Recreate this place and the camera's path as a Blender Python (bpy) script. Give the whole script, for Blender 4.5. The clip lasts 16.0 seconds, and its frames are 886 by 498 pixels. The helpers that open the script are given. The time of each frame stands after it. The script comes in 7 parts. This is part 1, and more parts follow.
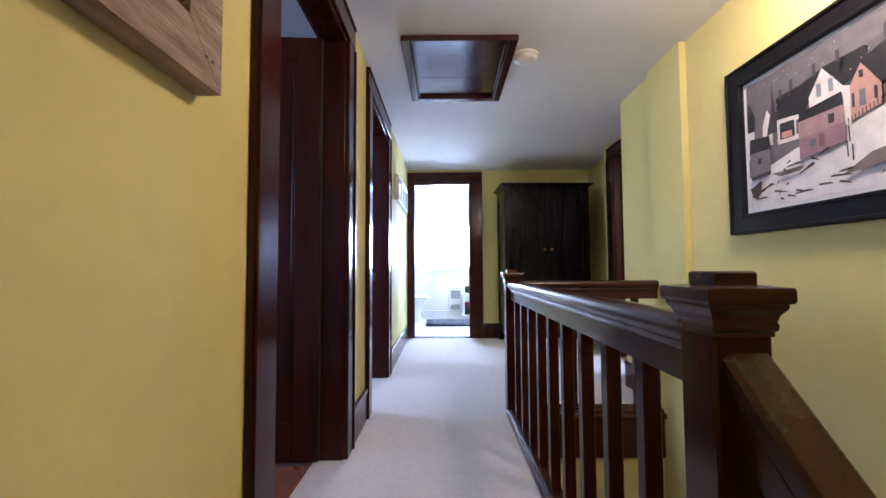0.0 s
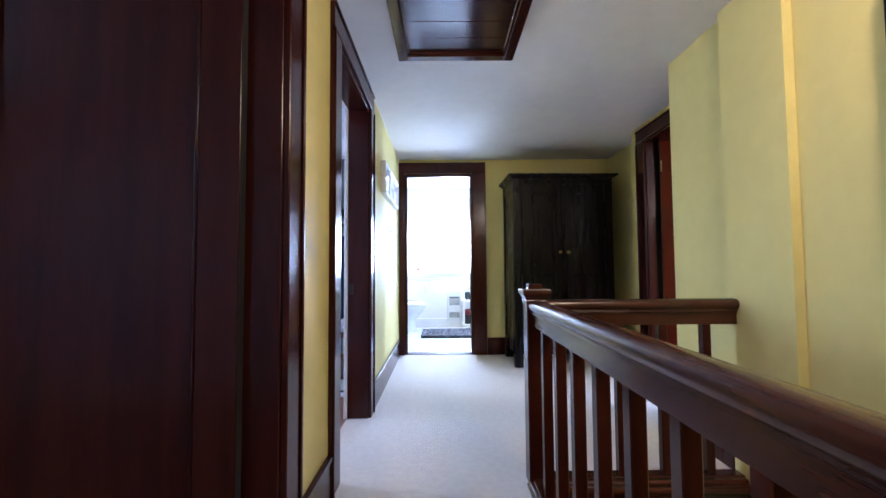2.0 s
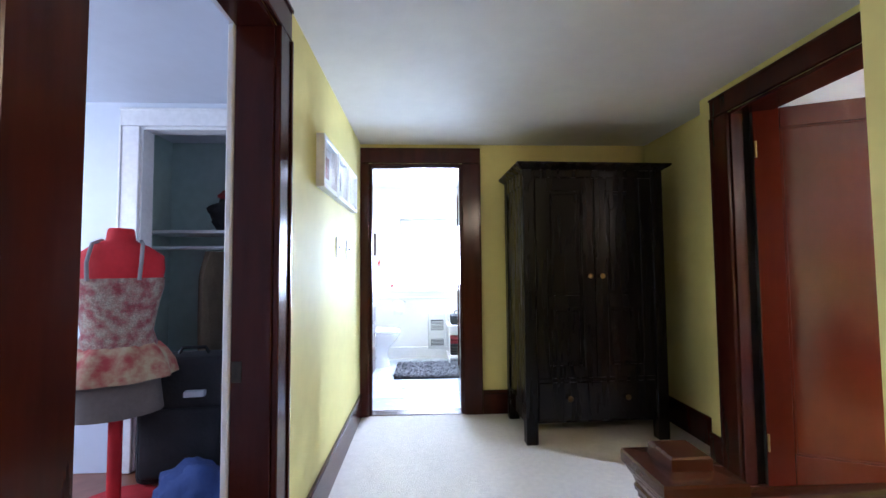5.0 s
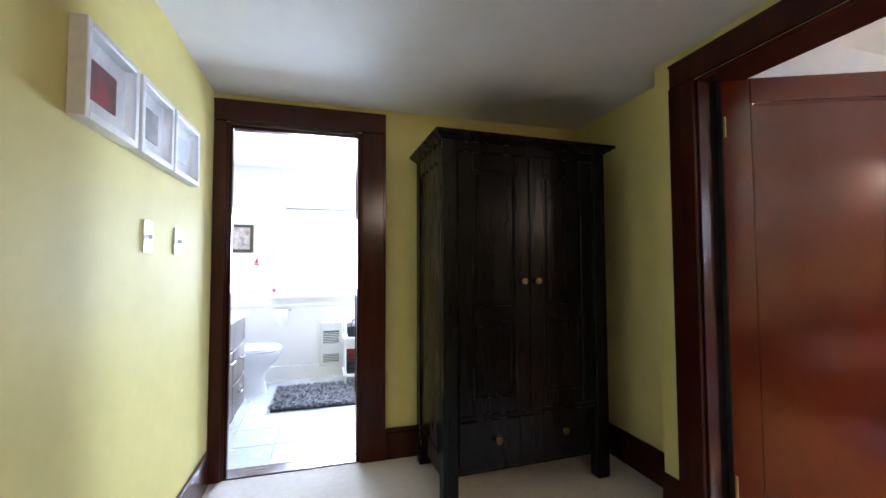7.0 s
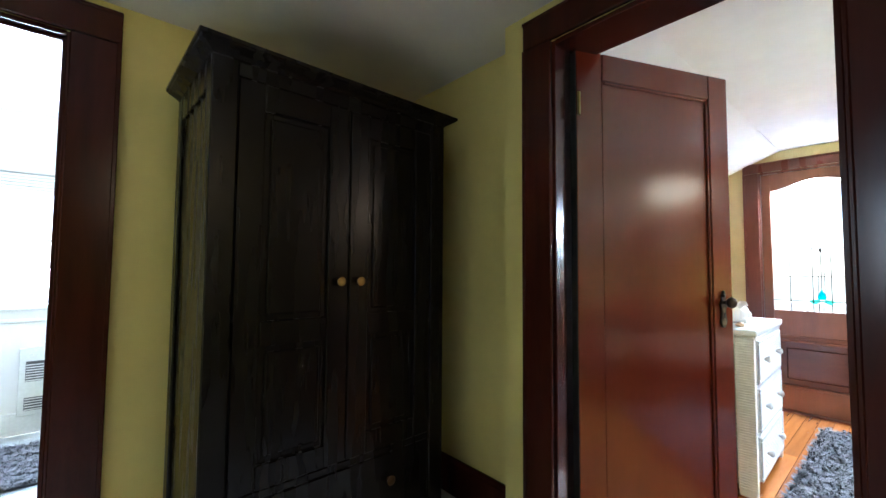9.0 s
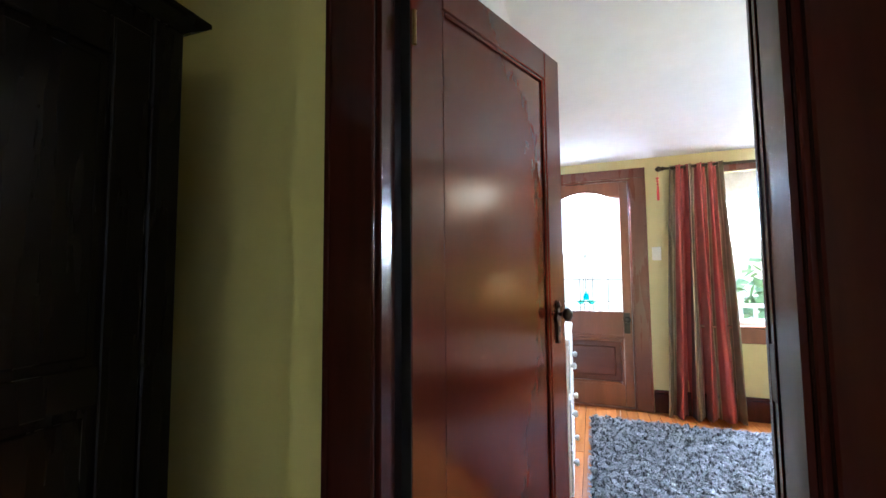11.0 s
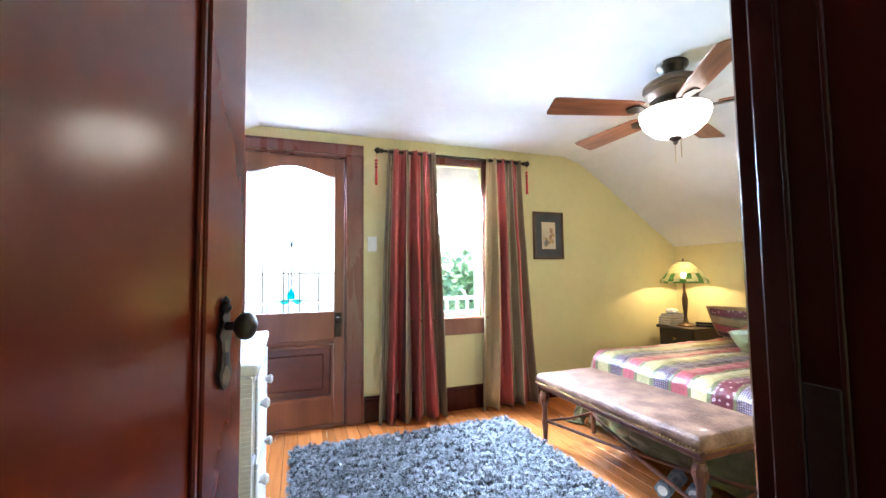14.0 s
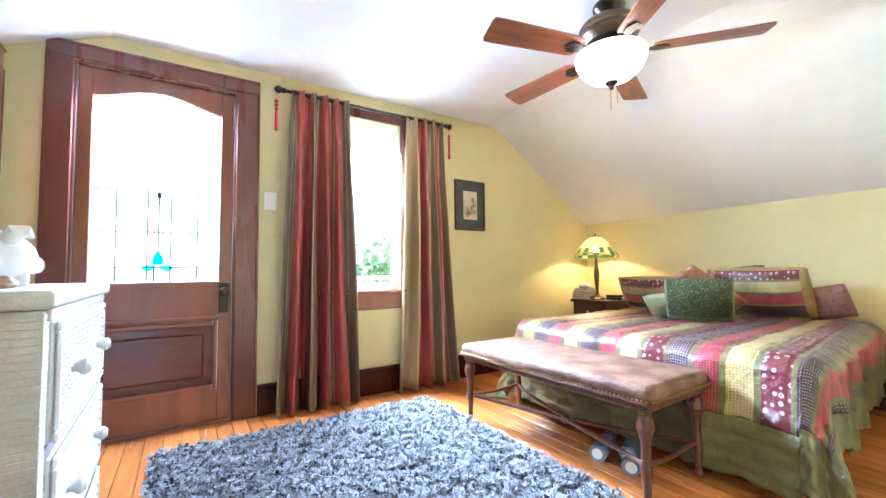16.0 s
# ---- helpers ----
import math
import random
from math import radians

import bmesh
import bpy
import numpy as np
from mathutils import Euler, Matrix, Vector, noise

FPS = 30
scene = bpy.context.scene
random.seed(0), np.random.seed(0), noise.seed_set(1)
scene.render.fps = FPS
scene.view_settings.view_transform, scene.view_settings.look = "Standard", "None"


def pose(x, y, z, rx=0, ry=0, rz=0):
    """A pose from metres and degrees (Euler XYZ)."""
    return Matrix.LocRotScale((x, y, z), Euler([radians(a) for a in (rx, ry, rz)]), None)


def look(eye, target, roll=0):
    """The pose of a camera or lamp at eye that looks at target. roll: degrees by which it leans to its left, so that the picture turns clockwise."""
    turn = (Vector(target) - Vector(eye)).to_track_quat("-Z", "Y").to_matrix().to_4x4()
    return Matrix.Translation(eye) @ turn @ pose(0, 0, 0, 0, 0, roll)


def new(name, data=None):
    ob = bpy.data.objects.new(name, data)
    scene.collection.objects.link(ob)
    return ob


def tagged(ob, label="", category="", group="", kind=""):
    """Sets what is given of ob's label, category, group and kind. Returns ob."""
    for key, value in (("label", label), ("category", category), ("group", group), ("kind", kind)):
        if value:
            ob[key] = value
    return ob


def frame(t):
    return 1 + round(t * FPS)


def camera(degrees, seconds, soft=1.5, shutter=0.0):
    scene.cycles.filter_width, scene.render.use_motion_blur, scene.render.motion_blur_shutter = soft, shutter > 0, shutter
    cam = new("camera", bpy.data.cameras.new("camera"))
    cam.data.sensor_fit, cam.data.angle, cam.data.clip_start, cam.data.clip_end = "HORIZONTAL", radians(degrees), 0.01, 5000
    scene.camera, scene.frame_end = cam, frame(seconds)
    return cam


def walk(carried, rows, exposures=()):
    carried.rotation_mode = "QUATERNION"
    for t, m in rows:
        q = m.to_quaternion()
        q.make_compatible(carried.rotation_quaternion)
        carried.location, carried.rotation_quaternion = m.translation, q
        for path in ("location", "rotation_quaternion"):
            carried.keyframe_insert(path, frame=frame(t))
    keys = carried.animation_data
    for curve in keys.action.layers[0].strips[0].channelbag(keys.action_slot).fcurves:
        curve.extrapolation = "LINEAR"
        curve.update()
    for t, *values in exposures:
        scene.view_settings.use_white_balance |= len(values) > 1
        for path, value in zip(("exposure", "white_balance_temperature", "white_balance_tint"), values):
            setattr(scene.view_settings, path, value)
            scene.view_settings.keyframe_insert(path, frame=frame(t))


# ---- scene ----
cam = camera(95.5, 16.0)
PATH = [
    (0, (0.083, -0.066, 0.899), (0.077, 1.932, 0.997), -0.3),
    (0.5, (0.082, 0.084, 0.901), (0.078, 2.082, 0.997), -0.2),
    (1, (0.08, 0.235, 0.905), (0.08, 2.233, 0.997), -0.3),
    (1.5, (0.085, 0.433, 0.924), (0.088, 2.43, 1.016), -0.4),
    (2, (0.089, 0.653, 0.969), (0.093, 2.651, 1.063), -0.4),
    (2.5, (0.075, 0.848, 1.033), (0.083, 2.846, 1.128), -0.4),
    (3, (0.071, 1.052, 1.091), (0.081, 3.05, 1.185), -0.4),
    (3.5, (0.066, 1.265, 1.154), (0.087, 3.262, 1.248), -0.5),
    (5.8, (0.141, 2.222, 1.19), (0.366, 4.208, 1.283), -0.4),
    (6, (0.14, 2.296, 1.197), (0.415, 4.275, 1.286), -0.4),
    (6.5, (0.172, 2.472, 1.202), (0.582, 4.427, 1.287), -0.3),
    (7, (0.228, 2.642, 1.193), (0.783, 4.562, 1.281), -0.2),
    (7.5, (0.296, 2.785, 1.188), (1.026, 4.644, 1.278), -0.1),
    (8, (0.354, 2.933, 1.193), (1.28, 4.703, 1.281), 0.0),
    (8.5, (0.427, 3.057, 1.18), (1.562, 4.702, 1.272), 0.3),
    (9, (0.535, 3.181, 1.163), (1.842, 4.692, 1.265), 0.4),
    (9.2, (0.581, 3.215, 1.177), (1.943, 4.677, 1.266), 0.4),
    (11.3, (1.101, 3.616, 1.179), (3.022, 4.157, 1.312), -0.6),
    (11.5, (1.152, 3.622, 1.181), (3.097, 4.069, 1.311), -0.6),
    (12, (1.315, 3.649, 1.182), (3.3, 3.859, 1.309), -0.6),
    (12.5, (1.438, 3.659, 1.183), (3.434, 3.607, 1.307), -0.7),
    (13, (1.582, 3.639, 1.167), (3.557, 3.354, 1.294), -0.8),
    (13.5, (1.692, 3.605, 1.159), (3.629, 3.125, 1.282), -0.8),
    (14, (1.816, 3.593, 1.117), (3.695, 2.919, 1.237), -0.7),
    (14.5, (1.935, 3.576, 1.059), (3.751, 2.744, 1.176), -0.7),
    (15, (2.029, 3.559, 0.995), (3.795, 2.629, 1.111), -0.7),
    (15.5, (2.101, 3.532, 0.933), (3.827, 2.528, 1.047), -0.7),
    (16, (2.161, 3.514, 0.883), (3.842, 2.435, 0.994), -0.7),
]
walk(cam, [(t, look(eye, target, roll)) for t, eye, target, roll in PATH], [(0.0, 2.93, 5100, 25), (3.5, 3.0, 5230, 19), (7.0, 2.63, 5850, 20), (9.0, 2.75, 5600, 11), (11.5, 2.45, 5500, 13), (12.5, 2.38, 5400, 14), (13.5, 2.4, 5300, 12), (14.5, 2.65, 5250, 12), (16.0, 2.82, 5250, 14)])

# ---- world and light ----
world = bpy.data.worlds.new("sky")
scene.world = world
world.use_nodes = True
wn = world.node_tree
sky = wn.nodes.new("ShaderNodeTexSky")
sky.sky_type = "NISHITA"
sky.sun_disc = False
sky.sun_elevation, sky.sun_rotation = radians(48), radians(194)
bg = wn.nodes["Background"]
bg.inputs[1].default_value = 0.15
wn.links.new(sky.outputs[0], bg.inputs[0])

sun = new("sun", bpy.data.lights.new("sun", "SUN"))
sun.data.energy, sun.data.angle, sun.data.color = 4.5, radians(0.6), (1.0, 0.95, 0.86)
sun.matrix_world = look((-3, -12, 14), (0, 0, 0))


def area(name, eye, target, w, h, power, colour):
    """Rectangular area lamp: sky light in a window's opening, also used for added fill."""
    lamp = bpy.data.lights.new(name, "AREA")
    lamp.shape, lamp.size, lamp.size_y, lamp.energy, lamp.color = "RECTANGLE", w, h, power, colour
    ob = new(name, lamp)
    ob.matrix_world = look(eye, target)
    return ob


def bulb(name, eye, power, colour, radius=0.05):
    lamp = bpy.data.lights.new(name, "POINT")
    lamp.energy, lamp.color, lamp.shadow_soft_size = power, colour, radius
    ob = new(name, lamp)
    ob.location = eye
    return ob


DAY = (0.74, 0.87, 1.0)
WARM = (1.0, 0.70, 0.38)
area("bedroom_window_light", (5.16, 2.38, 1.66), (4.2, 2.38, 0.85), 0.48, 0.52, 52, DAY).data.spread = radians(135)
area("bedroom_door_light", (5.065, 3.64, 1.95), (4.1, 3.50, 0.85), 0.58, 0.11, 28, DAY)
area("bathroom_window_light", (0.35, 7.30, 1.33), (0.45, 3.2, 0.30), 0.9, 0.8, 20.5, DAY)
# added fill for the bathroom, set in an unseen side opening
area("bathroom_side_fill", (1.42, 6.3, 1.5), (0.0, 6.2, 1.0), 0.7, 0.8, 1.8, DAY)
area("study_window_light", (-3.06, 1.2, 1.5), (-1.0, 1.3, 1.2), 0.9, 1.0, 1.8, (0.72, 0.84, 1.0))
area("sewing_window_light", (-3.06, 3.3, 1.5), (-1.0, 3.3, 1.2), 0.9, 1.0, 5.0, (0.84, 0.91, 1.0))
bulb("hall_bulb", (1.08, 1.12, 2.05), 5.4, (1.0, 0.74, 0.46), 0.10)
bulb("fan_bulb", (3.34, 1.755, 1.885), 2.8, (1.0, 0.68, 0.40), 0.06)
bulb("bedside_bulb", (4.62, 0.19, 1.075), 4.4, (1.0, 0.64, 0.29), 0.02)
bulb("bedside_bulb", (2.26, 0.16, 1.075), 1.6, (1.0, 0.64, 0.29), 0.02)


# ---- materials ----
def mat(name, colour, rough=0.6, metal=0.0, var=0.12, scale=6.0, bump=0.0, bscale=60.0, stretch=(1, 1, 1), second=None, coat=0.0, sheen=0.0, fine=0.05, spec=None):
    """A procedural surface: colour that varies at two scales, grain and fine relief."""
    m = bpy.data.materials.new(name)
    m.use_nodes = True
    nt = m.node_tree
    n, lk = nt.nodes, nt.links
    b = n["Principled BSDF"]
    b.inputs["Roughness"].default_value = rough
    b.inputs["Metallic"].default_value = metal
    b.inputs["Coat Weight"].default_value = coat
    b.inputs["Coat Roughness"].default_value = 0.15
    b.inputs["Sheen Weight"].default_value = sheen
    if spec is not None:
        b.inputs["Specular IOR Level"].default_value = spec
    tc, mp = n.new("ShaderNodeTexCoord"), n.new("ShaderNodeMapping")
    mp.inputs["Scale"].default_value = stretch
    lk.new(tc.outputs["Object"], mp.inputs[0])
    big, small = n.new("ShaderNodeTexNoise"), n.new("ShaderNodeTexNoise")
    big.inputs["Scale"].default_value, big.inputs["Detail"].default_value = scale, 5
    small.inputs["Scale"].default_value, small.inputs["Detail"].default_value = scale * 9, 4
    for t in (big, small):
        lk.new(mp.outputs[0], t.inputs["Vector"])
    c2 = second or tuple(c * (1 - 2 * var) for c in colour)
    ramp = n.new("ShaderNodeMix")
    ramp.data_type = "RGBA"
    ramp.inputs[6].default_value, ramp.inputs[7].default_value = (*colour, 1), (*c2, 1)
    st = n.new("ShaderNodeMapRange")
    st.interpolation_type = "SMOOTHSTEP"
    st.inputs[1].default_value, st.inputs[2].default_value = 0.28, 0.74
    lk.new(big.outputs[0], st.inputs[0])
    lk.new(st.outputs[0], ramp.inputs[0])
    fm = n.new("ShaderNodeMix")
    fm.data_type, fm.blend_type = "RGBA", "MULTIPLY"
    fm.inputs[0].default_value = 1.0
    gr = n.new("ShaderNodeMapRange")
    gr.inputs[1].default_value, gr.inputs[2].default_value = 0.3, 0.7
    gr.inputs[3].default_value, gr.inputs[4].default_value = 1 - 2 * fine, 1.0
    lk.new(small.outputs[0], gr.inputs[0])
    lk.new(ramp.outputs[2], fm.inputs[6])
    lk.new(gr.outputs[0], fm.inputs[7])
    lk.new(fm.outputs[2], b.inputs["Base Color"])
    rr = n.new("ShaderNodeMapRange")
    rr.inputs[3].default_value, rr.inputs[4].default_value = max(rough - 0.08, 0.02), min(rough + 0.1, 1)
    lk.new(big.outputs[0], rr.inputs[0])
    lk.new(rr.outputs[0], b.inputs["Roughness"])
    if bump:
        bt, bp = n.new("ShaderNodeTexNoise"), n.new("ShaderNodeBump")
        bt.inputs["Scale"].default_value, bt.inputs["Detail"].default_value = bscale, 3
        bp.inputs["Strength"].default_value, bp.inputs["Distance"].default_value = bump, 0.01
        lk.new(mp.outputs[0], bt.inputs["Vector"])
        lk.new(bt.outputs[0], bp.inputs["Height"])
        lk.new(bp.outputs[0], b.inputs["Normal"])
    return m


def shader(m):
    return m.node_tree.nodes["Principled BSDF"]


def wood(name, a, b, rough=0.3, coat=0.0, stretch=(9, 9, 1.0), scale=2.2, bump=0.03, bscale=14, fine=0.05):
    return mat(name, a, rough, second=b, stretch=stretch, scale=scale, bump=bump, bscale=bscale, coat=coat, fine=fine)


def glow(name, colour, strength):
    m = mat(name, colour, 0.4)
    shader(m).inputs["Emission Color"].default_value = (*colour, 1)
    shader(m).inputs["Emission Strength"].default_value = strength
    return m


def clear(name, colour=(1, 1, 1), rough=0.02):
    m = mat(name, colour, rough, var=0.0, fine=0.0)
    shader(m).inputs["Transmission Weight"].default_value = 1.0
    shader(m).inputs["IOR"].default_value = 1.05
    return m


def by_piece(m, low=0.75, high=1.15):
    """Lets a surface differ from piece to piece."""
    nt = m.node_tree
    oi, mr, mx = nt.nodes.new("ShaderNodeObjectInfo"), nt.nodes.new("ShaderNodeMapRange"), nt.nodes.new("ShaderNodeMix")
    mx.data_type, mx.blend_type = "RGBA", "MULTIPLY"
    mx.inputs[0].default_value = 1.0
    mr.inputs[3].default_value, mr.inputs[4].default_value = low, high
    base = shader(m).inputs["Base Color"]
    src = base.links[0].from_socket
    nt.links.new(oi.outputs["Random"], mr.inputs[0])
    nt.links.new(src, mx.inputs[6])
    nt.links.new(mr.outputs[0], mx.inputs[7])
    nt.links.new(mx.outputs[2], base)
    return m


HALL_PAINT = mat("yellow_satin_paint", (0.70, 0.615, 0.235), 0.66, spec=0.14, var=0.03, scale=1.6, bump=0.02, bscale=90, fine=0.02)
BED_PAINT = mat("olive_yellow_paint", (0.60, 0.535, 0.27), 0.5, var=0.03, scale=1.6, bump=0.06, bscale=90, fine=0.02)
CEILING = mat("white_ceiling_paint", (0.76, 0.75, 0.735), 0.85, spec=0.2, var=0.03, scale=1.2, bump=0.12, bscale=14, fine=0.02)
BATH_PAINT = mat("white_bath_paint", (0.80, 0.78, 0.77), 0.45, var=0.02, scale=1.5, bump=0.05, fine=0.01)
SEW_PAINT = mat("pale_blue_paint", (0.62, 0.66, 0.73), 0.55, var=0.04, scale=1.5, bump=0.06, fine=0.02)
MINT = mat("pale_green_paint", (0.46, 0.58, 0.54), 0.6, var=0.05, scale=1.5, bump=0.06)
WHITE_TRIM = mat("white_trim_paint", (0.80, 0.80, 0.80), 0.4, var=0.04, scale=4)
TRIM = wood("red_mahogany_varnish", (0.052, 0.0100, 0.0055), (0.034, 0.0065, 0.0040), 0.19, coat=0.08, stretch=(7, 7, 0.8), bump=0.008, bscale=40)
TRIM_Y = wood("red_mahogany_rail", (0.060, 0.015, 0.008), (0.040, 0.0100, 0.0055), 0.24, coat=0.12, stretch=(14, 0.8, 14), bump=0.012, bscale=30)
TRIM_X = wood("red_mahogany_cross", (0.066, 0.016, 0.008), (0.045, 0.0110, 0.0055), 0.24, coat=0.12, stretch=(0.8, 14, 14), bump=0.012, bscale=30)
DOOR_RED = wood("red_brown_door_varnish", (0.108, 0.0148, 0.0055), (0.096, 0.0128, 0.0048), 0.15, coat=0.14, stretch=(2.2, 2.2, 1.0), scale=2.6, bump=0.006, bscale=60, fine=0.03)
OAK = wood("orange_fir_varnish", (0.235, 0.088, 0.045), (0.170, 0.060, 0.030), 0.30, coat=0.15, bump=0.015, bscale=30, stretch=(5, 5, 0.7), scale=1.6)
CARPET = mat("pale_grey_carpet", (0.78, 0.72, 0.645), 0.95, var=0.05, scale=30, bump=0.6, bscale=320, sheen=0.2, fine=0.08)
BLACK_WOOD = wood("black_brown_stain", (0.0058, 0.0046, 0.0044), (0.0048, 0.0039, 0.0038), 0.26, bump=0.004, bscale=40, fine=0.02)
shader(TRIM).inputs["Specular IOR Level"].default_value = 0.22
shader(BLACK_WOOD).inputs["Specular IOR Level"].default_value = 0.20
PLANK = by_piece(wood("fir_floor_varnish", (0.53, 0.185, 0.042), (0.39, 0.118, 0.024), 0.24, coat=0.35, stretch=(1.0, 14, 14), scale=2.0), 0.72, 1.15)
TILE = by_piece(mat("grey_blue_tile", (0.58, 0.62, 0.66), 0.25, var=0.08, scale=5, bump=0.05), 0.92, 1.06)
GROUT = mat("grout", (0.50, 0.51, 0.52), 0.9)
BRASS = mat("aged_brass", (0.50, 0.33, 0.11), 0.35, 1.0, var=0.2, scale=20)
# darker copy of the brass, with the shade on the low drawer knobs painted in
SHADED_BRASS = mat("shaded_brass", (0.16, 0.10, 0.05), 0.45, 1.0, var=0.2, scale=20)
IRON = mat("dark_bronze", (0.060, 0.047, 0.036), 0.32, 0.9, var=0.2, scale=25)
# paler bronze for the reflection painted on the handle plates
SHEEN_BRONZE = mat("sheen_bronze", (0.20, 0.155, 0.095), 0.38, 0.8, var=0.25, scale=30)
BLACK_METAL = mat("black_metal", (0.02, 0.02, 0.02), 0.4, 0.8)
CHROME = mat("brushed_chrome", (0.7, 0.7, 0.7), 0.2, 1.0)
CERAMIC = mat("white_ceramic", (0.76, 0.76, 0.76), 0.12, var=0.01, fine=0.01)
PLASTIC = mat("ivory_plastic", (0.72, 0.70, 0.60), 0.35, var=0.03)
WHITE_PLASTIC = mat("white_plastic", (0.8, 0.8, 0.78), 0.35, var=0.03)
GREY = mat("dark_grey_steel", (0.12, 0.12, 0.12), 0.5, 0.4)
GLASS = clear("window_glass")
WICKER = mat("white_painted_wicker", (0.78, 0.80, 0.82), 0.5, var=0.06, scale=30, bump=0.15, bscale=140, fine=0.06)
# dark tone for the shade seen between wicker strands
GAP = mat("wicker_gap_shade", (0.10, 0.10, 0.105), 0.9)
DARK = mat("dark_gap", (0.015, 0.013, 0.012), 0.8)
PLASTER = mat("rough_plaster", (0.5, 0.48, 0.44), 0.8)


# ---- mesh helpers ----
def box(bm, x0, y0, z0, x1, y1, z1, bevel=0.0, seg=1):
    r = bmesh.ops.create_cube(bm, size=1.0)
    vs = r["verts"]
    for v in vs:
        v.co = Vector(((x0 + x1) / 2 + v.co.x * (x1 - x0), (y0 + y1) / 2 + v.co.y * (y1 - y0), (z0 + z1) / 2 + v.co.z * (z1 - z0)))
    if bevel:
        es = list({e for v in vs for e in v.link_edges})
        bmesh.ops.bevel(bm, geom=es, offset=bevel, segments=seg, affect="EDGES", profile=0.5)
    return bm


def lathe(bm, prof, n=24, at=(0, 0, 0), sx=1.0, sy=1.0):
    """Turns a profile of (radius, height) round the z axis."""
    rings = []
    for r, z in prof:
        rings.append([bm.verts.new((at[0] + sx * r * math.cos(2 * math.pi * i / n), at[1] + sy * r * math.sin(2 * math.pi * i / n), at[2] + z)) for i in range(n)])
    for a, b in zip(rings, rings[1:]):
        for i in range(n):
            bm.faces.new((a[i], a[(i + 1) % n], b[(i + 1) % n], b[i]))
    bm.faces.new(rings[0][::-1])
    bm.faces.new(rings[-1])
    return bm


def rod(bm, a, b, r, n=10, r2=None):
    """A round bar from a to b."""
    a, b = Vector(a), Vector(b)
    r2 = r if r2 is None else r2
    q = (b - a).to_track_quat("Z", "Y")
    ra, rb = [], []
    for i in range(n):
        d = Vector((math.cos(2 * math.pi * i / n), math.sin(2 * math.pi * i / n), 0))
        ra.append(bm.verts.new(a + q @ (d * r)))
        rb.append(bm.verts.new(b + q @ (d * r2)))
    for i in range(n):
        bm.faces.new((ra[i], ra[(i + 1) % n], rb[(i + 1) % n], rb[i]))
    bm.faces.new(ra[::-1])
    bm.faces.new(rb)
    return bm


def tube(bm, pts, r, n=10):
    """A bent round bar through points; r may be one radius or one for each point."""
    pts = [Vector(p) for p in pts]
    rs = r if isinstance(r, (list, tuple)) else [r] * len(pts)
    rings = []
    for k, p in enumerate(pts):
        d = (pts[min(k + 1, len(pts) - 1)] - pts[max(k - 1, 0)]).normalized()
        u = d.orthogonal().normalized() if k == 0 else (u - d * u.dot(d)).normalized()
        v = d.cross(u)
        rings.append([bm.verts.new(p + rs[k] * (u * math.cos(2 * math.pi * i / n) + v * math.sin(2 * math.pi * i / n))) for i in range(n)])
    for a, b in zip(rings, rings[1:]):
        for i in range(n):
            bm.faces.new((a[i], a[(i + 1) % n], b[(i + 1) % n], b[i]))
    bm.faces.new(rings[0][::-1])
    bm.faces.new(rings[-1])
    return bm


def prism(bm, poly, axis, a, b):
    """Extrudes an outline (two coordinates a corner) along an axis from a to b."""
    def at(p, k):
        return {"x": (k, p[0], p[1]), "y": (p[0], k, p[1]), "z": (p[0], p[1], k)}[axis]
    va, vb = [bm.verts.new(at(p, a)) for p in poly], [bm.verts.new(at(p, b)) for p in poly]
    n = len(poly)
    for i in range(n):
        bm.faces.new((va[i], va[(i + 1) % n], vb[(i + 1) % n], vb[i]))
    bm.faces.new(va[::-1])
    bm.faces.new(vb)
    return bm


def B():
    return bmesh.new()


def mesh_of(name, bm, material, smooth=False):
    bmesh.ops.recalc_face_normals(bm, faces=bm.faces)
    me = bpy.data.meshes.new(name)
    bm.to_mesh(me)
    bm.free()
    for m in (material if isinstance(material, (list, tuple)) else (material,)):
        me.materials.append(m)
    if smooth:
        for p in me.polygons:
            p.use_smooth = True
        me.set_sharp_from_angle(angle=radians(42))
    return me


def part(name, bm, material, parent, label="", smooth=False):
    ob = new(name, mesh_of(name, bm, material, smooth))
    ob.parent = parent
    if label:
        ob["label"] = label
    return ob


def thing(name, label, category, at=(0, 0, 0), turn=0, group="", kind=""):
    ob = new(name)
    ob.empty_display_size = 0.1
    ob.matrix_world = pose(*at, 0, 0, turn)
    return tagged(ob, label, category, group, kind)


def setting(name, bm, material, label, category, smooth=False):
    return tagged(new(name, mesh_of(name, bm, material, smooth)), label, category, kind="structure")


def wall(bm, axis, p0, p1, a0, a1, z0, z1, holes=()):
    """Boxes of a wall between planes p0 and p1, from a0 to a1, round holes (a0, a1, z0, z1)."""
    def put(u0, u1, w0, w1):
        if u1 - u0 > 1e-4 and w1 - w0 > 1e-4:
            if axis == "x":
                box(bm, p0, u0, w0, p1, u1, w1)
            else:
                box(bm, u0, p0, w0, u1, p1, w1)
    at = a0
    for h0, h1, k0, k1 in sorted(holes):
        put(at, h0, z0, z1)
        put(h0, h1, z0, k0)
        put(h0, h1, k1, z1)
        at = h1
    put(at, a1, z0, z1)
    return bm


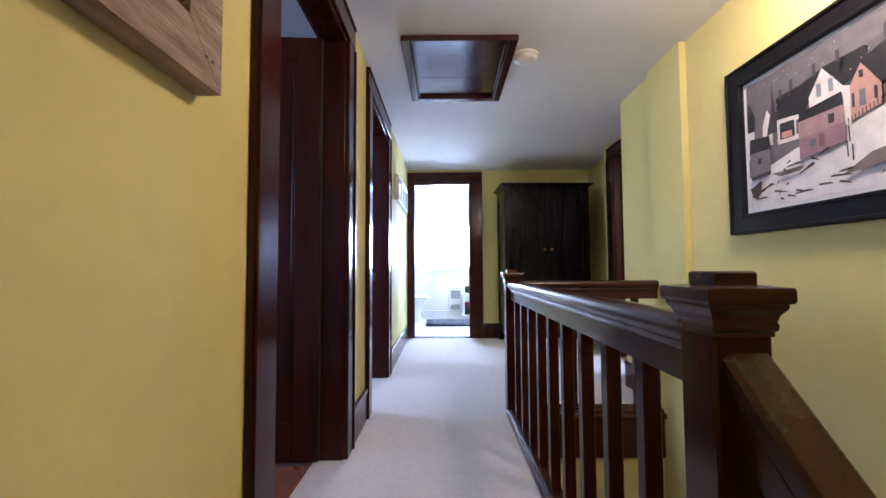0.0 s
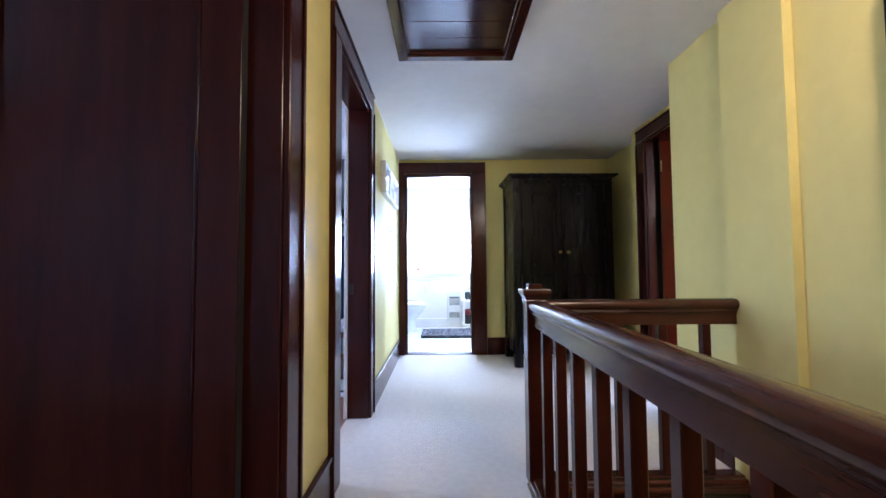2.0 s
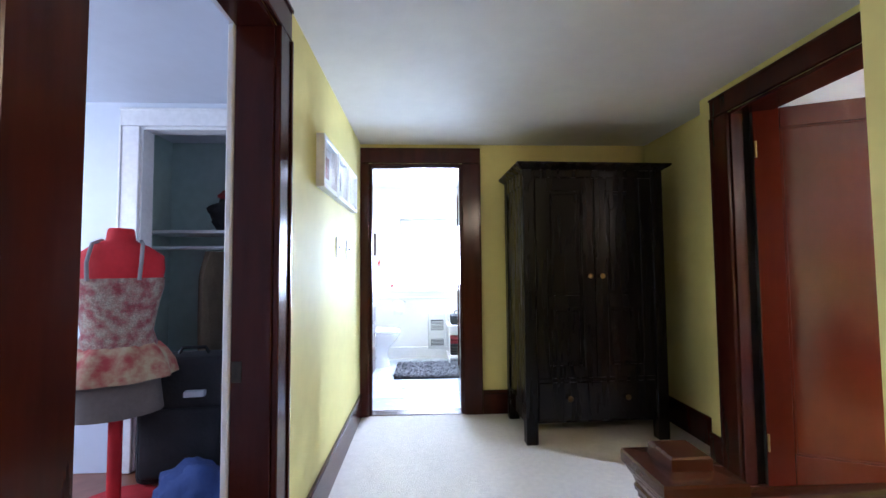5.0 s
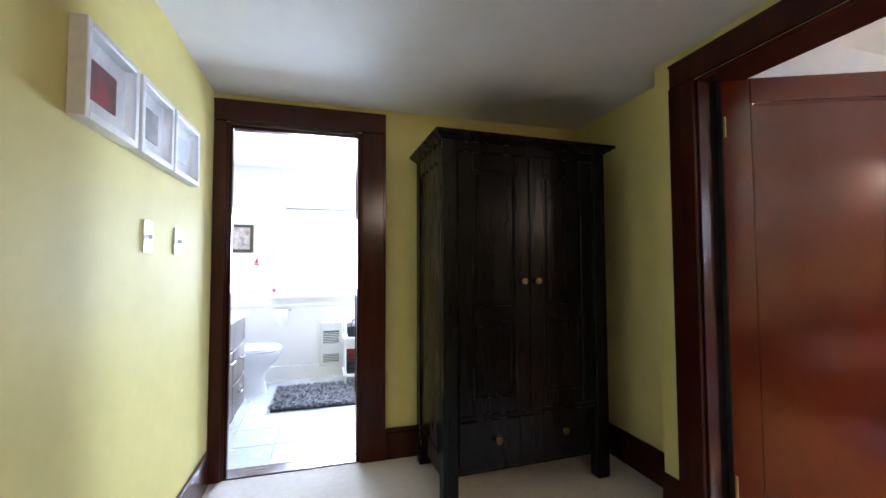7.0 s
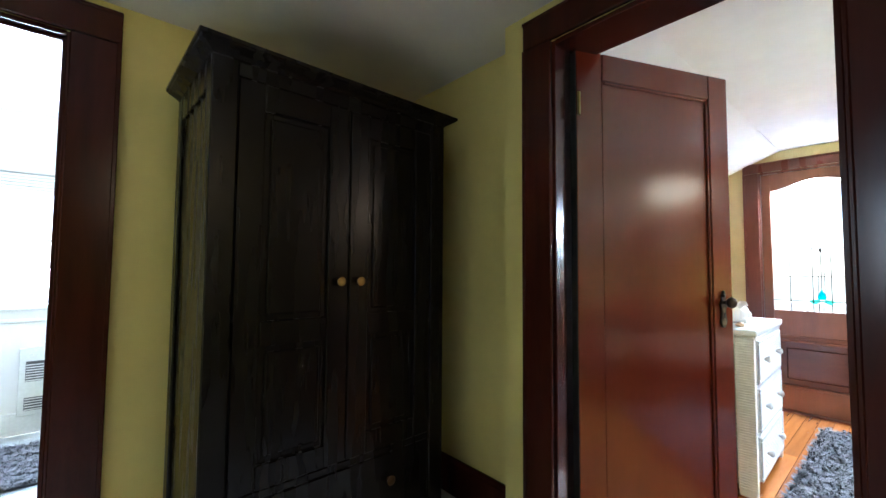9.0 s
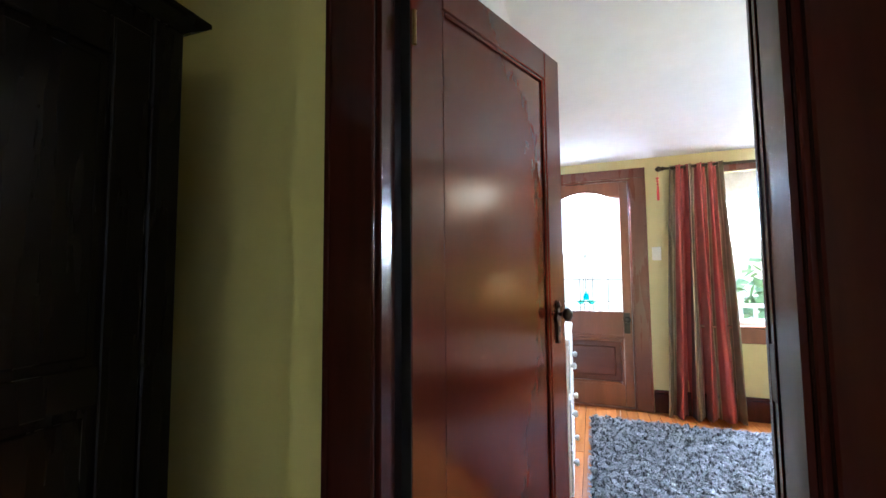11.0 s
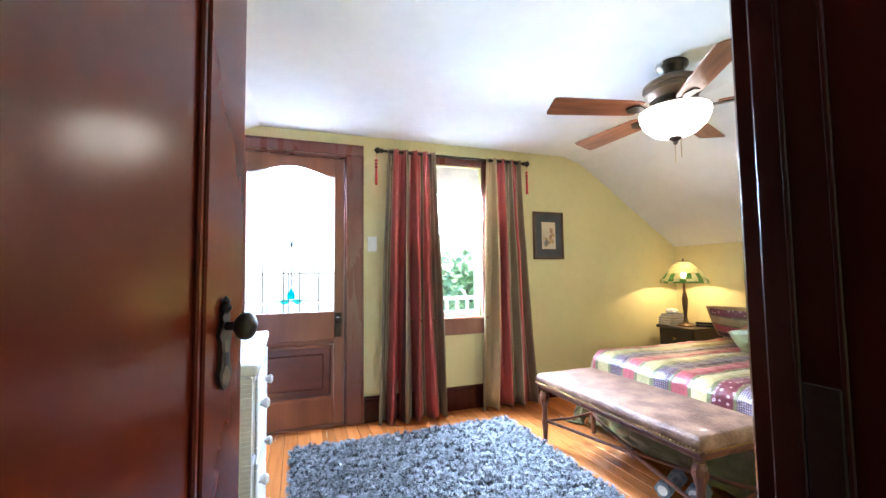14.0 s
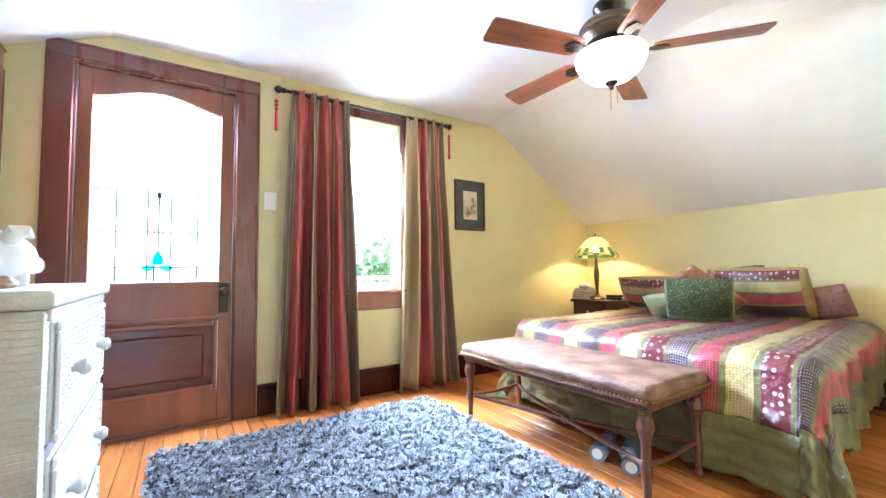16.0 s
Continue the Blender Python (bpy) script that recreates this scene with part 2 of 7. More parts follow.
# ---- hall: walls, floor, ceiling ----
HC = 2.2
D1, D2 = (1.045, 1.885), (2.51, 3.315)
setting("wall_west", wall(B(), "x", -0.52, -0.40, -2.0, 5.2, 0, HC, [(*D1, 0, 2.04), (*D2, 0, 2.04)]), HALL_PAINT, "yellow satin painted plaster wall of the hall", "wall")
setting("wall_north", wall(B(), "y", 5.2, 5.32, -1.0, 2.12, 0, HC, [(-0.335, 0.44, 0, 2.04)]), HALL_PAINT, "yellow painted wall with the bathroom doorway", "wall")
setting("wall_stair", box(B(), 1.48, -2.0, -2.6, 1.60, 2.2, HC), HALL_PAINT, "pale yellow painted wall beside the stairs", "wall")
setting("wall_chimney", box(B(), 1.44, 2.2, -2.6, 1.60, 2.56, HC), HALL_PAINT, "pale yellow painted shallow chimney breast", "wall")
setting("wall_landing", box(B(), 1.48, 2.56, -2.6, 1.60, 3.06, HC), HALL_PAINT, "pale yellow painted wall at the landing", "wall")
setting("wall_return", box(B(), 1.60, 2.94, 0, 1.83, 3.06, HC), HALL_PAINT, "yellow painted return wall beside the bedroom doorway", "wall")
bm = wall(B(), "x", 1.83, 2.02, 2.94, 4.28, 0, HC, [(3.25, 4.05, 0, 2.04)])
box(bm, 1.99, 4.28, 0, 2.02, 4.39, HC)
box(bm, 1.99, 4.39, 0, 2.12, 5.2, HC)
setting("wall_east", bm, HALL_PAINT, "yellow painted wall with the bedroom doorway", "wall")
setting("wall_south", wall(B(), "y", -2.12, -2.0, -0.52, 1.6, -2.6, HC), HALL_PAINT, "yellow painted wall behind the stairs", "wall")
bm = B()
box(bm, -0.40, -2.0, -0.22, 0.53, 5.2, 0)
box(bm, 0.53, 2.49, -0.22, 1.83, 5.2, 0)
for a, b in (D1, D2):
    box(bm, -0.535, a + 0.016, -0.22, -0.40, b - 0.016, 0)
box(bm, 1.83, 4.28, -0.22, 1.99, 5.2, 0)
setting("floor", bm, CARPET, "pale grey cut-pile carpet of the hall", "floor")
bm = box(B(), -0.52, -2.1, HC, 1.95, 5.32, HC + 0.1)
box(bm, 1.95, 4.28, HC, 2.12, 5.32, HC + 0.1)
setting("ceiling", bm, CEILING, "white painted plaster hall ceiling", "ceiling")
# ---- bedroom: walls, floor, ceiling ----
BX0, BX1, BY0, BY1 = 2.02, 4.95, -0.10, 4.29
DOOR_E, WIN_E = (3.25, 4.03, 0, 2.03), (2.12, 2.64, 0.75, 2.02)
setting("wall_window", wall(B(), "x", BX1, BX1 + 0.16, BY0 - 0.1, BY1 + 0.1, 0, 2.32, [DOOR_E, WIN_E]), BED_PAINT, "olive yellow bedroom wall with door and window", "wall")
setting("wall_bedhead", wall(B(), "y", BY0 - 0.1, BY0, BX0 - 0.1, BX1, 0, 1.5), BED_PAINT, "low olive yellow knee wall behind the bed", "wall")
setting("wall_bedroom_north", wall(B(), "y", BY1, BY1 + 0.1, BX0, BX1, 0, 2.3), BED_PAINT, "olive yellow bedroom wall behind the dresser", "wall")
bm = B()
prism(bm, [(BY0 - 0.1, 1.29), (BY0, 1.362), (0.98, 2.092), (1.10, 2.157), (1.25, 2.2), (3.87, 2.2), (BY1, 2.03), (BY1 + 0.1, 2.03), (BY1 + 0.1, 2.13), (3.88, 2.32), (0.97, 2.32), (BY0 - 0.1, 1.5)], "x", BX0, BX1)
setting("ceiling_bedroom", bm, CEILING, "white plaster bedroom ceiling sloping to the knee wall", "ceiling")
bm = wall(B(), "x", 1.85, 2.02, BY0, 2.94, 0, 2.3)
setting("wall_bedroom_west", bm, BED_PAINT, "olive yellow bedroom wall", "wall")
setting("floor_bedroom", box(B(), BX0, BY0, -0.2, BX1, BY1, -0.012), DARK, "subfloor under the fir boards", "floor")
setting("threshold_floor", box(B(), 1.83, 3.25, -0.2, 2.02, 4.05, 0.002), OAK, "wooden threshold under the bedroom door", "floor")

# ---- bathroom: walls, floor, ceiling ----
setting("wall_bath_north", wall(B(), "y", 7.26, 7.4, -1.1, 1.5, 0, 2.26, [(-0.2, 0.86, 0.9, 1.83)]), BATH_PAINT, "white bathroom wall with a bright window", "wall")
setting("wall_bath_west", wall(B(), "x", -1.1, -1.0, 5.32, 7.26, 0, 2.26), BATH_PAINT, "white bathroom wall", "wall")
# the opening is added, out of view, to hold the side fill lamp
setting("wall_bath_east", wall(B(), "x", 1.4, 1.5, 5.32, 7.26, 0, 2.26, [(5.9, 6.7, 1.0, 1.9)]), BATH_PAINT, "white bathroom wall", "wall")
setting("ceiling_bath", box(B(), -1.1, 5.32, 2.26, 1.5, 7.4, 2.36), BATH_PAINT, "white bathroom ceiling", "ceiling")
setting("floor_bath", box(B(), -1.0, 5.2, -0.2, 1.4, 7.26, -0.008), GROUT, "grouted bathroom floor bed", "floor")

# ---- rooms west of the hall ----
setting("wall_rooms_west", wall(B(), "x", -3.1, -3.0, -0.5, 5.3, 0, HC, [(0.7, 1.7, 0.9, 2.0), (2.8, 3.8, 0.9, 2.0)]), SEW_PAINT, "pale blue wall with windows", "wall")
bm = B()
wall(bm, "y", 2.16, 2.28, -3.0, -0.52, 0, HC)
setting("wall_between_rooms", bm, SEW_PAINT, "pale blue partition wall", "wall")
setting("wall_study_south", wall(B(), "y", -0.5, -0.4, -3.0, -0.52, 0, HC), SEW_PAINT, "dim plain wall of the front room", "wall")
setting("wall_sewing_north", wall(B(), "y", 4.40, 4.50, -3.0, -0.52, 0, HC, [(-1.60, -0.80, 0, 2.05)]), SEW_PAINT, "pale blue wall with a closet opening", "wall")
bm = wall(B(), "y", 5.2, 5.3, -3.0, -1.0, 0, HC)
wall(bm, "x", -2.0, -1.9, 4.5, 5.2, 0, HC)
setting("wall_closet", bm, MINT, "pale green closet wall", "wall")
bm = B()
wall(bm, "x", -0.53, -0.521, 2.28, 5.2, 0, HC, [(D2[0], D2[1], 0, 2.04)])
setting("wall_sewing_east", bm, SEW_PAINT, "pale blue wall inside the sewing room", "wall")
setting("ceiling_rooms_west", box(B(), -3.1, -0.5, HC, -0.52, 5.3, HC + 0.1), SEW_PAINT, "pale blue-white ceiling", "ceiling")
setting("floor_rooms_west", box(B(), -3.0, -0.4, -0.2, -0.536, 5.2, -0.004), OAK, "orange fir floor of the side rooms", "floor")

# ---- outside ----
GRASS = mat("pale_gravel_yard", (0.22, 0.23, 0.17), 0.9, var=0.1, scale=0.6)
bm = B()
box(bm, -400, -400, -3.2, 400, 400, -3.0)
setting("ground", bm, GRASS, "pale gravel yard around the house", "ground")
bm = B()
box(bm, -0.4, -2.0, -2.7, 1.6, 2.6, -2.6)
setting("floor_lower_hall", bm, OAK, "wooden floor at the foot of the stairs", "floor")
setting("wall_stairwell", wall(B(), "x", 0.41, 0.53, -2.0, 2.49, -2.6, -0.22), HALL_PAINT, "yellow wall below the hall floor", "wall")
setting("wall_stairwell_end", wall(B(), "y", 2.49, 2.6, 0.53, 1.48, -2.6, -0.27), HALL_PAINT, "yellow wall below the landing edge", "wall")
# ---- trim and doors ----
def slab(bm, axis, plane, out, u0, u1, z0, z1, th, bevel=0.004):
    """A board lying on a wall plane, standing out by th on its side."""
    p0, p1 = sorted((plane, plane + out * th))
    if axis == "x":
        box(bm, p0, u0, z0, p1, u1, z1, bevel)
    else:
        box(bm, u0, p0, z0, u1, p1, z1, bevel)
    return bm


def casing(parent, axis, plane, out, u0, u1, top, left, right, head, material, th=0.022, label=""):
    """Two side boards and a head board round an opening, each with a raised outer bead."""
    for a, b in ((u0 - left, u0 + 0.006), (u1 - 0.006, u1 + right)):
        bm = slab(B(), axis, plane, out, a, b, 0, top, th)
        if b - a > 0.08:
            edge = a if a < u0 else b - 0.016
            slab(bm, axis, plane + out * th, out, edge, edge + 0.016, 0, top, 0.007, 0.003)
        part("casing_side", bm, material, parent, label)
    bm = slab(B(), axis, plane, out, u0 - left, u1 + right, top + 0.002, top + head, th)
    slab(bm, axis, plane + out * th, out, u0 - left, u1 + right, top + head - 0.016, top + head, 0.007, 0.003)
    part("casing_head", bm, material, parent, label)


def lining(parent, axis, p0, p1, u0, u1, top, material, stop=None):
    """The jamb boards in the depth of the wall, with a stop strip."""
    t = 0.016
    for a, b, z0, z1 in ((u0 - 0.003, u0 + t, 0, top), (u1 - t, u1 + 0.003, 0, top), (u0 + t, u1 - t, top - t, top + 0.003)):
        bm = B()
        if axis == "x":
            box(bm, p0, a, z0, p1, b, z1, 0.003)
        else:
            box(bm, a, p0, z0, b, p1, z1, 0.003)
        part("jamb", bm, material, parent)
    if stop is not None:
        s, e = 0.012, 0.035
        for a, b, z0, z1 in ((u0 + t, u0 + t + s, 0, top - t), (u1 - t - s, u1 - t, 0, top - t), (u0 + t + s, u1 - t - s, top - t - s, top - t)):
            bm = B()
            if axis == "x":
                box(bm, stop, a, z0, stop + e, b, z1, 0.002)
            else:
                box(bm, a, stop, z0, b, stop + e, z1, 0.002)
            part("door_stop", bm, material, parent)


def ornate_handle(leaf, x, y, side, mirror=1):
    """A cast bronze backplate with a round knob, on the face of a door leaf."""
    bm = B()
    prof = [(0.0, -0.135), (0.012, -0.125), (0.021, -0.105), (0.025, -0.085), (0.019, -0.06), (0.015, -0.02), (0.019, 0.01), (0.026, 0.03), (0.019, 0.055), (0.012, 0.07), (0.017, 0.085), (0.009, 0.10), (0.011, 0.11), (0.0, 0.125)]
    outline = [(x + 0.72 * a, 0.998 + 0.57 * b) for a, b in prof] + [(x - 0.72 * a, 0.998 + 0.57 * b) for a, b in prof[-2:0:-1]]
    prism(bm, outline, "y", y, y + side * 0.008)
    plate = part("backplate", bm, IRON, leaf, "dark cast bronze backplate")
    bm = B()
    rod(bm, (x, y + side * 0.008, 1.03), (x, y + side * 0.028, 1.03), 0.008)
    pts = [(x, y + side * (0.024 + 0.036 * k / 8), 1.03) for k in range(9)]
    tube(bm, pts, [0.010, 0.016, 0.021, 0.0235, 0.024, 0.0235, 0.021, 0.015, 0.005], 20)
    part("knob", bm, IRON, leaf, "dark bronze round knob", True)
    bm = box(B(), x - 0.004, min(y + side * 0.008, y + side * 0.0095), 0.962, x + 0.004, max(y + side * 0.008, y + side * 0.0095), 0.985, 0)
    part("keyhole", bm, DARK, plate)
    # outline of a pale inlay that paints the plate's brassy reflection
    worn = [(0.0, 0.930), (0.008, 0.932), (0.0115, 0.940), (0.010, 0.950), (0.0055, 0.958), (0.005, 0.985), (0.007, 1.004), (0.0, 1.007)]
    y0, y1 = sorted((y + side * 0.0081, y + side * 0.0088))
    part("sheen_face", prism(B(), [(x + a, b) for a, b in worn] + [(x - a, b) for a, b in worn[-2:0:-1]], "y", y0, y1), SHEEN_BRONZE, plate, "pale bronze face painting the backplate's brassy reflection")
    bm = lathe(B(), [(0.004, 1.052), (0.009, 1.058), (0.010, 1.063), (0.005, 1.069), (0.007, 1.073), (0.004, 1.078), (0.001, 1.082)], 12, (x, y + side * 0.006, 0))
    part("crest", bm, IRON, plate, smooth=True)


def panel_leaf(parent, w, h, material, z0=0.012, t=0.036, low=0.2, handle=True, thin=0.11):
    """A one-panel door leaf, hinged at the parent's origin, running along +x."""
    leaf = part("leaf", box(B(), 0.004 + thin * 0.9, 0.012, low + 0.008, w - thin * 0.9, t - 0.012, h - thin - 0.008), material, parent, "flat recessed door panel")
    for a, b, c, d in ((-0.007, 0.004 + thin, z0, h), (w - thin, w, z0, h), (0.006 + thin, w - thin - 0.002, h - thin, h), (0.006 + thin, w - thin - 0.002, z0, low)):
        part("stile" if d - c > 1 else "rail", box(B(), a, 0, c, b, t, d, 0.003), material, leaf)
    for y0, y1 in ((0.003, 0.0118), (t - 0.0118, t - 0.003)):
        for a, b, c, d in ((0.005 + thin, 0.017 + thin, low, h - thin), (w - thin - 0.014, w - thin - 0.002, low, h - thin), (0.018 + thin, w - thin - 0.015, h - thin - 0.012, h - thin), (0.018 + thin, w - thin - 0.015, low, low + 0.012)):
            part("bead", box(B(), a, y0, c, b, y1, d, 0.003), material, leaf)
    for z in (0.24, h - 0.22):
        bm = rod(B(), (0.0, -0.006, z - 0.045), (0.0, -0.006, z + 0.045), 0.006, 8)
        box(bm, -0.0005, -0.003, z - 0.04, 0.0035, t * 0.8, z + 0.04)
        part("hinge", bm, BRASS, leaf, "small brass butt hinge")
    # thin dark strip that paints the shade of the hinge gap on the leaf's end
    part("hinge_edge_shade", box(B(), -0.0092, 0.001, z0, -0.0072, t - 0.001, h), DARK, leaf, "dark strip painting the shade at the hinge edge")
    if handle:
        ornate_handle(leaf, w - 0.072, t, 1)
        ornate_handle(leaf, w - 0.062, 0, -1)
    return leaf


def doorway(name, label):
    return thing(name, label, "door", kind="structure")


# hall to the front room
d = doorway("door_1", "dark mahogany door standing open into a dim room")
casing(d, "x", -0.40, 1, *D1, 2.04, 0.13, 0.118, 0.125, TRIM)
casing(d, "x", -0.52, -1, *D1, 2.04, 0.12, 0.12, 0.12, TRIM)
lining(d, "x", -0.522, -0.398, *D1, 2.04, TRIM)
w = thing("door_leaf", "dark mahogany one-panel door standing open", "door", (-0.515, D1[1] - 0.02, 0), 184)
panel_leaf(w, 0.80, 2.02, TRIM)

# hall to the sewing room
d = doorway("door_2", "dark mahogany doorway to a pale blue room")
casing(d, "x", -0.40, 1, *D2, 2.04, 0.125, 0.108, 0.125, TRIM)
lining(d, "x", -0.5315, -0.398, *D2, 2.04, TRIM)
casing(d, "x", -0.532, -1, D2[0] + 0.02, D2[1] - 0.02, 2.03, 0.12, 0.12, 0.12, WHITE_TRIM, label="white painted casing on the room side")
part("strike_plate", box(B(), -0.527, D2[1] - 0.0185, 0.80, -0.493, D2[1] - 0.0162, 0.87, 0.001), IRON, d, "dark strike plate")

# bathroom
d = doorway("door_3", "dark mahogany doorway to the bright bathroom")
casing(d, "y", 5.2, -1, -0.335, 0.44, 2.04, 0.063, 0.145, 0.125, TRIM)
lining(d, "y", 5.198, 5.322, -0.335, 0.44, 2.04, TRIM, stop=5.23)
part("threshold", box(B(), -0.335, 5.2, -0.01, 0.44, 5.32, 0.006, 0.003), TRIM_X, d)
w = thing("bathroom_door", "dark mahogany door opened into the bathroom", "door", (0.454, 5.336, 0), 87)
panel_leaf(w, 0.74, 2.02, TRIM, handle=False)

# bedroom
d = doorway("door_4", "red mahogany doorway to the bedroom")
casing(d, "x", 1.83, -1, 3.25, 4.05, 2.04, 0.155, 0.122, 0.115, TRIM)
casing(d, "x", 2.02, 1, 3.25, 4.05, 2.04, 0.12, 0.12, 0.115, TRIM)
part("jamb", box(B(), 1.828, 3.247, 0, 2.022, 3.266, 2.04, 0.003), TRIM, d)
part("jamb", box(B(), 1.828, 4.034, 0, 1.898, 4.053, 2.04, 0.003), TRIM, d)
# rebate coloured near black: shade behind the open leaf, put into the base colour
part("hinge_rebate", box(B(), 1.8985, 4.0455, 0, 2.022, 4.053, 2.04), mat("shaded_rebate_wood", (0.012, 0.006, 0.004), 0.9, spec=0.05), d)
part("jamb", box(B(), 1.828, 3.2665, 2.024, 2.022, 4.0335, 2.043, 0.003), TRIM, d)
for a, b, c, e in ((1.845, 1.873, 3.2665, 3.278), (1.972, 1.976, 3.2662, 3.2685), (1.998, 2.002, 3.2662, 3.2685)):
    part("door_stop", box(B(), a, c, 0, b, e, 2.023, 0.001), TRIM, d)
part("strike_plate", box(B(), 1.976, 3.2665, 0.93, 1.9975, 3.2685, 1.04, 0.001), IRON, d, "dark worn strike plate")
w = thing("bedroom_door", "glossy red-brown one-panel door standing half open", "door", (1.950, 4.036, 0), -23)
w.matrix_world = pose(1.950, 4.036, 0, 0, 0, -23) @ Matrix.Translation((0, -0.036, 0))
panel_leaf(w, 0.794, 2.033, DOOR_RED, low=0.19)


def baseboard(name, runs, material=TRIM, h=0.19, parent_label="dark mahogany baseboard"):
    """Runs of (axis, plane, out, u0, u1)."""
    bm = B()
    for axis, plane, out, u0, u1 in runs:
        slab(bm, axis, plane, out, u0, u1, 0, h - 0.03, 0.018, 0.002)
        slab(bm, axis, plane, out, u0, u1, h - 0.0295, h, 0.024, 0.006)
    return setting(name, bm, material, parent_label, "baseboard")


baseboard("baseboard", [("x", -0.40, 1, 2.006, 2.383), ("x", -0.40, 1, 3.426, 5.17), ("x", -0.40, 1, -2.0, 0.912)])
cd = doorway("door_7", "red-brown closet door in the bedroom corner")
casing(cd, "y", 4.29, -1, 4.05, 4.78, 1.88, 0.11, 0.11, 0.10, OAK)
part("leaf", box(B(), 4.055, 4.279, 0.01, 4.775, 4.289, 1.878, 0.002), OAK, cd)
baseboard("baseboard_north", [("y", 5.2, -1, 0.588, 1.86)])
baseboard("baseboard_nook", [("x", 1.99, -1, 4.31, 5.175), ("y", 4.28, 1, 1.832, 1.964), ("x", 1.83, -1, 4.175, 4.2795)])
baseboard("baseboard_chimney", [("x", 1.48, -1, 2.60, 3.06), ("y", 3.06, 1, 1.48, 1.80), ("x", 1.83, -1, 3.085, 3.093)])

# ---- stair railing ----
rail = thing("stair_railing", "red mahogany balustrade with square balusters round the stairwell", "railing")


def newel(x, y, base=-0.25):
    post = part("newel_post", box(B(), x - 0.043, y - 0.043, base, x + 0.043, y + 0.043, 0.80, 0.004), TRIM, rail)
    bm = B()
    rings = []
    for r, z in ((0.0475, 0.798), (0.0475, 0.805), (0.051, 0.808), (0.052, 0.815), (0.050, 0.820), (0.053, 0.829), (0.059, 0.837), (0.061, 0.841), (0.061, 0.845), (0.066, 0.847), (0.0675, 0.851), (0.0675, 0.865), (0.066, 0.869), (0.034, 0.873), (0.034, 0.890), (0.031, 0.893)):
        rings.append([bm.verts.new((x + sx * r * 0.93, y + sy * r * 0.93, z)) for sx, sy in ((-1, -1), (1, -1), (1, 1), (-1, 1))])
    for a, b in zip(rings, rings[1:]):
        for i in range(4):
            bm.faces.new((a[i], a[(i + 1) % 4], b[(i + 1) % 4], b[i]))
    bm.faces.new(rings[0][::-1])
    bm.faces.new(rings[-1])
    part("cap", bm, TRIM_X, post, "stepped square newel cap")


def rail_section(c):
    """Outline of the moulded handrail over its flat subrail, c is the middle line."""
    half = [(0.018, 0.702), (0.018, 0.748), (0.022, 0.750), (0.022, 0.757), (0.030, 0.762), (0.027, 0.772), (0.037, 0.780), (0.040, 0.795), (0.036, 0.808), (0.024, 0.817), (0.0, 0.820)]
    return [(c + a, b) for a, b in half] + [(c - a, b) for a, b in half[-2::-1]]


NX, NY0, NY1 = 0.515, 0.565, 2.53
newel(NX, NY0)
newel(NX, NY1)
part("handrail", prism(B(), rail_section(NX), "y", NY0 + 0.043, NY1 - 0.043), TRIM_Y, rail, smooth=True)
part("handrail", prism(B(), rail_section(NY1), "x", NX + 0.043, 1.478), TRIM_X, rail, smooth=True)
part("rail_end_block", box(B(), 1.452, NY1 - 0.045, 0.69, 1.479, NY1 + 0.045, 0.825, 0.004), TRIM_X, rail)
for k in range(9):
    y = 0.805 + 0.19 * k
    if y < NY1 - 0.06:
        part("baluster", box(B(), NX - 0.019, y - 0.019, 0.028, NX + 0.019, y + 0.019, 0.704, 0.003), TRIM, rail)
for k in range(5):
    x = 0.70 + 0.2 * k
    if x < 1.44:
        part("baluster", box(B(), x - 0.019, NY1 - 0.019, 0.028, x + 0.019, NY1 + 0.019, 0.704, 0.003), TRIM, rail)
shoe = [(-0.055, 0.0), (-0.055, 0.012), (-0.045, 0.02), (-0.03, 0.023), (-0.027, 0.03), (0.027, 0.03), (0.03, 0.023), (0.04, 0.0)]
part("shoe_rail", prism(B(), [(NX + a, b) for a, b in shoe], "y", NY0 + 0.043, NY1 - 0.043), TRIM_Y, rail)
part("shoe_rail", prism(B(), [(NY1 + a, b) for a, b in shoe], "x", NX + 0.043, 1.478), TRIM_X, rail)
sl = math.tan(radians(42))
half = [(0.017, -0.115), (0.017, -0.040), (0.026, -0.036), (0.030, -0.024), (0.030, -0.004), (0.036, 0.002), (0.036, 0.016), (0.028, 0.025)]
outline = half + [(-a, b) for a, b in half[::-1]]
bm = B()
top_end = [bm.verts.new((NX + 0.005 + a, NY0 - 0.043, 0.75 + b)) for a, b in outline]
low_end = [bm.verts.new((NX + 0.005 + a, -1.5, 0.75 + b - sl * (NY0 + 1.457))) for a, b in outline]
for i in range(len(outline)):
    k = (i + 1) % len(outline)
    bm.faces.new((top_end[i], top_end[k], low_end[k], low_end[i]))
bm.faces.new(top_end[::-1])
bm.faces.new(low_end)
part("stair_handrail", bm, TRIM_Y, rail, "handrail sloping down the stairs")
for k in range(6):
    y = NY0 - 0.24 - 0.2 * k
    zt = 0.645 - sl * (NY0 - y)
    part("baluster", box(B(), NX - 0.019, y - 0.019, zt - 0.66, NX + 0.019, y + 0.019, zt, 0.003), TRIM, rail)
bm = B()
box(bm, 0.53, 2.470, -0.27, 1.478, 2.488, -0.03, 0.003)
box(bm, 0.53, 2.445, -0.03, 1.478, 2.489, 0.004, 0.012, 2)
setting("trim_landing_edge", bm, TRIM_X, "mahogany fascia and nosing at the stairwell edge", "trim")
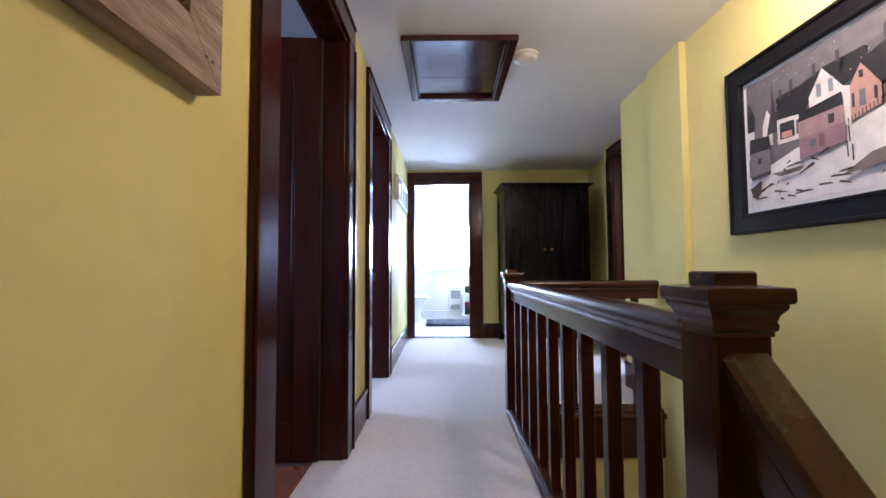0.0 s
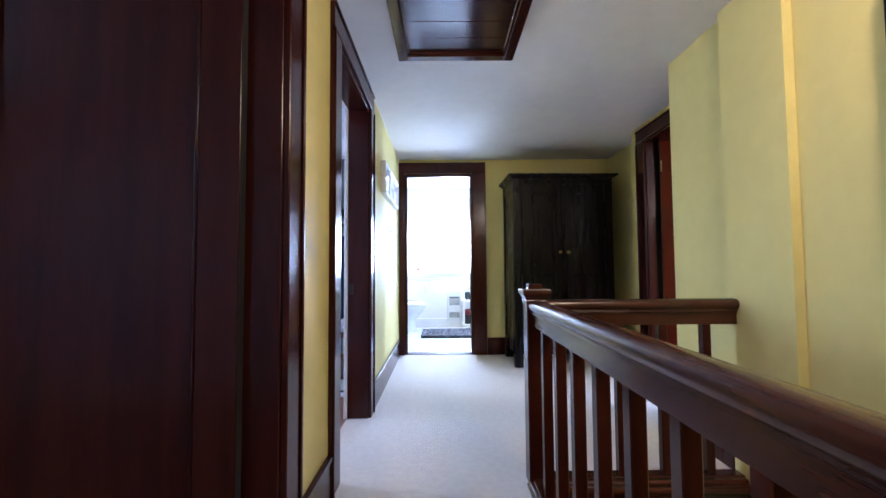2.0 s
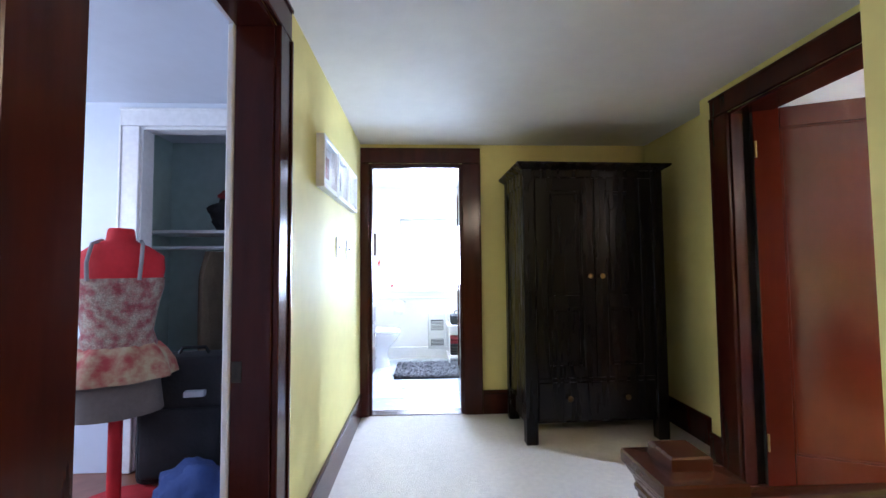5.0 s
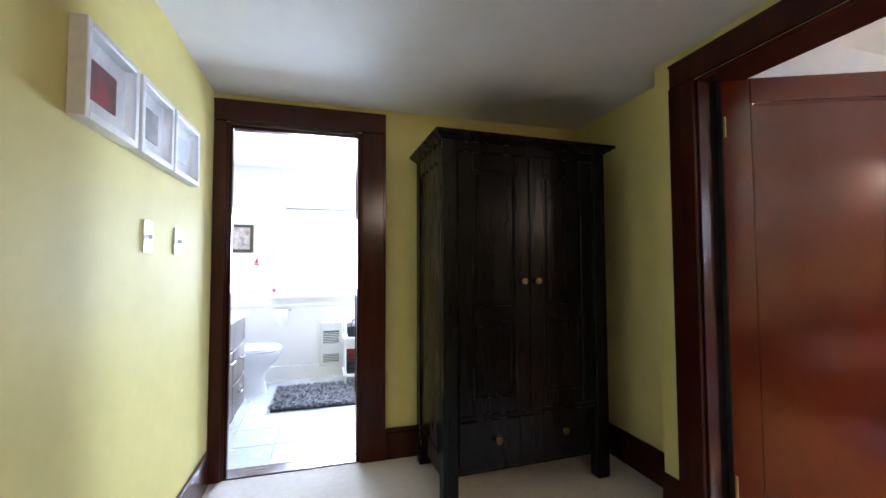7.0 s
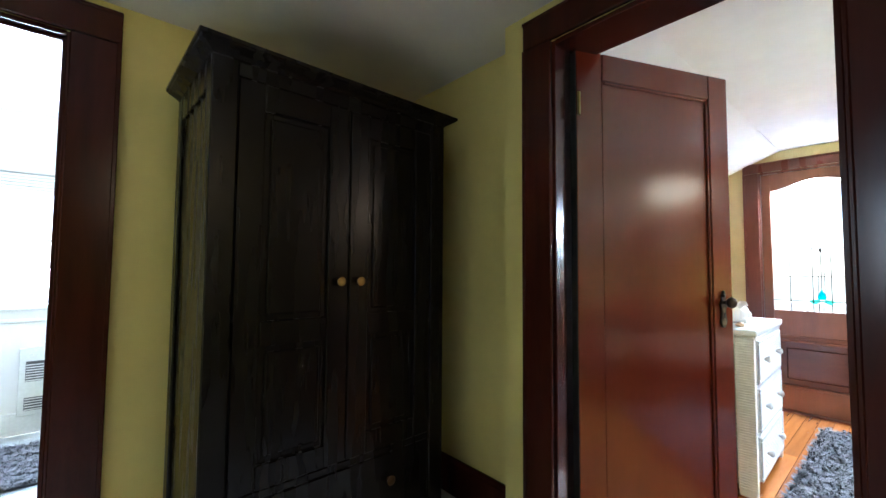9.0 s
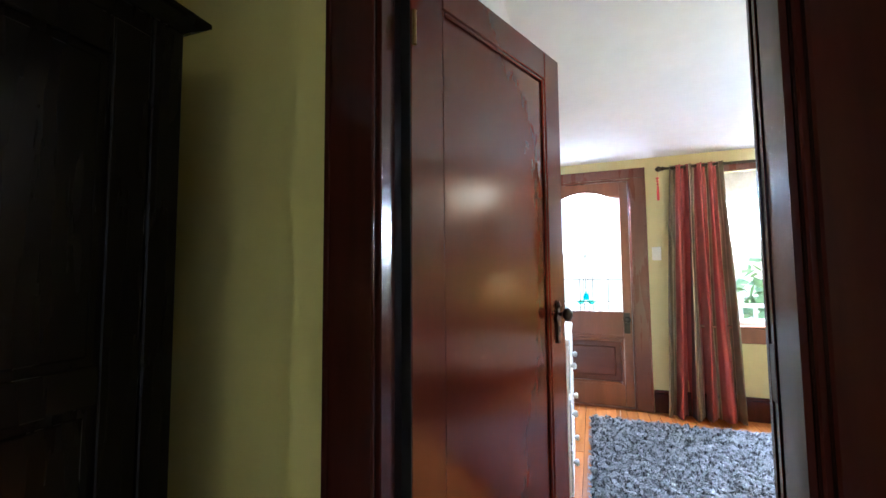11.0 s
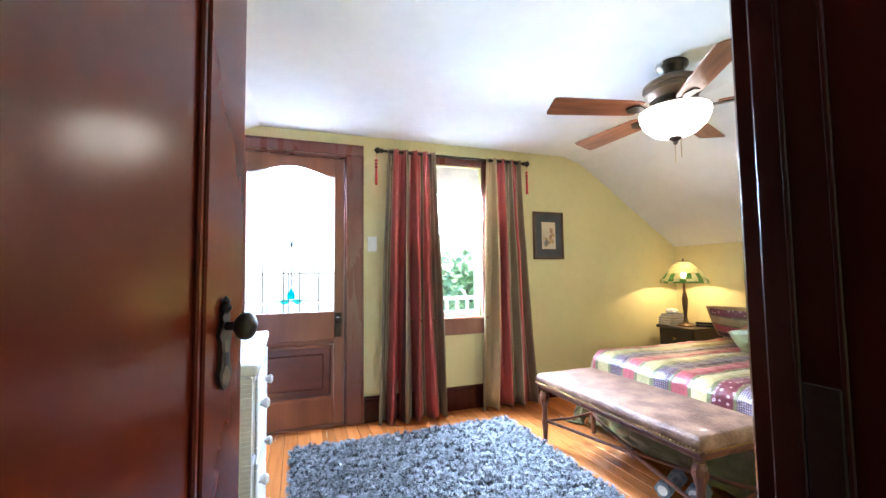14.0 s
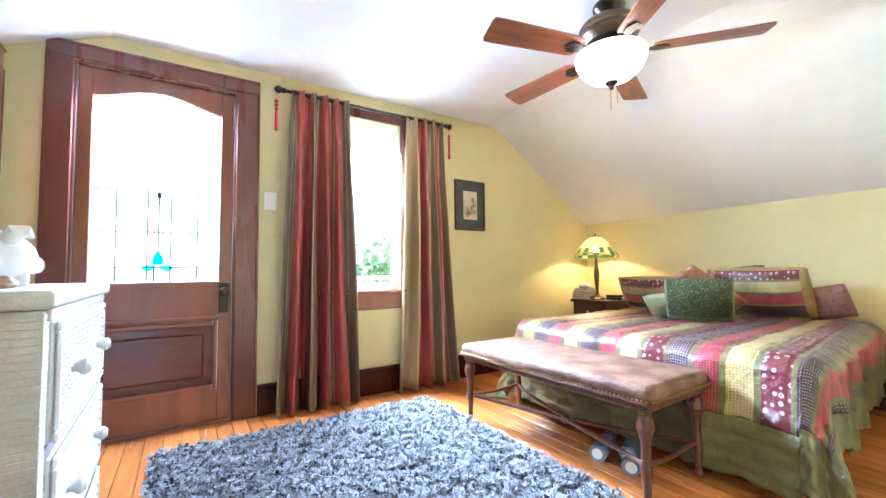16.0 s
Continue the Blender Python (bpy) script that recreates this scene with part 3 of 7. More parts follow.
setting("trim_well_edge", box(B(), 0.5305, 0.52, -0.27, 0.548, 2.468, 0.002, 0.003), TRIM_Y, "mahogany fascia below the balustrade", "trim")
st = thing("staircase", "wooden stair flight going down beside the hall", "stairs")
for k in range(9):
    y1, z = 0.52 - 0.25 * k, -0.57 - 0.185 * k
    part("step", box(B(), 0.535, y1 - 0.27, z - 0.04, 1.478, y1, z, 0.006), TRIM_X, st)
part("landing", box(B(), 0.552, 0.52, -0.61, 1.438, 2.468, -0.57), TRIM_X, st)

# ---- wardrobe ----
wd = thing("wardrobe", "black-brown stained wooden wardrobe with two panelled doors", "wardrobe", (1.278, 4.875, 0), 1.8)
hw, dep = 0.497, 0.27
for sx in (-1, 1):
    for y0 in (-dep, dep - 0.07):
        part("leg", box(B(), min(sx * hw, sx * (hw - 0.08)), y0, 0, max(sx * hw, sx * (hw - 0.08)), y0 + 0.07, 1.845, 0.004), BLACK_WOOD, wd)
    part("side_panel", box(B(), min(sx * (hw - 0.012), sx * (hw - 0.03)), -dep + 0.0705, 0.13, max(sx * (hw - 0.012), sx * (hw - 0.03)), dep - 0.0705, 1.845), BLACK_WOOD, wd)
    part("side_rail", box(B(), min(sx * (hw - 0.002), sx * (hw - 0.03)), -dep + 0.071, 1.75, max(sx * (hw - 0.002), sx * (hw - 0.03)), dep - 0.071, 1.843, 0.003), BLACK_WOOD, wd)
    part("side_rail", box(B(), min(sx * (hw - 0.002), sx * (hw - 0.03)), -dep + 0.071, 0.13, max(sx * (hw - 0.002), sx * (hw - 0.03)), dep - 0.071, 0.24, 0.003), BLACK_WOOD, wd)
part("back", box(B(), -hw + 0.081, dep - 0.02, 0.13, hw - 0.081, dep - 0.005, 1.845), BLACK_WOOD, wd)
part("bottom_board", box(B(), -hw + 0.032, -dep + 0.03, 0.13, hw - 0.032, dep - 0.03, 0.15), BLACK_WOOD, wd)
bm = B()
cor = [(0.0, 1.8455), (0.004, 1.850), (0.012, 1.856), (0.026, 1.864), (0.038, 1.871), (0.040, 1.875), (0.046, 1.877), (0.046, 1.889)]
rings = []
for o, z in cor:
    rings.append([bm.verts.new(p) for p in ((-hw - o, -dep - o, z), (hw + o, -dep - o, z), (hw + o, dep, z), (-hw - o, dep, z))])
for a, b in zip(rings, rings[1:]):
    for i in range(4):
        bm.faces.new((a[i], a[(i + 1) % 4], b[(i + 1) % 4], b[i]))
bm.faces.new(rings[0][::-1])
bm.faces.new(rings[-1])
part("cornice", bm, BLACK_WOOD, wd)
part("top_rail", box(B(), -hw + 0.081, -dep + 0.008, 1.795, hw - 0.081, -dep + 0.03, 1.845, 0.002), BLACK_WOOD, wd)
part("middle_rail", box(B(), -hw + 0.081, -dep + 0.008, 0.405, hw - 0.081, -dep + 0.03, 0.43, 0.002), BLACK_WOOD, wd)
for sx in (-1, 1):
    a0, a1 = sorted((sx * 0.003, sx * (hw - 0.083)))
    dr = part("door", box(B(), a0 + 0.06, -dep + 0.018, 0.48, a1 - 0.06, -dep + 0.026, 1.74), BLACK_WOOD, wd)
    for u0, u1, z0, z1 in ((a0, a0 + 0.085, 0.433, 1.792), (a1 - 0.085, a1, 0.433, 1.792), (a0 + 0.0855, a1 - 0.0855, 1.70, 1.792), (a0 + 0.0855, a1 - 0.0855, 0.90, 0.985), (a0 + 0.0855, a1 - 0.0855, 0.433, 0.515)):
        part("door_frame", box(B(), u0, -dep + 0.004, z0, u1, -dep + 0.0255, z1, 0.0035), BLACK_WOOD, dr)
    for z0, z1 in ((1.005, 1.68), (0.535, 0.88)):
        part("raised_field", box(B(), a0 + 0.107, -dep + 0.010, z0, a1 - 0.107, -dep + 0.018, z1, 0.005), BLACK_WOOD, dr)
    part("knob", lathe(B(), [(0.006, 0), (0.008, 0.012), (0.016, 0.018), (0.018, 0.024), (0.012, 0.03), (0.004, 0.031)], 16), BRASS, dr, "round brass knob", True)
    scene.collection.objects[-1].matrix_basis = pose(sx * 0.042, -dep + 0.004, 1.115, 90, 0, 0)
drw = part("drawer", box(B(), -hw + 0.084, -dep + 0.006, 0.152, hw - 0.084, -dep + 0.03, 0.402, 0.004), BLACK_WOOD, wd)
for sx in (-1, 1):
    part("knob", lathe(B(), [(0.008, 0), (0.009, 0.012), (0.017, 0.018), (0.02, 0.024), (0.013, 0.03), (0.004, 0.031)], 16), SHADED_BRASS, drw, "round brass knob", True)
    scene.collection.objects[-1].matrix_basis = pose(sx * 0.2, -dep + 0.006, 0.30, 90, 0, 0)

# ---- hall fixtures and pictures ----
h = thing("attic_hatch", "dark mahogany attic hatch with a moulded frame in the ceiling", "hatch")
GLOSS = wood("glossy_red_board", (0.060, 0.013, 0.007), (0.040, 0.009, 0.005), 0.12, coat=0.5, stretch=(0.8, 10, 10), bump=0.02, bscale=12)
for k in range(5):
    ya = 2.165 + 0.143 * k
    part("board", box(B(), -0.10, ya + 0.0008, HC - 0.010, 0.45, ya + 0.1422, HC, 0.0015), GLOSS, h)
for a, b, c, e in ((-0.155, -0.10, 2.11, 2.935), (0.45, 0.505, 2.11, 2.935), (-0.0995, 0.4495, 2.11, 2.165), (-0.0995, 0.4495, 2.88, 2.935)):
    bm = box(B(), a, c, HC - 0.034, b, e, HC, 0.005, 2)
    part("frame", bm, GLOSS, h)
for a, b, c, e in ((-0.0995, -0.088, 2.166, 2.879), (0.438, 0.4495, 2.166, 2.879), (-0.0875, 0.4375, 2.166, 2.178), (-0.0875, 0.4375, 2.867, 2.879)):
    part("bead", box(B(), a, c, HC - 0.022, b, e, HC - 0.0105, 0.003), GLOSS, h)
s = thing("smoke_detector", "round white plastic smoke detector on the ceiling", "smoke detector", (0.585, 2.335, HC))
part("base", lathe(B(), [(0.078, 0.0), (0.078, -0.014), (0.072, -0.016)], 32), PLASTIC, s, smooth=True)
part("cover", lathe(B(), [(0.068, -0.0165), (0.066, -0.03), (0.055, -0.04), (0.03, -0.044), (0.002, -0.044)], 32), PLASTIC, s, smooth=True)
part("test_button", lathe(B(), [(0.011, -0.044), (0.010, -0.047), (0.001, -0.0475)], 14, (0.02, 0.01, 0)), WHITE_PLASTIC, s)
s = thing("ceiling_lamp", "small brass ceiling lamp holder in the hall", "ceiling lamp", (0.45, 1.50, HC))
part("plate", lathe(B(), [(0.12, 0), (0.12, -0.02), (0.02, -0.025)], 28), BRASS, s, smooth=True)
part("stem", rod(B(), (0, 0, -0.025), (0, 0, -0.055), 0.018), BRASS, s)


def weathered_frame():
    old = wood("weathered_grey_wood", (0.40, 0.29, 0.22), (0.20, 0.13, 0.09), 0.8, stretch=(8, 1.5, 8), scale=5, bump=0.5, bscale=30)
    f = thing("weathered_frame", "empty frame of weathered grey-brown barn wood on the wall", "frame")
    y0, y1, z0, z1, w_ = -0.04, 0.704, 1.241, 1.96, 0.10
    xa, xb = -0.398, -0.352
    part("frame_side", prism(B(), [(y1, z0), (y1, z1), (y1 - w_, z1 - w_), (y1 - w_, z0 + w_)], "x", xa, xb), old, f)
    part("frame_side", prism(B(), [(y0, z0), (y0, z1), (y0 + w_, z1 - w_), (y0 + w_, z0 + w_)], "x", xa, xb), old, f)
    part("frame_bottom", prism(B(), [(y0, z0 - 0.002), (y1, z0 - 0.002), (y1 - w_, z0 - 0.002 + w_), (y0 + w_, z0 - 0.002 + w_)], "x", xa, xb), old, f)
    part("frame_top", prism(B(), [(y0, z1), (y1, z1), (y1 - w_, z1 - w_), (y0 + w_, z1 - w_)], "x", xa, xb), old, f)
    for y in (y1 - 0.03, y1 - 0.05):
        part("nail", rod(B(), (xb - 0.002, y, z0 + 0.05), (xb + 0.001, y, z0 + 0.05), 0.003, 8), IRON, f)


weathered_frame()


def shadow_box(y0, y1, tone, tone2):
    f = thing("shadow_box_frame", "white wooden box frame with a small photograph", "picture frame", group="white frames on the hall wall")
    z0, z1, w_, xa, xb = 1.575, 1.835, 0.022, -0.399, -0.358
    for a, b, c, e in ((y0, y0 + w_, z0, z1), (y1 - w_, y1, z0, z1), (y0 + w_, y1 - w_, z0, z0 + w_), (y0 + w_, y1 - w_, z1 - w_, z1)):
        part("frame_bar", box(B(), xa, a, c, xb, b, e, 0.002), WHITE_TRIM, f)
    part("mat_board", box(B(), xa, y0 + w_, z0 + w_, xa + 0.008, y1 - w_, z1 - w_), mat("mat_board", (0.7, 0.71, 0.72), 0.8), f)
    my, mz = (y1 - y0) * 0.27, 0.075
    part("photograph", box(B(), xa + 0.009, y0 + my, z0 + mz, xa + 0.011, y1 - my, z1 - mz), mat("photo_print", tone, 0.4, second=tone2, scale=14), f)
    pane = part("glass", box(B(), xb - 0.008, y0 + w_ + 0.001, z0 + w_ + 0.001, xb - 0.006, y1 - w_ - 0.001, z1 - w_ - 0.001), GLASS, f)
    pane.visible_shadow = False


shadow_box(3.845, 4.145, (0.10, 0.07, 0.07), (0.35, 0.06, 0.06))
shadow_box(4.17, 4.455, (0.30, 0.28, 0.27), (0.10, 0.10, 0.11))
shadow_box(4.475, 4.79, (0.35, 0.42, 0.52), (0.62, 0.64, 0.66))


def switch(y, z):
    s_ = thing("light_switch", "ivory toggle light switch with pale edge plate", "light switch", group="hall switches")
    part("plate", box(B(), -0.399, y, z, -0.393, y + 0.075, z + 0.118, 0.002), PLASTIC, s_)
    part("toggle", box(B(), -0.3925, y + 0.032, z + 0.05, -0.378, y + 0.043, z + 0.068, 0.002), PLASTIC, s_)
    for dz in (0.025, 0.093):
        part("screw", rod(B(), (-0.3928, y + 0.0375, z + dz), (-0.3915, y + 0.0375, z + dz), 0.003, 8), CHROME, s_)


switch(4.30, 1.247)
switch(4.60, 1.247)


def village_painting():
    X, y0, y1, z0, z1, w_ = 1.479, 0.78, 1.845, 1.05, 1.82, 0.088
    f = thing("village_painting", "black framed print of snowy village houses", "painting")
    black = mat("black_frame_lacquer", (0.007, 0.006, 0.0075), 0.35, var=0.1, bump=0.05, spec=0.25)
    def bar(poly):
        part("frame_bar", prism(B(), poly, "x", X - 0.03, X), black, f)
    bar([(y1, z0), (y1, z1), (y1 - w_, z1 - w_), (y1 - w_, z0 + w_)])
    bar([(y0, z0), (y0, z1), (y0 + w_, z1 - w_), (y0 + w_, z0 + w_)])
    bar([(y0, z0), (y1, z0), (y1 - w_, z0 + w_), (y0 + w_, z0 + w_)])
    bar([(y0, z1), (y1, z1), (y1 - w_, z1 - w_), (y0 + w_, z1 - w_)])
    bead = B()
    q = w_ - 0.014
    for a, b, c, e in ((y1 - w_, y1 - q, z0 + q, z1 - q), (y0 + q, y0 + w_, z0 + q, z1 - q), (y0 + w_, y1 - w_, z0 + q, z0 + w_), (y0 + w_, y1 - w_, z1 - w_, z1 - q)):
        box(bead, X - 0.036, a, c, X - 0.0305, b, e, 0.002)
    for a, b, c, e in ((y1 - 0.016, y1, z0, z1), (y0, y0 + 0.016, z0, z1), (y0 + 0.016, y1 - 0.016, z0, z0 + 0.016), (y0 + 0.016, y1 - 0.016, z1 - 0.016, z1)):
        box(bead, X - 0.038, a, c, X - 0.0305, b, e, 0.003)
    part("frame_bead", bead, black, f)
    part("mat_board", box(B(), X - 0.012, y0 + w_, z0 + w_, X - 0.004, y1 - w_, z1 - w_), mat("print_margin", (0.72, 0.72, 0.74), 0.6, var=0.01), f)
    U, V = y1 - w_ - 0.018, z0 + w_ + 0.018
    W_, H_ = (y1 - y0) - 2 * w_ - 0.036, (z1 - z0) - 2 * w_ - 0.036
    inks = {}
    def ink(c):
        if c not in inks:
            inks[c] = mat("ink", c, 0.55, var=0.09, scale=22, fine=0.08)
        return inks[c]
    level = [0]
    def shape(poly, c, name="painted_shape"):
        level[0] += 1
        k = X - 0.0125 - 0.00028 * level[0]
        part(name, prism(B(), [(U - a * W_, V + b * H_) for a, b in poly], "x", k, k + 0.0002), ink(c), f)
    DRK, ROOF, PALE, TAN = (0.05, 0.045, 0.055), (0.02, 0.02, 0.024), (0.72, 0.68, 0.68), (0.62, 0.34, 0.24)
    SNOW, MUD, WIN = (0.80, 0.78, 0.80), (0.06, 0.045, 0.042), (0.035, 0.03, 0.05)
    shape([(0, 0), (1, 0), (1, 1), (0, 1)], (0.15, 0.14, 0.155), "painted_sky")
    shape([(0, 0.7), (1, 0.82), (1, 0.93), (0.4, 0.8)], (0.115, 0.105, 0.12), "painted_cloud")
    shape([(0, 0), (1, 0), (1, 0.50), (0.4, 0.42), (0, 0.25)], SNOW, "painted_snow")
    def pane(a, b, w0, hh, c=WIN):
        shape([(a, b), (a + w0, b - 0.004), (a + w0, b + hh - 0.004), (a, b + hh)], c, "painted_window")
    # far row of roofs, church spire and gables
    shape([(0.0, 0.50), (0.05, 0.50), (0.05, 0.74), (0.02, 0.85), (0.0, 0.85)], ROOF, "painted_roof")
    shape([(0.0, 0.40), (0.045, 0.40), (0.045, 0.62), (0.0, 0.62)], PALE, "painted_house")
    pane(0.012, 0.48, 0.016, 0.07, (0.45, 0.33, 0.12))
    shape([(0.10, 0.46), (0.16, 0.46), (0.16, 0.66), (0.13, 0.74), (0.10, 0.62)], PALE, "painted_gable")
    shape([(0.155, 0.60), (0.180, 0.60), (0.178, 0.75), (0.165, 0.93), (0.158, 0.75)], DRK, "painted_steeple")
    shape([(0.19, 0.60), (0.345, 0.56), (0.345, 0.74), (0.31, 0.80), (0.19, 0.79)], ROOF, "painted_roof")
    shape([(0.125, 0.54), (0.20, 0.55), (0.20, 0.70), (0.15, 0.68)], DRK, "painted_roof")
    shape([(0.19, 0.44), (0.325, 0.43), (0.325, 0.60), (0.19, 0.625)], PALE, "painted_shop")
    shape([(0.205, 0.47), (0.285, 0.465), (0.285, 0.58), (0.205, 0.59)], WIN, "painted_shop_window")
    shape([(0.215, 0.475), (0.272, 0.47), (0.272, 0.515), (0.215, 0.52)], TAN, "painted_shop_display")
    pane(0.295, 0.47, 0.018, 0.10, (0.10, 0.11, 0.14))
    # white gabled house with its long dark roof
    shape([(0.35, 0.62), (0.43, 0.835), (0.30, 0.79), (0.30, 0.66)], ROOF, "painted_roof")
    shape([(0.43, 0.84), (0.62, 0.84), (0.60, 0.70), (0.515, 0.66)], ROOF, "painted_roof")
    shape([(0.365, 0.44), (0.545, 0.40), (0.545, 0.64), (0.517, 0.66), (0.431, 0.835), (0.365, 0.68)], PALE, "painted_house")
    for a in (0.40, 0.455):
        pane(a, 0.655, 0.026, 0.095, (0.62, 0.60, 0.60))
        pane(a + 0.003, 0.66, 0.020, 0.083, (0.22, 0.27, 0.29))
    # rose gabled house and its neighbours
    shape([(0.59, 0.76), (0.76, 0.85), (0.80, 0.62), (0.66, 0.58)], ROOF, "painted_roof")
    shape([(0.545, 0.42), (0.66, 0.46), (0.66, 0.58), (0.591, 0.746), (0.545, 0.636)], (0.50, 0.30, 0.25), "painted_house")
    pane(0.582, 0.66, 0.016, 0.045)
    pane(0.58, 0.49, 0.024, 0.10, (0.16, 0.17, 0.22))
    pane(0.552, 0.50, 0.010, 0.085)
    pane(0.635, 0.50, 0.012, 0.075)
    shape([(0.68, 0.46), (0.80, 0.48), (0.80, 0.62), (0.74, 0.76), (0.68, 0.62)], PALE, "painted_house")
    pane(0.72, 0.54, 0.022, 0.09)
    shape([(0.74, 0.77), (0.94, 0.86), (0.99, 0.62), (0.80, 0.60)], ROOF, "painted_roof")
    shape([(0.82, 0.44), (0.99, 0.46), (0.99, 0.64), (0.90, 0.74), (0.82, 0.60)], TAN, "painted_house")
    pane(0.86, 0.52, 0.02, 0.09)
    # mauve barn in front, and the small grey one
    shape([(0.313, 0.53), (0.52, 0.535), (0.515, 0.625), (0.318, 0.60)], ROOF, "painted_roof")
    shape([(0.315, 0.275), (0.525, 0.31), (0.518, 0.54), (0.311, 0.54)], (0.36, 0.24, 0.26), "painted_barn")
    shape([(0.316, 0.275), (0.525, 0.31), (0.522, 0.43), (0.314, 0.42)], (0.27, 0.17, 0.21), "painted_barn_shade")
    pane(0.455, 0.455, 0.026, 0.06)
    pane(0.365, 0.345, 0.030, 0.05, (0.12, 0.13, 0.20))
    pane(0.41, 0.325, 0.026, 0.085, (0.20, 0.09, 0.12))
    shape([(0.02, 0.43), (0.158, 0.42), (0.150, 0.53), (0.03, 0.555)], ROOF, "painted_roof")
    shape([(0.03, 0.25), (0.152, 0.265), (0.152, 0.43), (0.026, 0.44)], (0.18, 0.155, 0.175), "painted_barn")
    pane(0.075, 0.34, 0.022, 0.045)
    shape([(0.03, 0.225), (0.152, 0.24), (0.152, 0.268), (0.03, 0.252)], DRK, "painted_barn_sill")
    shape([(0.16, 0.235), (0.34, 0.235), (0.32, 0.205), (0.21, 0.20)], (0.20, 0.15, 0.15), "painted_mud")
    shape([(0.62, 0.20), (0.98, 0.28), (0.98, 0.17), (0.50, 0.10)], (0.22, 0.18, 0.18), "painted_mud")
    shape([(0.02, 0.16), (0.10, 0.20), (0.09, 0.13), (0.04, 0.08)], MUD, "painted_mud")
    rng = random.Random(4)
    for k in range(34):
        a, b = rng.uniform(0.02, 0.95), rng.uniform(0.02, 0.27)
        l_, s_ = rng.uniform(0.02, 0.10), rng.uniform(-0.03, 0.05)
        shape([(a, b), (a + l_, b + s_), (a + l_ * 0.8, b + s_ + 0.014), (a + 0.01, b + 0.012)], MUD, "painted_mud")
    for k in range(12):
        a = 0.55 + 0.014 * k
        shape([(a, 0.40 + 0.006 * k), (a + 0.004, 0.40 + 0.006 * k), (a + 0.004, 0.435 + 0.006 * k), (a, 0.435 + 0.006 * k)], MUD, "painted_fence")
    for a, b in ((0.545, 0.20), (0.565, 0.17), (0.555, 0.29)):
        shape([(a, b), (a + 0.006, b), (a + 0.004, b + 0.10), (a - 0.002, b + 0.10)], DRK, "painted_post")
    for a, b in ((0.045, 0.80), (0.24, 0.80), (0.30, 0.83), (0.415, 0.85), (0.52, 0.86), (0.70, 0.86), (0.90, 0.86)):
        shape([(a, b - 0.06), (a + 0.016, b - 0.06), (a + 0.016, b + 0.02), (a, b + 0.02)], DRK, "painted_chimney")
    for k in range(60):
        a, b = rng.uniform(0.02, 0.97), rng.uniform(0.45, 0.97)
        shape([(a, b), (a + 0.004, b), (a + 0.004, b + 0.006), (a, b + 0.006)], (0.55, 0.55, 0.58), "painted_snowflake")


village_painting()
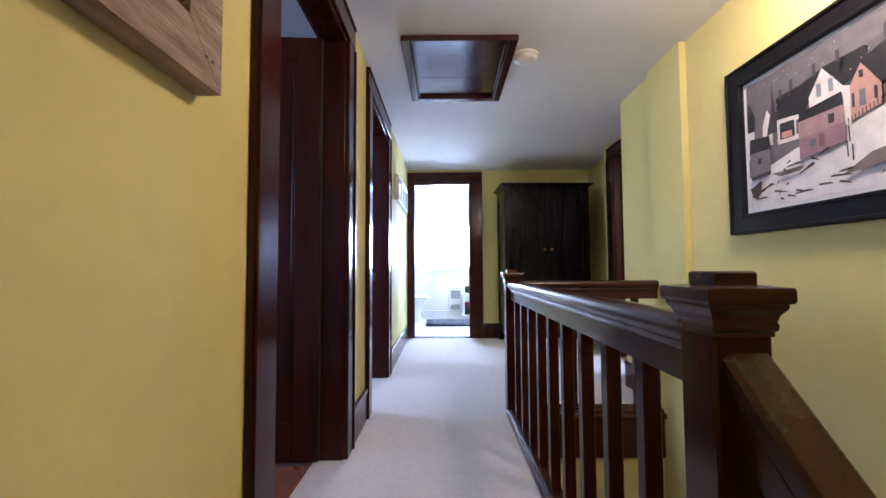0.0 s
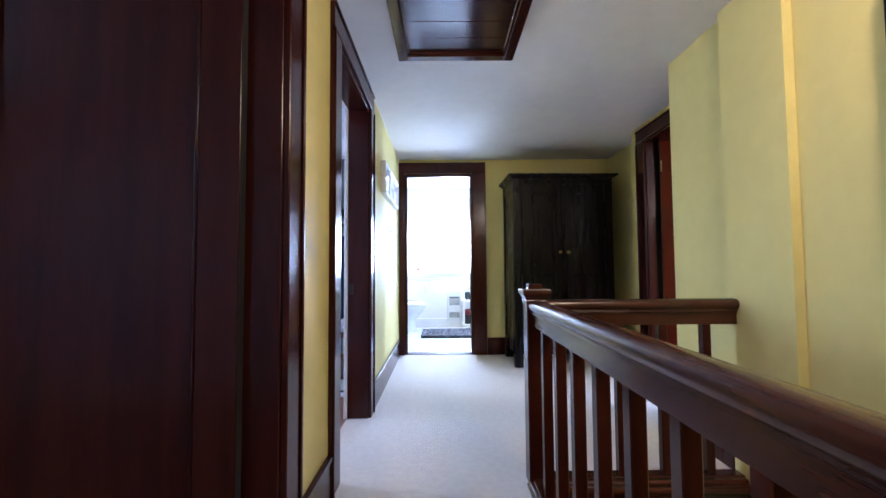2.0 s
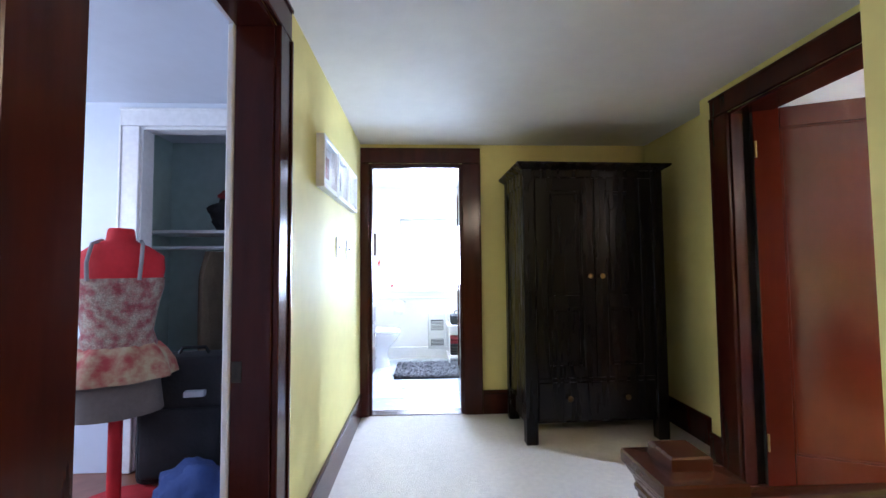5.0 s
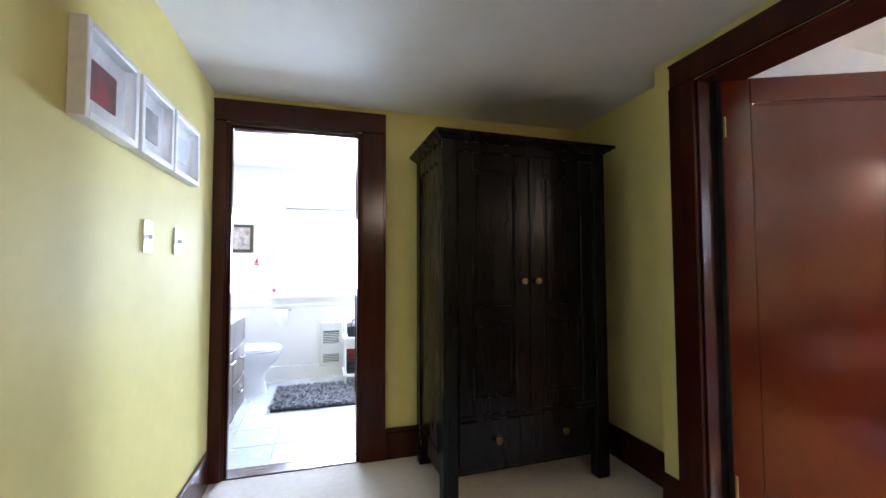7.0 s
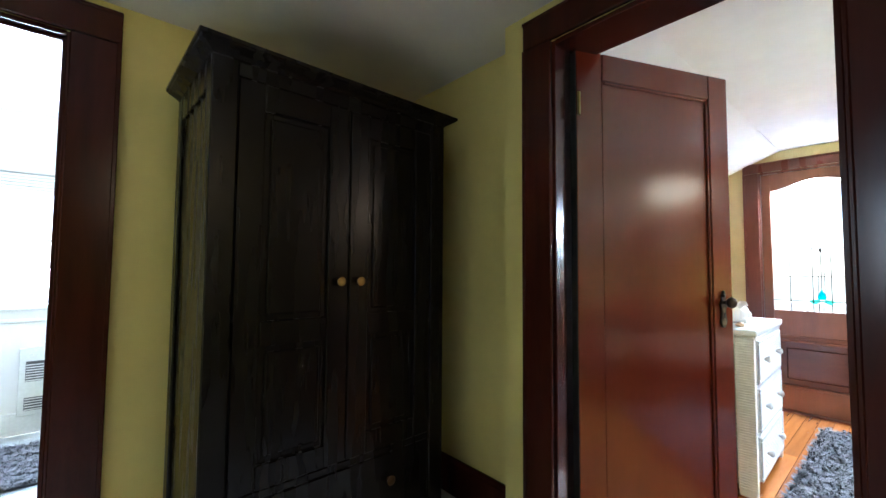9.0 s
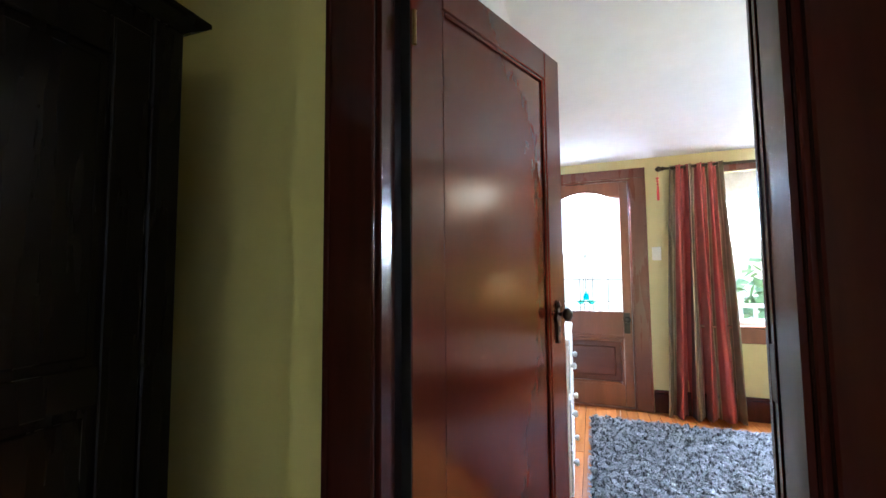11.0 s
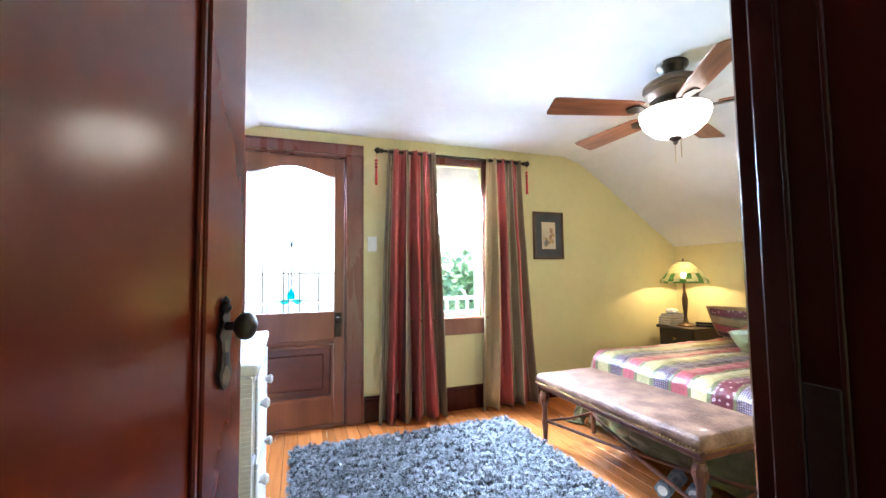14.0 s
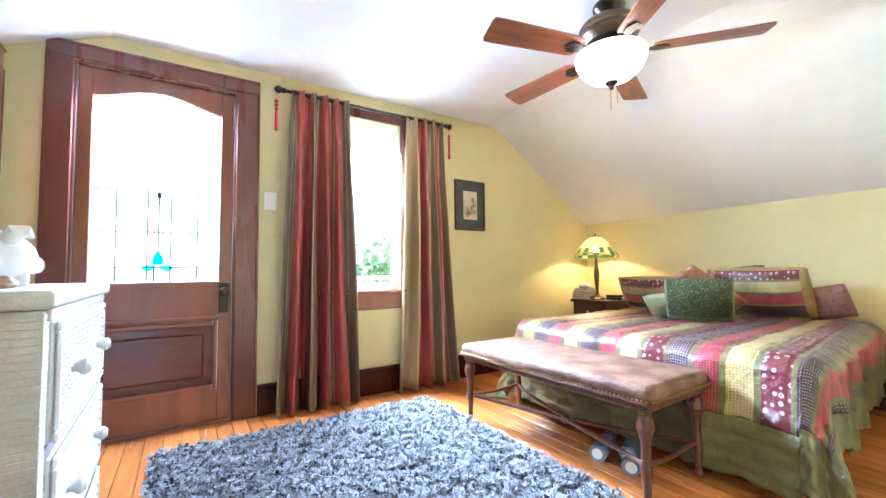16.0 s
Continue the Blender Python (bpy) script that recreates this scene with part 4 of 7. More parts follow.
# ---- shag rugs ----
def shag(name, label, x0, y0, x1, y1, count, length, c1, c2, seed, category="rug"):
    """A backing with a pile of leaning yarn tufts in two tones."""
    r = thing(name, label, category)
    pile = mat(name + "_yarn", c1, 0.95, var=0.1, scale=30, sheen=0.3)
    nt = pile.node_tree
    geo, mx = nt.nodes.new("ShaderNodeNewGeometry"), nt.nodes.new("ShaderNodeMix")
    mx.data_type = "RGBA"
    mx.inputs[6].default_value, mx.inputs[7].default_value = (*c1, 1), (*c2, 1)
    pw = nt.nodes.new("ShaderNodeMath")
    pw.operation = "POWER"
    pw.inputs[1].default_value = 1.8
    nt.links.new(geo.outputs["Random Per Island"], pw.inputs[0])
    nt.links.new(pw.outputs[0], mx.inputs[0])
    nt.links.new(mx.outputs[2], shader(pile).inputs["Base Color"])
    part("backing", box(B(), x0 + 0.01, y0 + 0.01, 0.001, x1 - 0.01, y1 - 0.01, 0.014, 0.004), mat(name + "_backing", c1, 0.95), r)
    g = np.random.default_rng(seed)
    # yarn locks: each tuft leans with its neighbours towards a shared tip
    cell = 0.022
    nx, ny = int((x1 - x0) / cell), int((y1 - y0) / cell)
    tipx, tipy = g.normal(0, 0.011, (nx + 1, ny + 1)), g.normal(0, 0.011, (nx + 1, ny + 1))
    tall = g.uniform(0.40, 1.45, (nx + 1, ny + 1))
    offx, offy = g.uniform(-0.45, 0.45, (nx + 1, ny + 1)), g.uniform(-0.45, 0.45, (nx + 1, ny + 1))
    px, py = g.uniform(x0 + 0.012, x1 - 0.012, count), g.uniform(y0 + 0.012, y1 - 0.012, count)
    gx, gy = (px - x0) / cell, (py - y0) / cell
    best, pick_i, pick_j = np.full(count, 9.0), np.zeros(count, int), np.zeros(count, int)
    for di in (-1, 0, 1):
        for dj in (-1, 0, 1):
            ii, jj = np.clip(gx.astype(int) + di, 0, nx), np.clip(gy.astype(int) + dj, 0, ny)
            q = (ii + 0.5 + offx[ii, jj] - gx) ** 2 + (jj + 0.5 + offy[ii, jj] - gy) ** 2
            near = q < best
            best[near], pick_i[near], pick_j[near] = q[near], ii[near], jj[near]
    cxk, cyk = x0 + cell * (pick_i + 0.5 + offx[pick_i, pick_j]), y0 + cell * (pick_j + 0.5 + offy[pick_i, pick_j])
    rim = np.sqrt(best)
    ln = 0.82 * length * tall[pick_i, pick_j] * g.uniform(0.8, 1.15, count) * (1.12 - 0.55 * np.clip(rim, 0, 1))
    ex, ey = cxk + tipx[pick_i, pick_j] + g.normal(0, 0.008, count), cyk + tipy[pick_i, pick_j] + g.normal(0, 0.008, count)
    vx, vy = np.clip(1.5 * (ex - px), -0.05, 0.05), np.clip(1.5 * (ey - py), -0.05, 0.05)
    side = np.arctan2(vy, vx) + g.uniform(-0.9, 0.9, count)
    wd_ = g.uniform(0.0015, 0.0030, count) * length / 0.034
    dx, dy = np.cos(side), np.sin(side)
    V = np.zeros((count, 6, 3))
    for k, (f, hgt, ww) in enumerate(((0.0, 0.0, 1.0), (0.30, 0.80, 1.0), (1.0, 0.92, 0.5))):
        cx, cy = np.clip(px + vx * f, x0 - 0.012, x1 + 0.012), np.clip(py + vy * f, y0 - 0.012, y1 + 0.012)
        cz = 0.012 + ln * hgt
        for s_, j in ((-1, 0), (1, 1)):
            V[:, 2 * k + j, 0], V[:, 2 * k + j, 1], V[:, 2 * k + j, 2] = cx - s_ * dy * wd_ * ww, cy + s_ * dx * wd_ * ww, cz
    F = []
    for i in range(count):
        o = 6 * i
        F.append((o, o + 1, o + 3, o + 2))
        F.append((o + 2, o + 3, o + 5, o + 4))
    me = bpy.data.meshes.new("yarn_layer")
    me.from_pydata(V.reshape(-1, 3).tolist(), [], F)
    me.materials.append(pile)
    ob = new("yarn_layer", me)
    ob.parent = r
    ob["kind"] = "stuff"
    return r


shag("bath_mat", "grey shaggy bath mat on pale tiles", -0.22, 6.25, 0.62, 6.93, 34000, 0.032, (0.05, 0.05, 0.06), (0.26, 0.26, 0.29), 3, "bath mat")

# ---- bathroom ----
TWHITE = mat("white_gloss_trim", (0.84, 0.83, 0.82), 0.3, var=0.02)
bm = slab(B(), "y", 7.26, -1, -1.0, 0.86, 0.775, 0.80, 0.022)
slab(bm, "y", 7.26, -1, -1.0, 1.4, 0, 0.15, 0.018)
slab(bm, "x", -1.0, 1, 5.32, 7.24, 0.775, 0.80, 0.022)
slab(bm, "y", 7.26, -1, -1.0, -0.32, 0.93, 0.96, 0.02)
setting("trim_bath", bm, TWHITE, "white chair rail and baseboard in the bathroom", "trim")
wn1 = thing("window_1", "white bathroom window with a raised blind, very bright", "window", kind="structure")
for a, b, c, e in ((-0.30, -0.202, 0.88, 1.93), (0.862, 0.96, 0.88, 1.93), (-0.201, 0.861, 1.832, 1.93)):
    part("casing", slab(B(), "y", 7.26, -1, a, b, c, e, 0.02), TWHITE, wn1)
part("window_sill", box(B(), -0.33, 7.20, 0.862, 0.99, 7.40, 0.898, 0.006), TWHITE, wn1)
for a, b, c, e in ((-0.2, -0.16, 0.9, 1.83), (0.82, 0.86, 0.9, 1.83), (-0.16, 0.82, 0.9, 0.95), (-0.16, 0.82, 1.79, 1.83), (-0.16, 0.82, 1.34, 1.37)):
    part("sash", box(B(), a, 7.33, c, b, 7.36, e, 0.003), TWHITE, wn1)
p = part("pane", box(B(), -0.16, 7.343, 0.95, 0.82, 7.347, 1.79), GLASS, wn1)
p.visible_shadow = False
bl = thing("window_blind", "white pleated blind gathered at the window top", "blind")
for k in range(6):
    part("pleat", box(B(), -0.195, 7.255, 1.69 + 0.022 * k, 0.855, 7.30, 1.708 + 0.022 * k, 0.004), TWHITE, bl)

v = thing("bathroom_vanity", "grey-brown wooden vanity with pale top and chrome pulls", "vanity")
VAN = wood("grey_brown_cabinet", (0.13, 0.105, 0.09), (0.09, 0.07, 0.06), 0.35)
part("body", box(B(), -0.98, 5.42, 0.10, -0.42, 6.26, 0.81, 0.004), VAN, v)
part("toe_kick", box(B(), -0.95, 5.45, 0.0, -0.47, 6.23, 0.10), DARK, v)
part("countertop", box(B(), -0.995, 5.40, 0.812, -0.37, 6.28, 0.845, 0.006), CERAMIC, v)
part("basin", lathe(B(), [(0.21, 0.845), (0.22, 0.856), (0.19, 0.856), (0.16, 0.849), (0.02, 0.847)], 28, (-0.68, 5.84, 0), 0.8, 1.0), CERAMIC, v, smooth=True)
part("false_front", box(B(), -0.42, 5.43, 0.62, -0.402, 6.25, 0.79, 0.003), VAN, v)
for a, b, z0, z1, hor in ((5.43, 5.82, 0.12, 0.60, False), (5.83, 6.25, 0.37, 0.60, True), (5.83, 6.25, 0.12, 0.35, True)):
    f = part("door" if not hor else "drawer", box(B(), -0.42, a, z0, -0.402, b, z1, 0.003), VAN, v)
    if not hor:
        part("panel", box(B(), -0.4015, a + 0.06, z0 + 0.06, -0.398, b - 0.06, z1 - 0.06, 0.002), VAN, f)
    cz, cy = ((z0 + z1) / 2 + 0.03, (a + b) / 2) if hor else (z1 - 0.06, b - 0.12)
    bm = rod(B(), (-0.378, cy - 0.07, cz), (-0.378, cy + 0.07, cz), 0.006)
    for yy in (cy - 0.05, cy + 0.05):
        rod(bm, (-0.402, yy, cz), (-0.378, yy, cz), 0.005)
    part("pull", bm, CHROME, f, "chrome bar pull")
fa = thing("basin_tap", "chrome tap on the vanity top", "tap")
bm = tube(B(), [(-0.86, 5.84, 0.846), (-0.86, 5.84, 0.95), (-0.84, 5.84, 0.99), (-0.79, 5.84, 1.0), (-0.74, 5.84, 0.985)], 0.012)
part("spout", bm, CHROME, fa, smooth=True)
part("lever", tube(B(), [(-0.86, 5.94, 0.846), (-0.86, 5.94, 0.90), (-0.82, 5.94, 0.91)], 0.009), CHROME, fa, smooth=True)

t_ = thing("toilet", "white ceramic toilet with closed lid", "toilet")
def oval(bm, rings, n=28):
    """Rings of (cx, cy, rx, ry, z)."""
    rr = [[bm.verts.new((cx + rx * math.cos(2 * math.pi * i / n), cy + ry * math.sin(2 * math.pi * i / n), z)) for i in range(n)] for cx, cy, rx, ry, z in rings]
    for a, b in zip(rr, rr[1:]):
        for i in range(n):
            bm.faces.new((a[i], a[(i + 1) % n], b[(i + 1) % n], b[i]))
    bm.faces.new(rr[0][::-1])
    bm.faces.new(rr[-1])
    return bm
cy = 6.86
part("bowl", oval(B(), [(-0.50, cy, 0.20, 0.11, 0.0), (-0.50, cy, 0.195, 0.105, 0.03), (-0.50, cy, 0.165, 0.09, 0.14), (-0.49, cy, 0.18, 0.10, 0.22), (-0.46, cy, 0.23, 0.15, 0.30), (-0.44, cy, 0.255, 0.18, 0.37), (-0.44, cy, 0.255, 0.185, 0.40)]), CERAMIC, t_, smooth=True)
part("seat", oval(B(), [(-0.44, cy, 0.25, 0.18, 0.401), (-0.44, cy, 0.262, 0.19, 0.406), (-0.44, cy, 0.262, 0.19, 0.418), (-0.44, cy, 0.255, 0.185, 0.422)]), CERAMIC, t_, smooth=True)
part("lid", oval(B(), [(-0.445, cy, 0.255, 0.185, 0.4225), (-0.445, cy, 0.26, 0.19, 0.428), (-0.445, cy, 0.255, 0.185, 0.440), (-0.445, cy, 0.22, 0.15, 0.445)]), CERAMIC, t_, smooth=True)
tk = part("tank", box(B(), -0.985, cy - 0.2, 0.38, -0.79, cy + 0.2, 0.74, 0.02, 3), CERAMIC, t_, smooth=True)
part("tank_lid", box(B(), -0.99, cy - 0.21, 0.742, -0.78, cy + 0.21, 0.77, 0.01, 2), CERAMIC, tk, smooth=True)
part("flush_lever", rod(B(), (-0.785, cy - 0.15, 0.68), (-0.765, cy - 0.10, 0.67), 0.007), CHROME, tk)

ht = thing("wall_heater", "white wall heater with two grey louvred grilles", "heater")
part("plate", box(B(), 0.165, 7.235, 0.125, 0.40, 7.259, 0.59, 0.004), WHITE_PLASTIC, ht)
for z0, z1 in ((0.16, 0.25), (0.36, 0.50)):
    gp = part("grille", box(B(), 0.20, 7.232, z0, 0.365, 7.2345, z1), GREY, ht, "dark grey grille")
    for k in range(int((z1 - z0) / 0.018)):
        part("louvre", box(B(), 0.203, 7.228, z0 + 0.004 + 0.018 * k, 0.362, 7.2318, z0 + 0.011 + 0.018 * k), WHITE_PLASTIC, gp)
part("thermostat_knob", rod(B(), (0.225, 7.235, 0.545), (0.225, 7.222, 0.545), 0.012, 14), WHITE_PLASTIC, ht)

pf = thing("bathroom_picture", "small dark framed picture on the white wall", "picture frame")
for a, b, c, e in ((-0.765, -0.735, 1.35, 1.64), (-0.545, -0.515, 1.35, 1.64), (-0.735, -0.545, 1.35, 1.38), (-0.735, -0.545, 1.61, 1.64)):
    part("frame_bar", box(B(), a, 7.238, c, b, 7.259, e, 0.002), wood("dark_frame", (0.06, 0.04, 0.03), (0.04, 0.025, 0.02)), pf)
part("print", box(B(), -0.735, 7.25, 1.38, -0.545, 7.258, 1.61), mat("pale_print", (0.62, 0.55, 0.52), 0.6, second=(0.25, 0.2, 0.2), scale=20), pf)
sb = thing("toy_sailboat", "small red sailboat ornament on a thin shelf", "ornament")
RED = mat("red_enamel", (0.6, 0.02, 0.03), 0.4)
part("shelf", box(B(), -0.55, 7.215, 1.21, -0.42, 7.259, 1.216), TWHITE, sb)
part("hull", prism(B(), [(-0.50, 1.23), (-0.45, 1.23), (-0.46, 1.2165), (-0.49, 1.2165)], "y", 7.22, 7.245), RED, sb)
part("sail", prism(B(), [(-0.495, 1.235), (-0.46, 1.235), (-0.47, 1.30)], "y", 7.23, 7.233), RED, sb)
tp = thing("toilet_roll", "white toilet roll on a chrome holder", "toilet roll")
part("holder", tube(B(), [(-0.13, 7.259, 0.74), (-0.13, 7.20, 0.74), (-0.30, 7.20, 0.74)], 0.006), CHROME, tp)
part("roll", rod(B(), (-0.28, 7.20, 0.70), (-0.16, 7.20, 0.70), 0.05, 22), mat("tissue", (0.82, 0.81, 0.79), 0.95), tp)
part("loose_sheet", box(B(), -0.28, 7.148, 0.58, -0.16, 7.151, 0.70), mat("tissue_sheet", (0.82, 0.81, 0.79), 0.95), tp)
bo = thing("small_bottle", "small white bottle with red cap on the sill", "bottle", (-0.302, 7.219, 0.898))
part("bottle_body", lathe(B(), [(0.004, 0), (0.013, 0.001), (0.015, 0.004), (0.015, 0.026), (0.011, 0.034), (0.008, 0.037)], 18), WHITE_PLASTIC, bo, smooth=True)
part("cap", lathe(B(), [(0.013, 0.0372), (0.015, 0.039), (0.015, 0.064), (0.012, 0.067), (0.002, 0.068)], 18), RED, bo, "bright red cap", True)
sh = thing("bathroom_shelf", "white open shelf stand beside the window", "shelf")
for z in (0.085, 0.455):
    part("shelf_board", box(B(), 0.398, 6.86, z, 0.86, 7.20, z + 0.022, 0.004), TWHITE, sh)
for x in (0.408, 0.83):
    for y in (6.87, 7.17):
        part("post", box(B(), x, y, 0.0, x + 0.02, y + 0.02, 0.62, 0.002), TWHITE, sh)
def folded(name, label, at, w_, d_, n, c):
    f_ = thing(name, label, "towel", at)
    for k in range(n):
        part("fold", box(B(), -w_ / 2, -d_ / 2, 0.034 * k, w_ / 2, d_ / 2, 0.033 + 0.034 * k, 0.013, 3), c, f_, smooth=True)
TOWEL_R = mat("dark_red_towel", (0.16, 0.01, 0.015), 0.95, bump=0.6, bscale=200)
TOWEL_K = mat("black_towel", (0.02, 0.02, 0.022), 0.95, bump=0.6, bscale=200)
folded("red_towel", "folded dark red towels on the shelf", (0.565, 7.02, 0.245), 0.26, 0.26, 2, TOWEL_R)
folded("black_towel", "folded black towels on the lower shelf", (0.565, 7.02, 0.107), 0.26, 0.26, 4, TOWEL_K)
bk = thing("storage_basket", "black wire basket on the shelf top", "basket", (0.555, 7.02, 0.477))
part("bin", box(B(), -0.11, -0.12, 0, 0.12, 0.12, 0.11, 0.008), TOWEL_K, bk)
part("handle", tube(B(), [(-0.08, -0.1, 0.105), (-0.06, -0.1, 0.17), (0.06, -0.1, 0.17), (0.08, -0.1, 0.105)], 0.006), BLACK_METAL, bk)

# ---- sewing room and closet ----
d = doorway("door_5", "white painted closet opening in the sewing room")
casing(d, "y", 4.40, -1, -1.60, -0.80, 2.05, 0.11, 0.11, 0.11, WHITE_TRIM)
lining(d, "y", 4.398, 4.502, -1.60, -0.80, 2.05, WHITE_TRIM)
cs = thing("closet_shelf", "pale painted closet shelf with hanging rail", "shelf")
part("shelf_board", box(B(), -1.895, 4.85, 1.44, -0.55, 5.195, 1.462, 0.003), WHITE_TRIM, cs)
part("hanging_rail", rod(B(), (-1.895, 4.95, 1.34), (-0.55, 4.95, 1.34), 0.014), WHITE_TRIM, cs)
def cloth_bundle(name, label, at, sx, sy, sz, c, seed):
    """A rumpled heap of cloth."""
    bm = B()
    bmesh.ops.create_icosphere(bm, subdivisions=4, radius=1.0)
    for v_ in bm.verts:
        q = v_.co.normalized()
        n_ = 1 + 0.22 * noise.noise(q * 2.2 + Vector((seed, 0, 0))) + 0.10 * noise.noise(q * 6 + Vector((0, seed, 0)))
        v_.co = Vector((q.x * sx * n_, q.y * sy * n_, max(q.z * sz * n_, -sz * 0.7) + sz * 0.7))
    ob = tagged(new(name, mesh_of(name, bm, c, True)), label, "clothes")
    ob.location = at
    return ob
CL_K = mat("black_cloth", (0.015, 0.014, 0.016), 0.9, bump=0.4)
CL_R = mat("red_cloth", (0.30, 0.02, 0.02), 0.9, bump=0.4)
CL_W = mat("white_cloth", (0.55, 0.55, 0.57), 0.9, bump=0.4)
CL_T = mat("tan_cloth", (0.22, 0.16, 0.10), 0.9, bump=0.4)
CL_B = mat("blue_cloth", (0.04, 0.07, 0.20), 0.9, bump=0.4)
cloth_bundle("folded_clothes", "heap of dark clothes on the closet shelf", (-1.25, 5.02, 1.463), 0.24, 0.14, 0.17, CL_K, 1)
cloth_bundle("red_garment", "red garment on dark clothes on the closet shelf", (-1.22, 4.98, 1.70), 0.2, 0.11, 0.05, CL_R, 2)
cloth_bundle("folded_clothes", "dark clothes with white shirt on the closet shelf", (-0.85, 5.02, 1.463), 0.14, 0.13, 0.16, CL_K, 5)
cloth_bundle("white_shirt", "crumpled white shirt on the closet shelf", (-0.80, 4.94, 1.75), 0.08, 0.06, 0.05, CL_W, 6)
def hanging(name, label, x, c, seed, w_=0.05, h_=0.85, y=4.95):
    g = thing(name, label, "clothes", (x, y, 1.34), group="clothes on the closet rail")
    bm = B()
    n, m_ = 14, 10
    rows = []
    for j in range(m_ + 1):
        z = -0.03 - h_ * j / m_
        row = []
        for i in range(n):
            a = 2 * math.pi * i / n
            wob = 1 + 0.18 * math.sin(3 * a + seed + 0.4 * j)
            spread = 0.55 + 0.45 * min(1, j / 2)
            row.append(bm.verts.new((w_ * math.cos(a) * wob, 0.19 * spread * math.sin(a) * (1 + 0.05 * math.sin(5 * a + seed)), z)))
        rows.append(row)
    for a, b in zip(rows, rows[1:]):
        for i in range(n):
            bm.faces.new((a[i], a[(i + 1) % n], b[(i + 1) % n], b[i]))
    bm.faces.new(rows[0][::-1])
    bm.faces.new(rows[-1])
    part("garment", bm, c, g, smooth=True)
    part("hanger_hook", tube(B(), [(0, 0, -0.03), (0, 0, 0.0), (0, 0.012, 0.018), (0, 0.02, 0.005)], 0.003, 6), CHROME, g)
for k, (x, c) in enumerate(((-0.62, CL_W), (-0.72, CL_K), (-0.84, CL_K), (-0.95, CL_B), (-1.05, CL_K), (-1.42, CL_T))):
    hanging("hanging_clothes", "dark and pale clothes hanging in the closet", x, c, k * 1.3)
sc = thing("suitcase", "black fabric suitcase standing in the closet opening", "suitcase", (-1.20, 4.30, 0), 6)
part("body", box(B(), -0.24, -0.13, 0.03, 0.24, 0.13, 0.70, 0.05, 4), CL_K, sc, smooth=True)
part("front_pocket", box(B(), -0.20, -0.165, 0.08, 0.20, -0.128, 0.44, 0.025, 3), CL_K, sc, smooth=True)
part("handle", tube(B(), [(-0.08, 0, 0.70), (-0.06, 0, 0.735), (0.06, 0, 0.735), (0.08, 0, 0.70)], 0.01), BLACK_METAL, sc)
part("tag", box(B(), 0.02, -0.168, 0.50, 0.12, -0.131, 0.53, 0.002), CL_W, sc, "white paper tag")
for x in (-0.18, 0.18):
    part("wheel", rod(B(), (x - 0.015, 0, 0.02), (x + 0.015, 0, 0.02), 0.02, 14), BLACK_METAL, sc)
cloth_bundle("cloth_bag", "blue cloth bag with yellow strap on the floor", (-1.02, 3.98, 0.0), 0.17, 0.12, 0.14, CL_B, 9)
cloth_bundle("white_blouse", "crumpled white and printed blouse on a low crate", (-0.72, 4.20, 0.42), 0.12, 0.11, 0.07, CL_W, 11)
cr = thing("wooden_crate", "low brown wooden crate in the closet", "crate", (-0.74, 4.22, 0))
for z in (0.02, 0.21, 0.38):
    part("slat", box(B(), -0.17, -0.11, z, 0.17, -0.095, z + 0.035, 0.003), OAK, cr)
part("top_board", box(B(), -0.17, -0.12, 0.398, 0.17, 0.11, 0.418, 0.003), OAK, cr)
for x in (-0.17, 0.15):
    for y in (-0.094, 0.09):
        part("corner_post", box(B(), x, y, 0, x + 0.02, y + 0.02, 0.397, 0.002), OAK, cr)
tr = thing("white_tray", "white plastic storage lid leaning in the doorway", "tray", (-0.72, 3.95, 0))
part("rim", box(B(), -0.16, -0.22, 0.0, 0.16, 0.22, 0.03, 0.012, 3), WHITE_PLASTIC, tr, smooth=True)
part("slot", box(B(), -0.03, -0.19, 0.0305, 0.05, -0.15, 0.032), DARK, tr)

bm = B()
n = 28
prof = [(0.17, 0.13, 0.62), (0.175, 0.135, 0.72), (0.165, 0.12, 0.84), (0.125, 0.095, 0.98), (0.15, 0.115, 1.10), (0.175, 0.13, 1.20), (0.19, 0.12, 1.29), (0.185, 0.095, 1.36), (0.12, 0.07, 1.41), (0.062, 0.055, 1.44), (0.055, 0.05, 1.49), (0.05, 0.046, 1.50)]
oval(bm, [(0, 0, a, b, z) for a, b, z in prof])
oval(bm, [(0, 0, 0.03, 0.03, 0.14), (0, 0, 0.03, 0.03, 0.62)], 12)
lathe(bm, [(0.20, 0.11), (0.20, 0.13), (0.05, 0.145)], 20)
dm = tagged(new("dress_form", mesh_of("dress_form", bm, mat("red_jersey", (0.50, 0.012, 0.018), 0.85, bump=0.3, bscale=200), True)), "red jersey dress form on a stand", "dress form")
dm.matrix_world = pose(-1.42, 4.02, -0.11, 0, 0, 25)
FLOR = mat("floral_cotton", (0.42, 0.37, 0.28), 0.9, second=(0.30, 0.05, 0.06), scale=24, bump=0.2, fine=0.3)
ap = thing("floral_apron", "floral cotton apron over the dress form", "apron", (-1.42, 4.02, -0.11), 25)
part("bodice", oval(B(), [(0, 0, 0.185, 0.142, 0.86), (0, 0, 0.145, 0.115, 0.98), (0, 0, 0.165, 0.13, 1.10), (0, 0, 0.187, 0.142, 1.20), (0, 0, 0.190, 0.138, 1.25)]), FLOR, ap, smooth=True)
bm = B()
rr = []
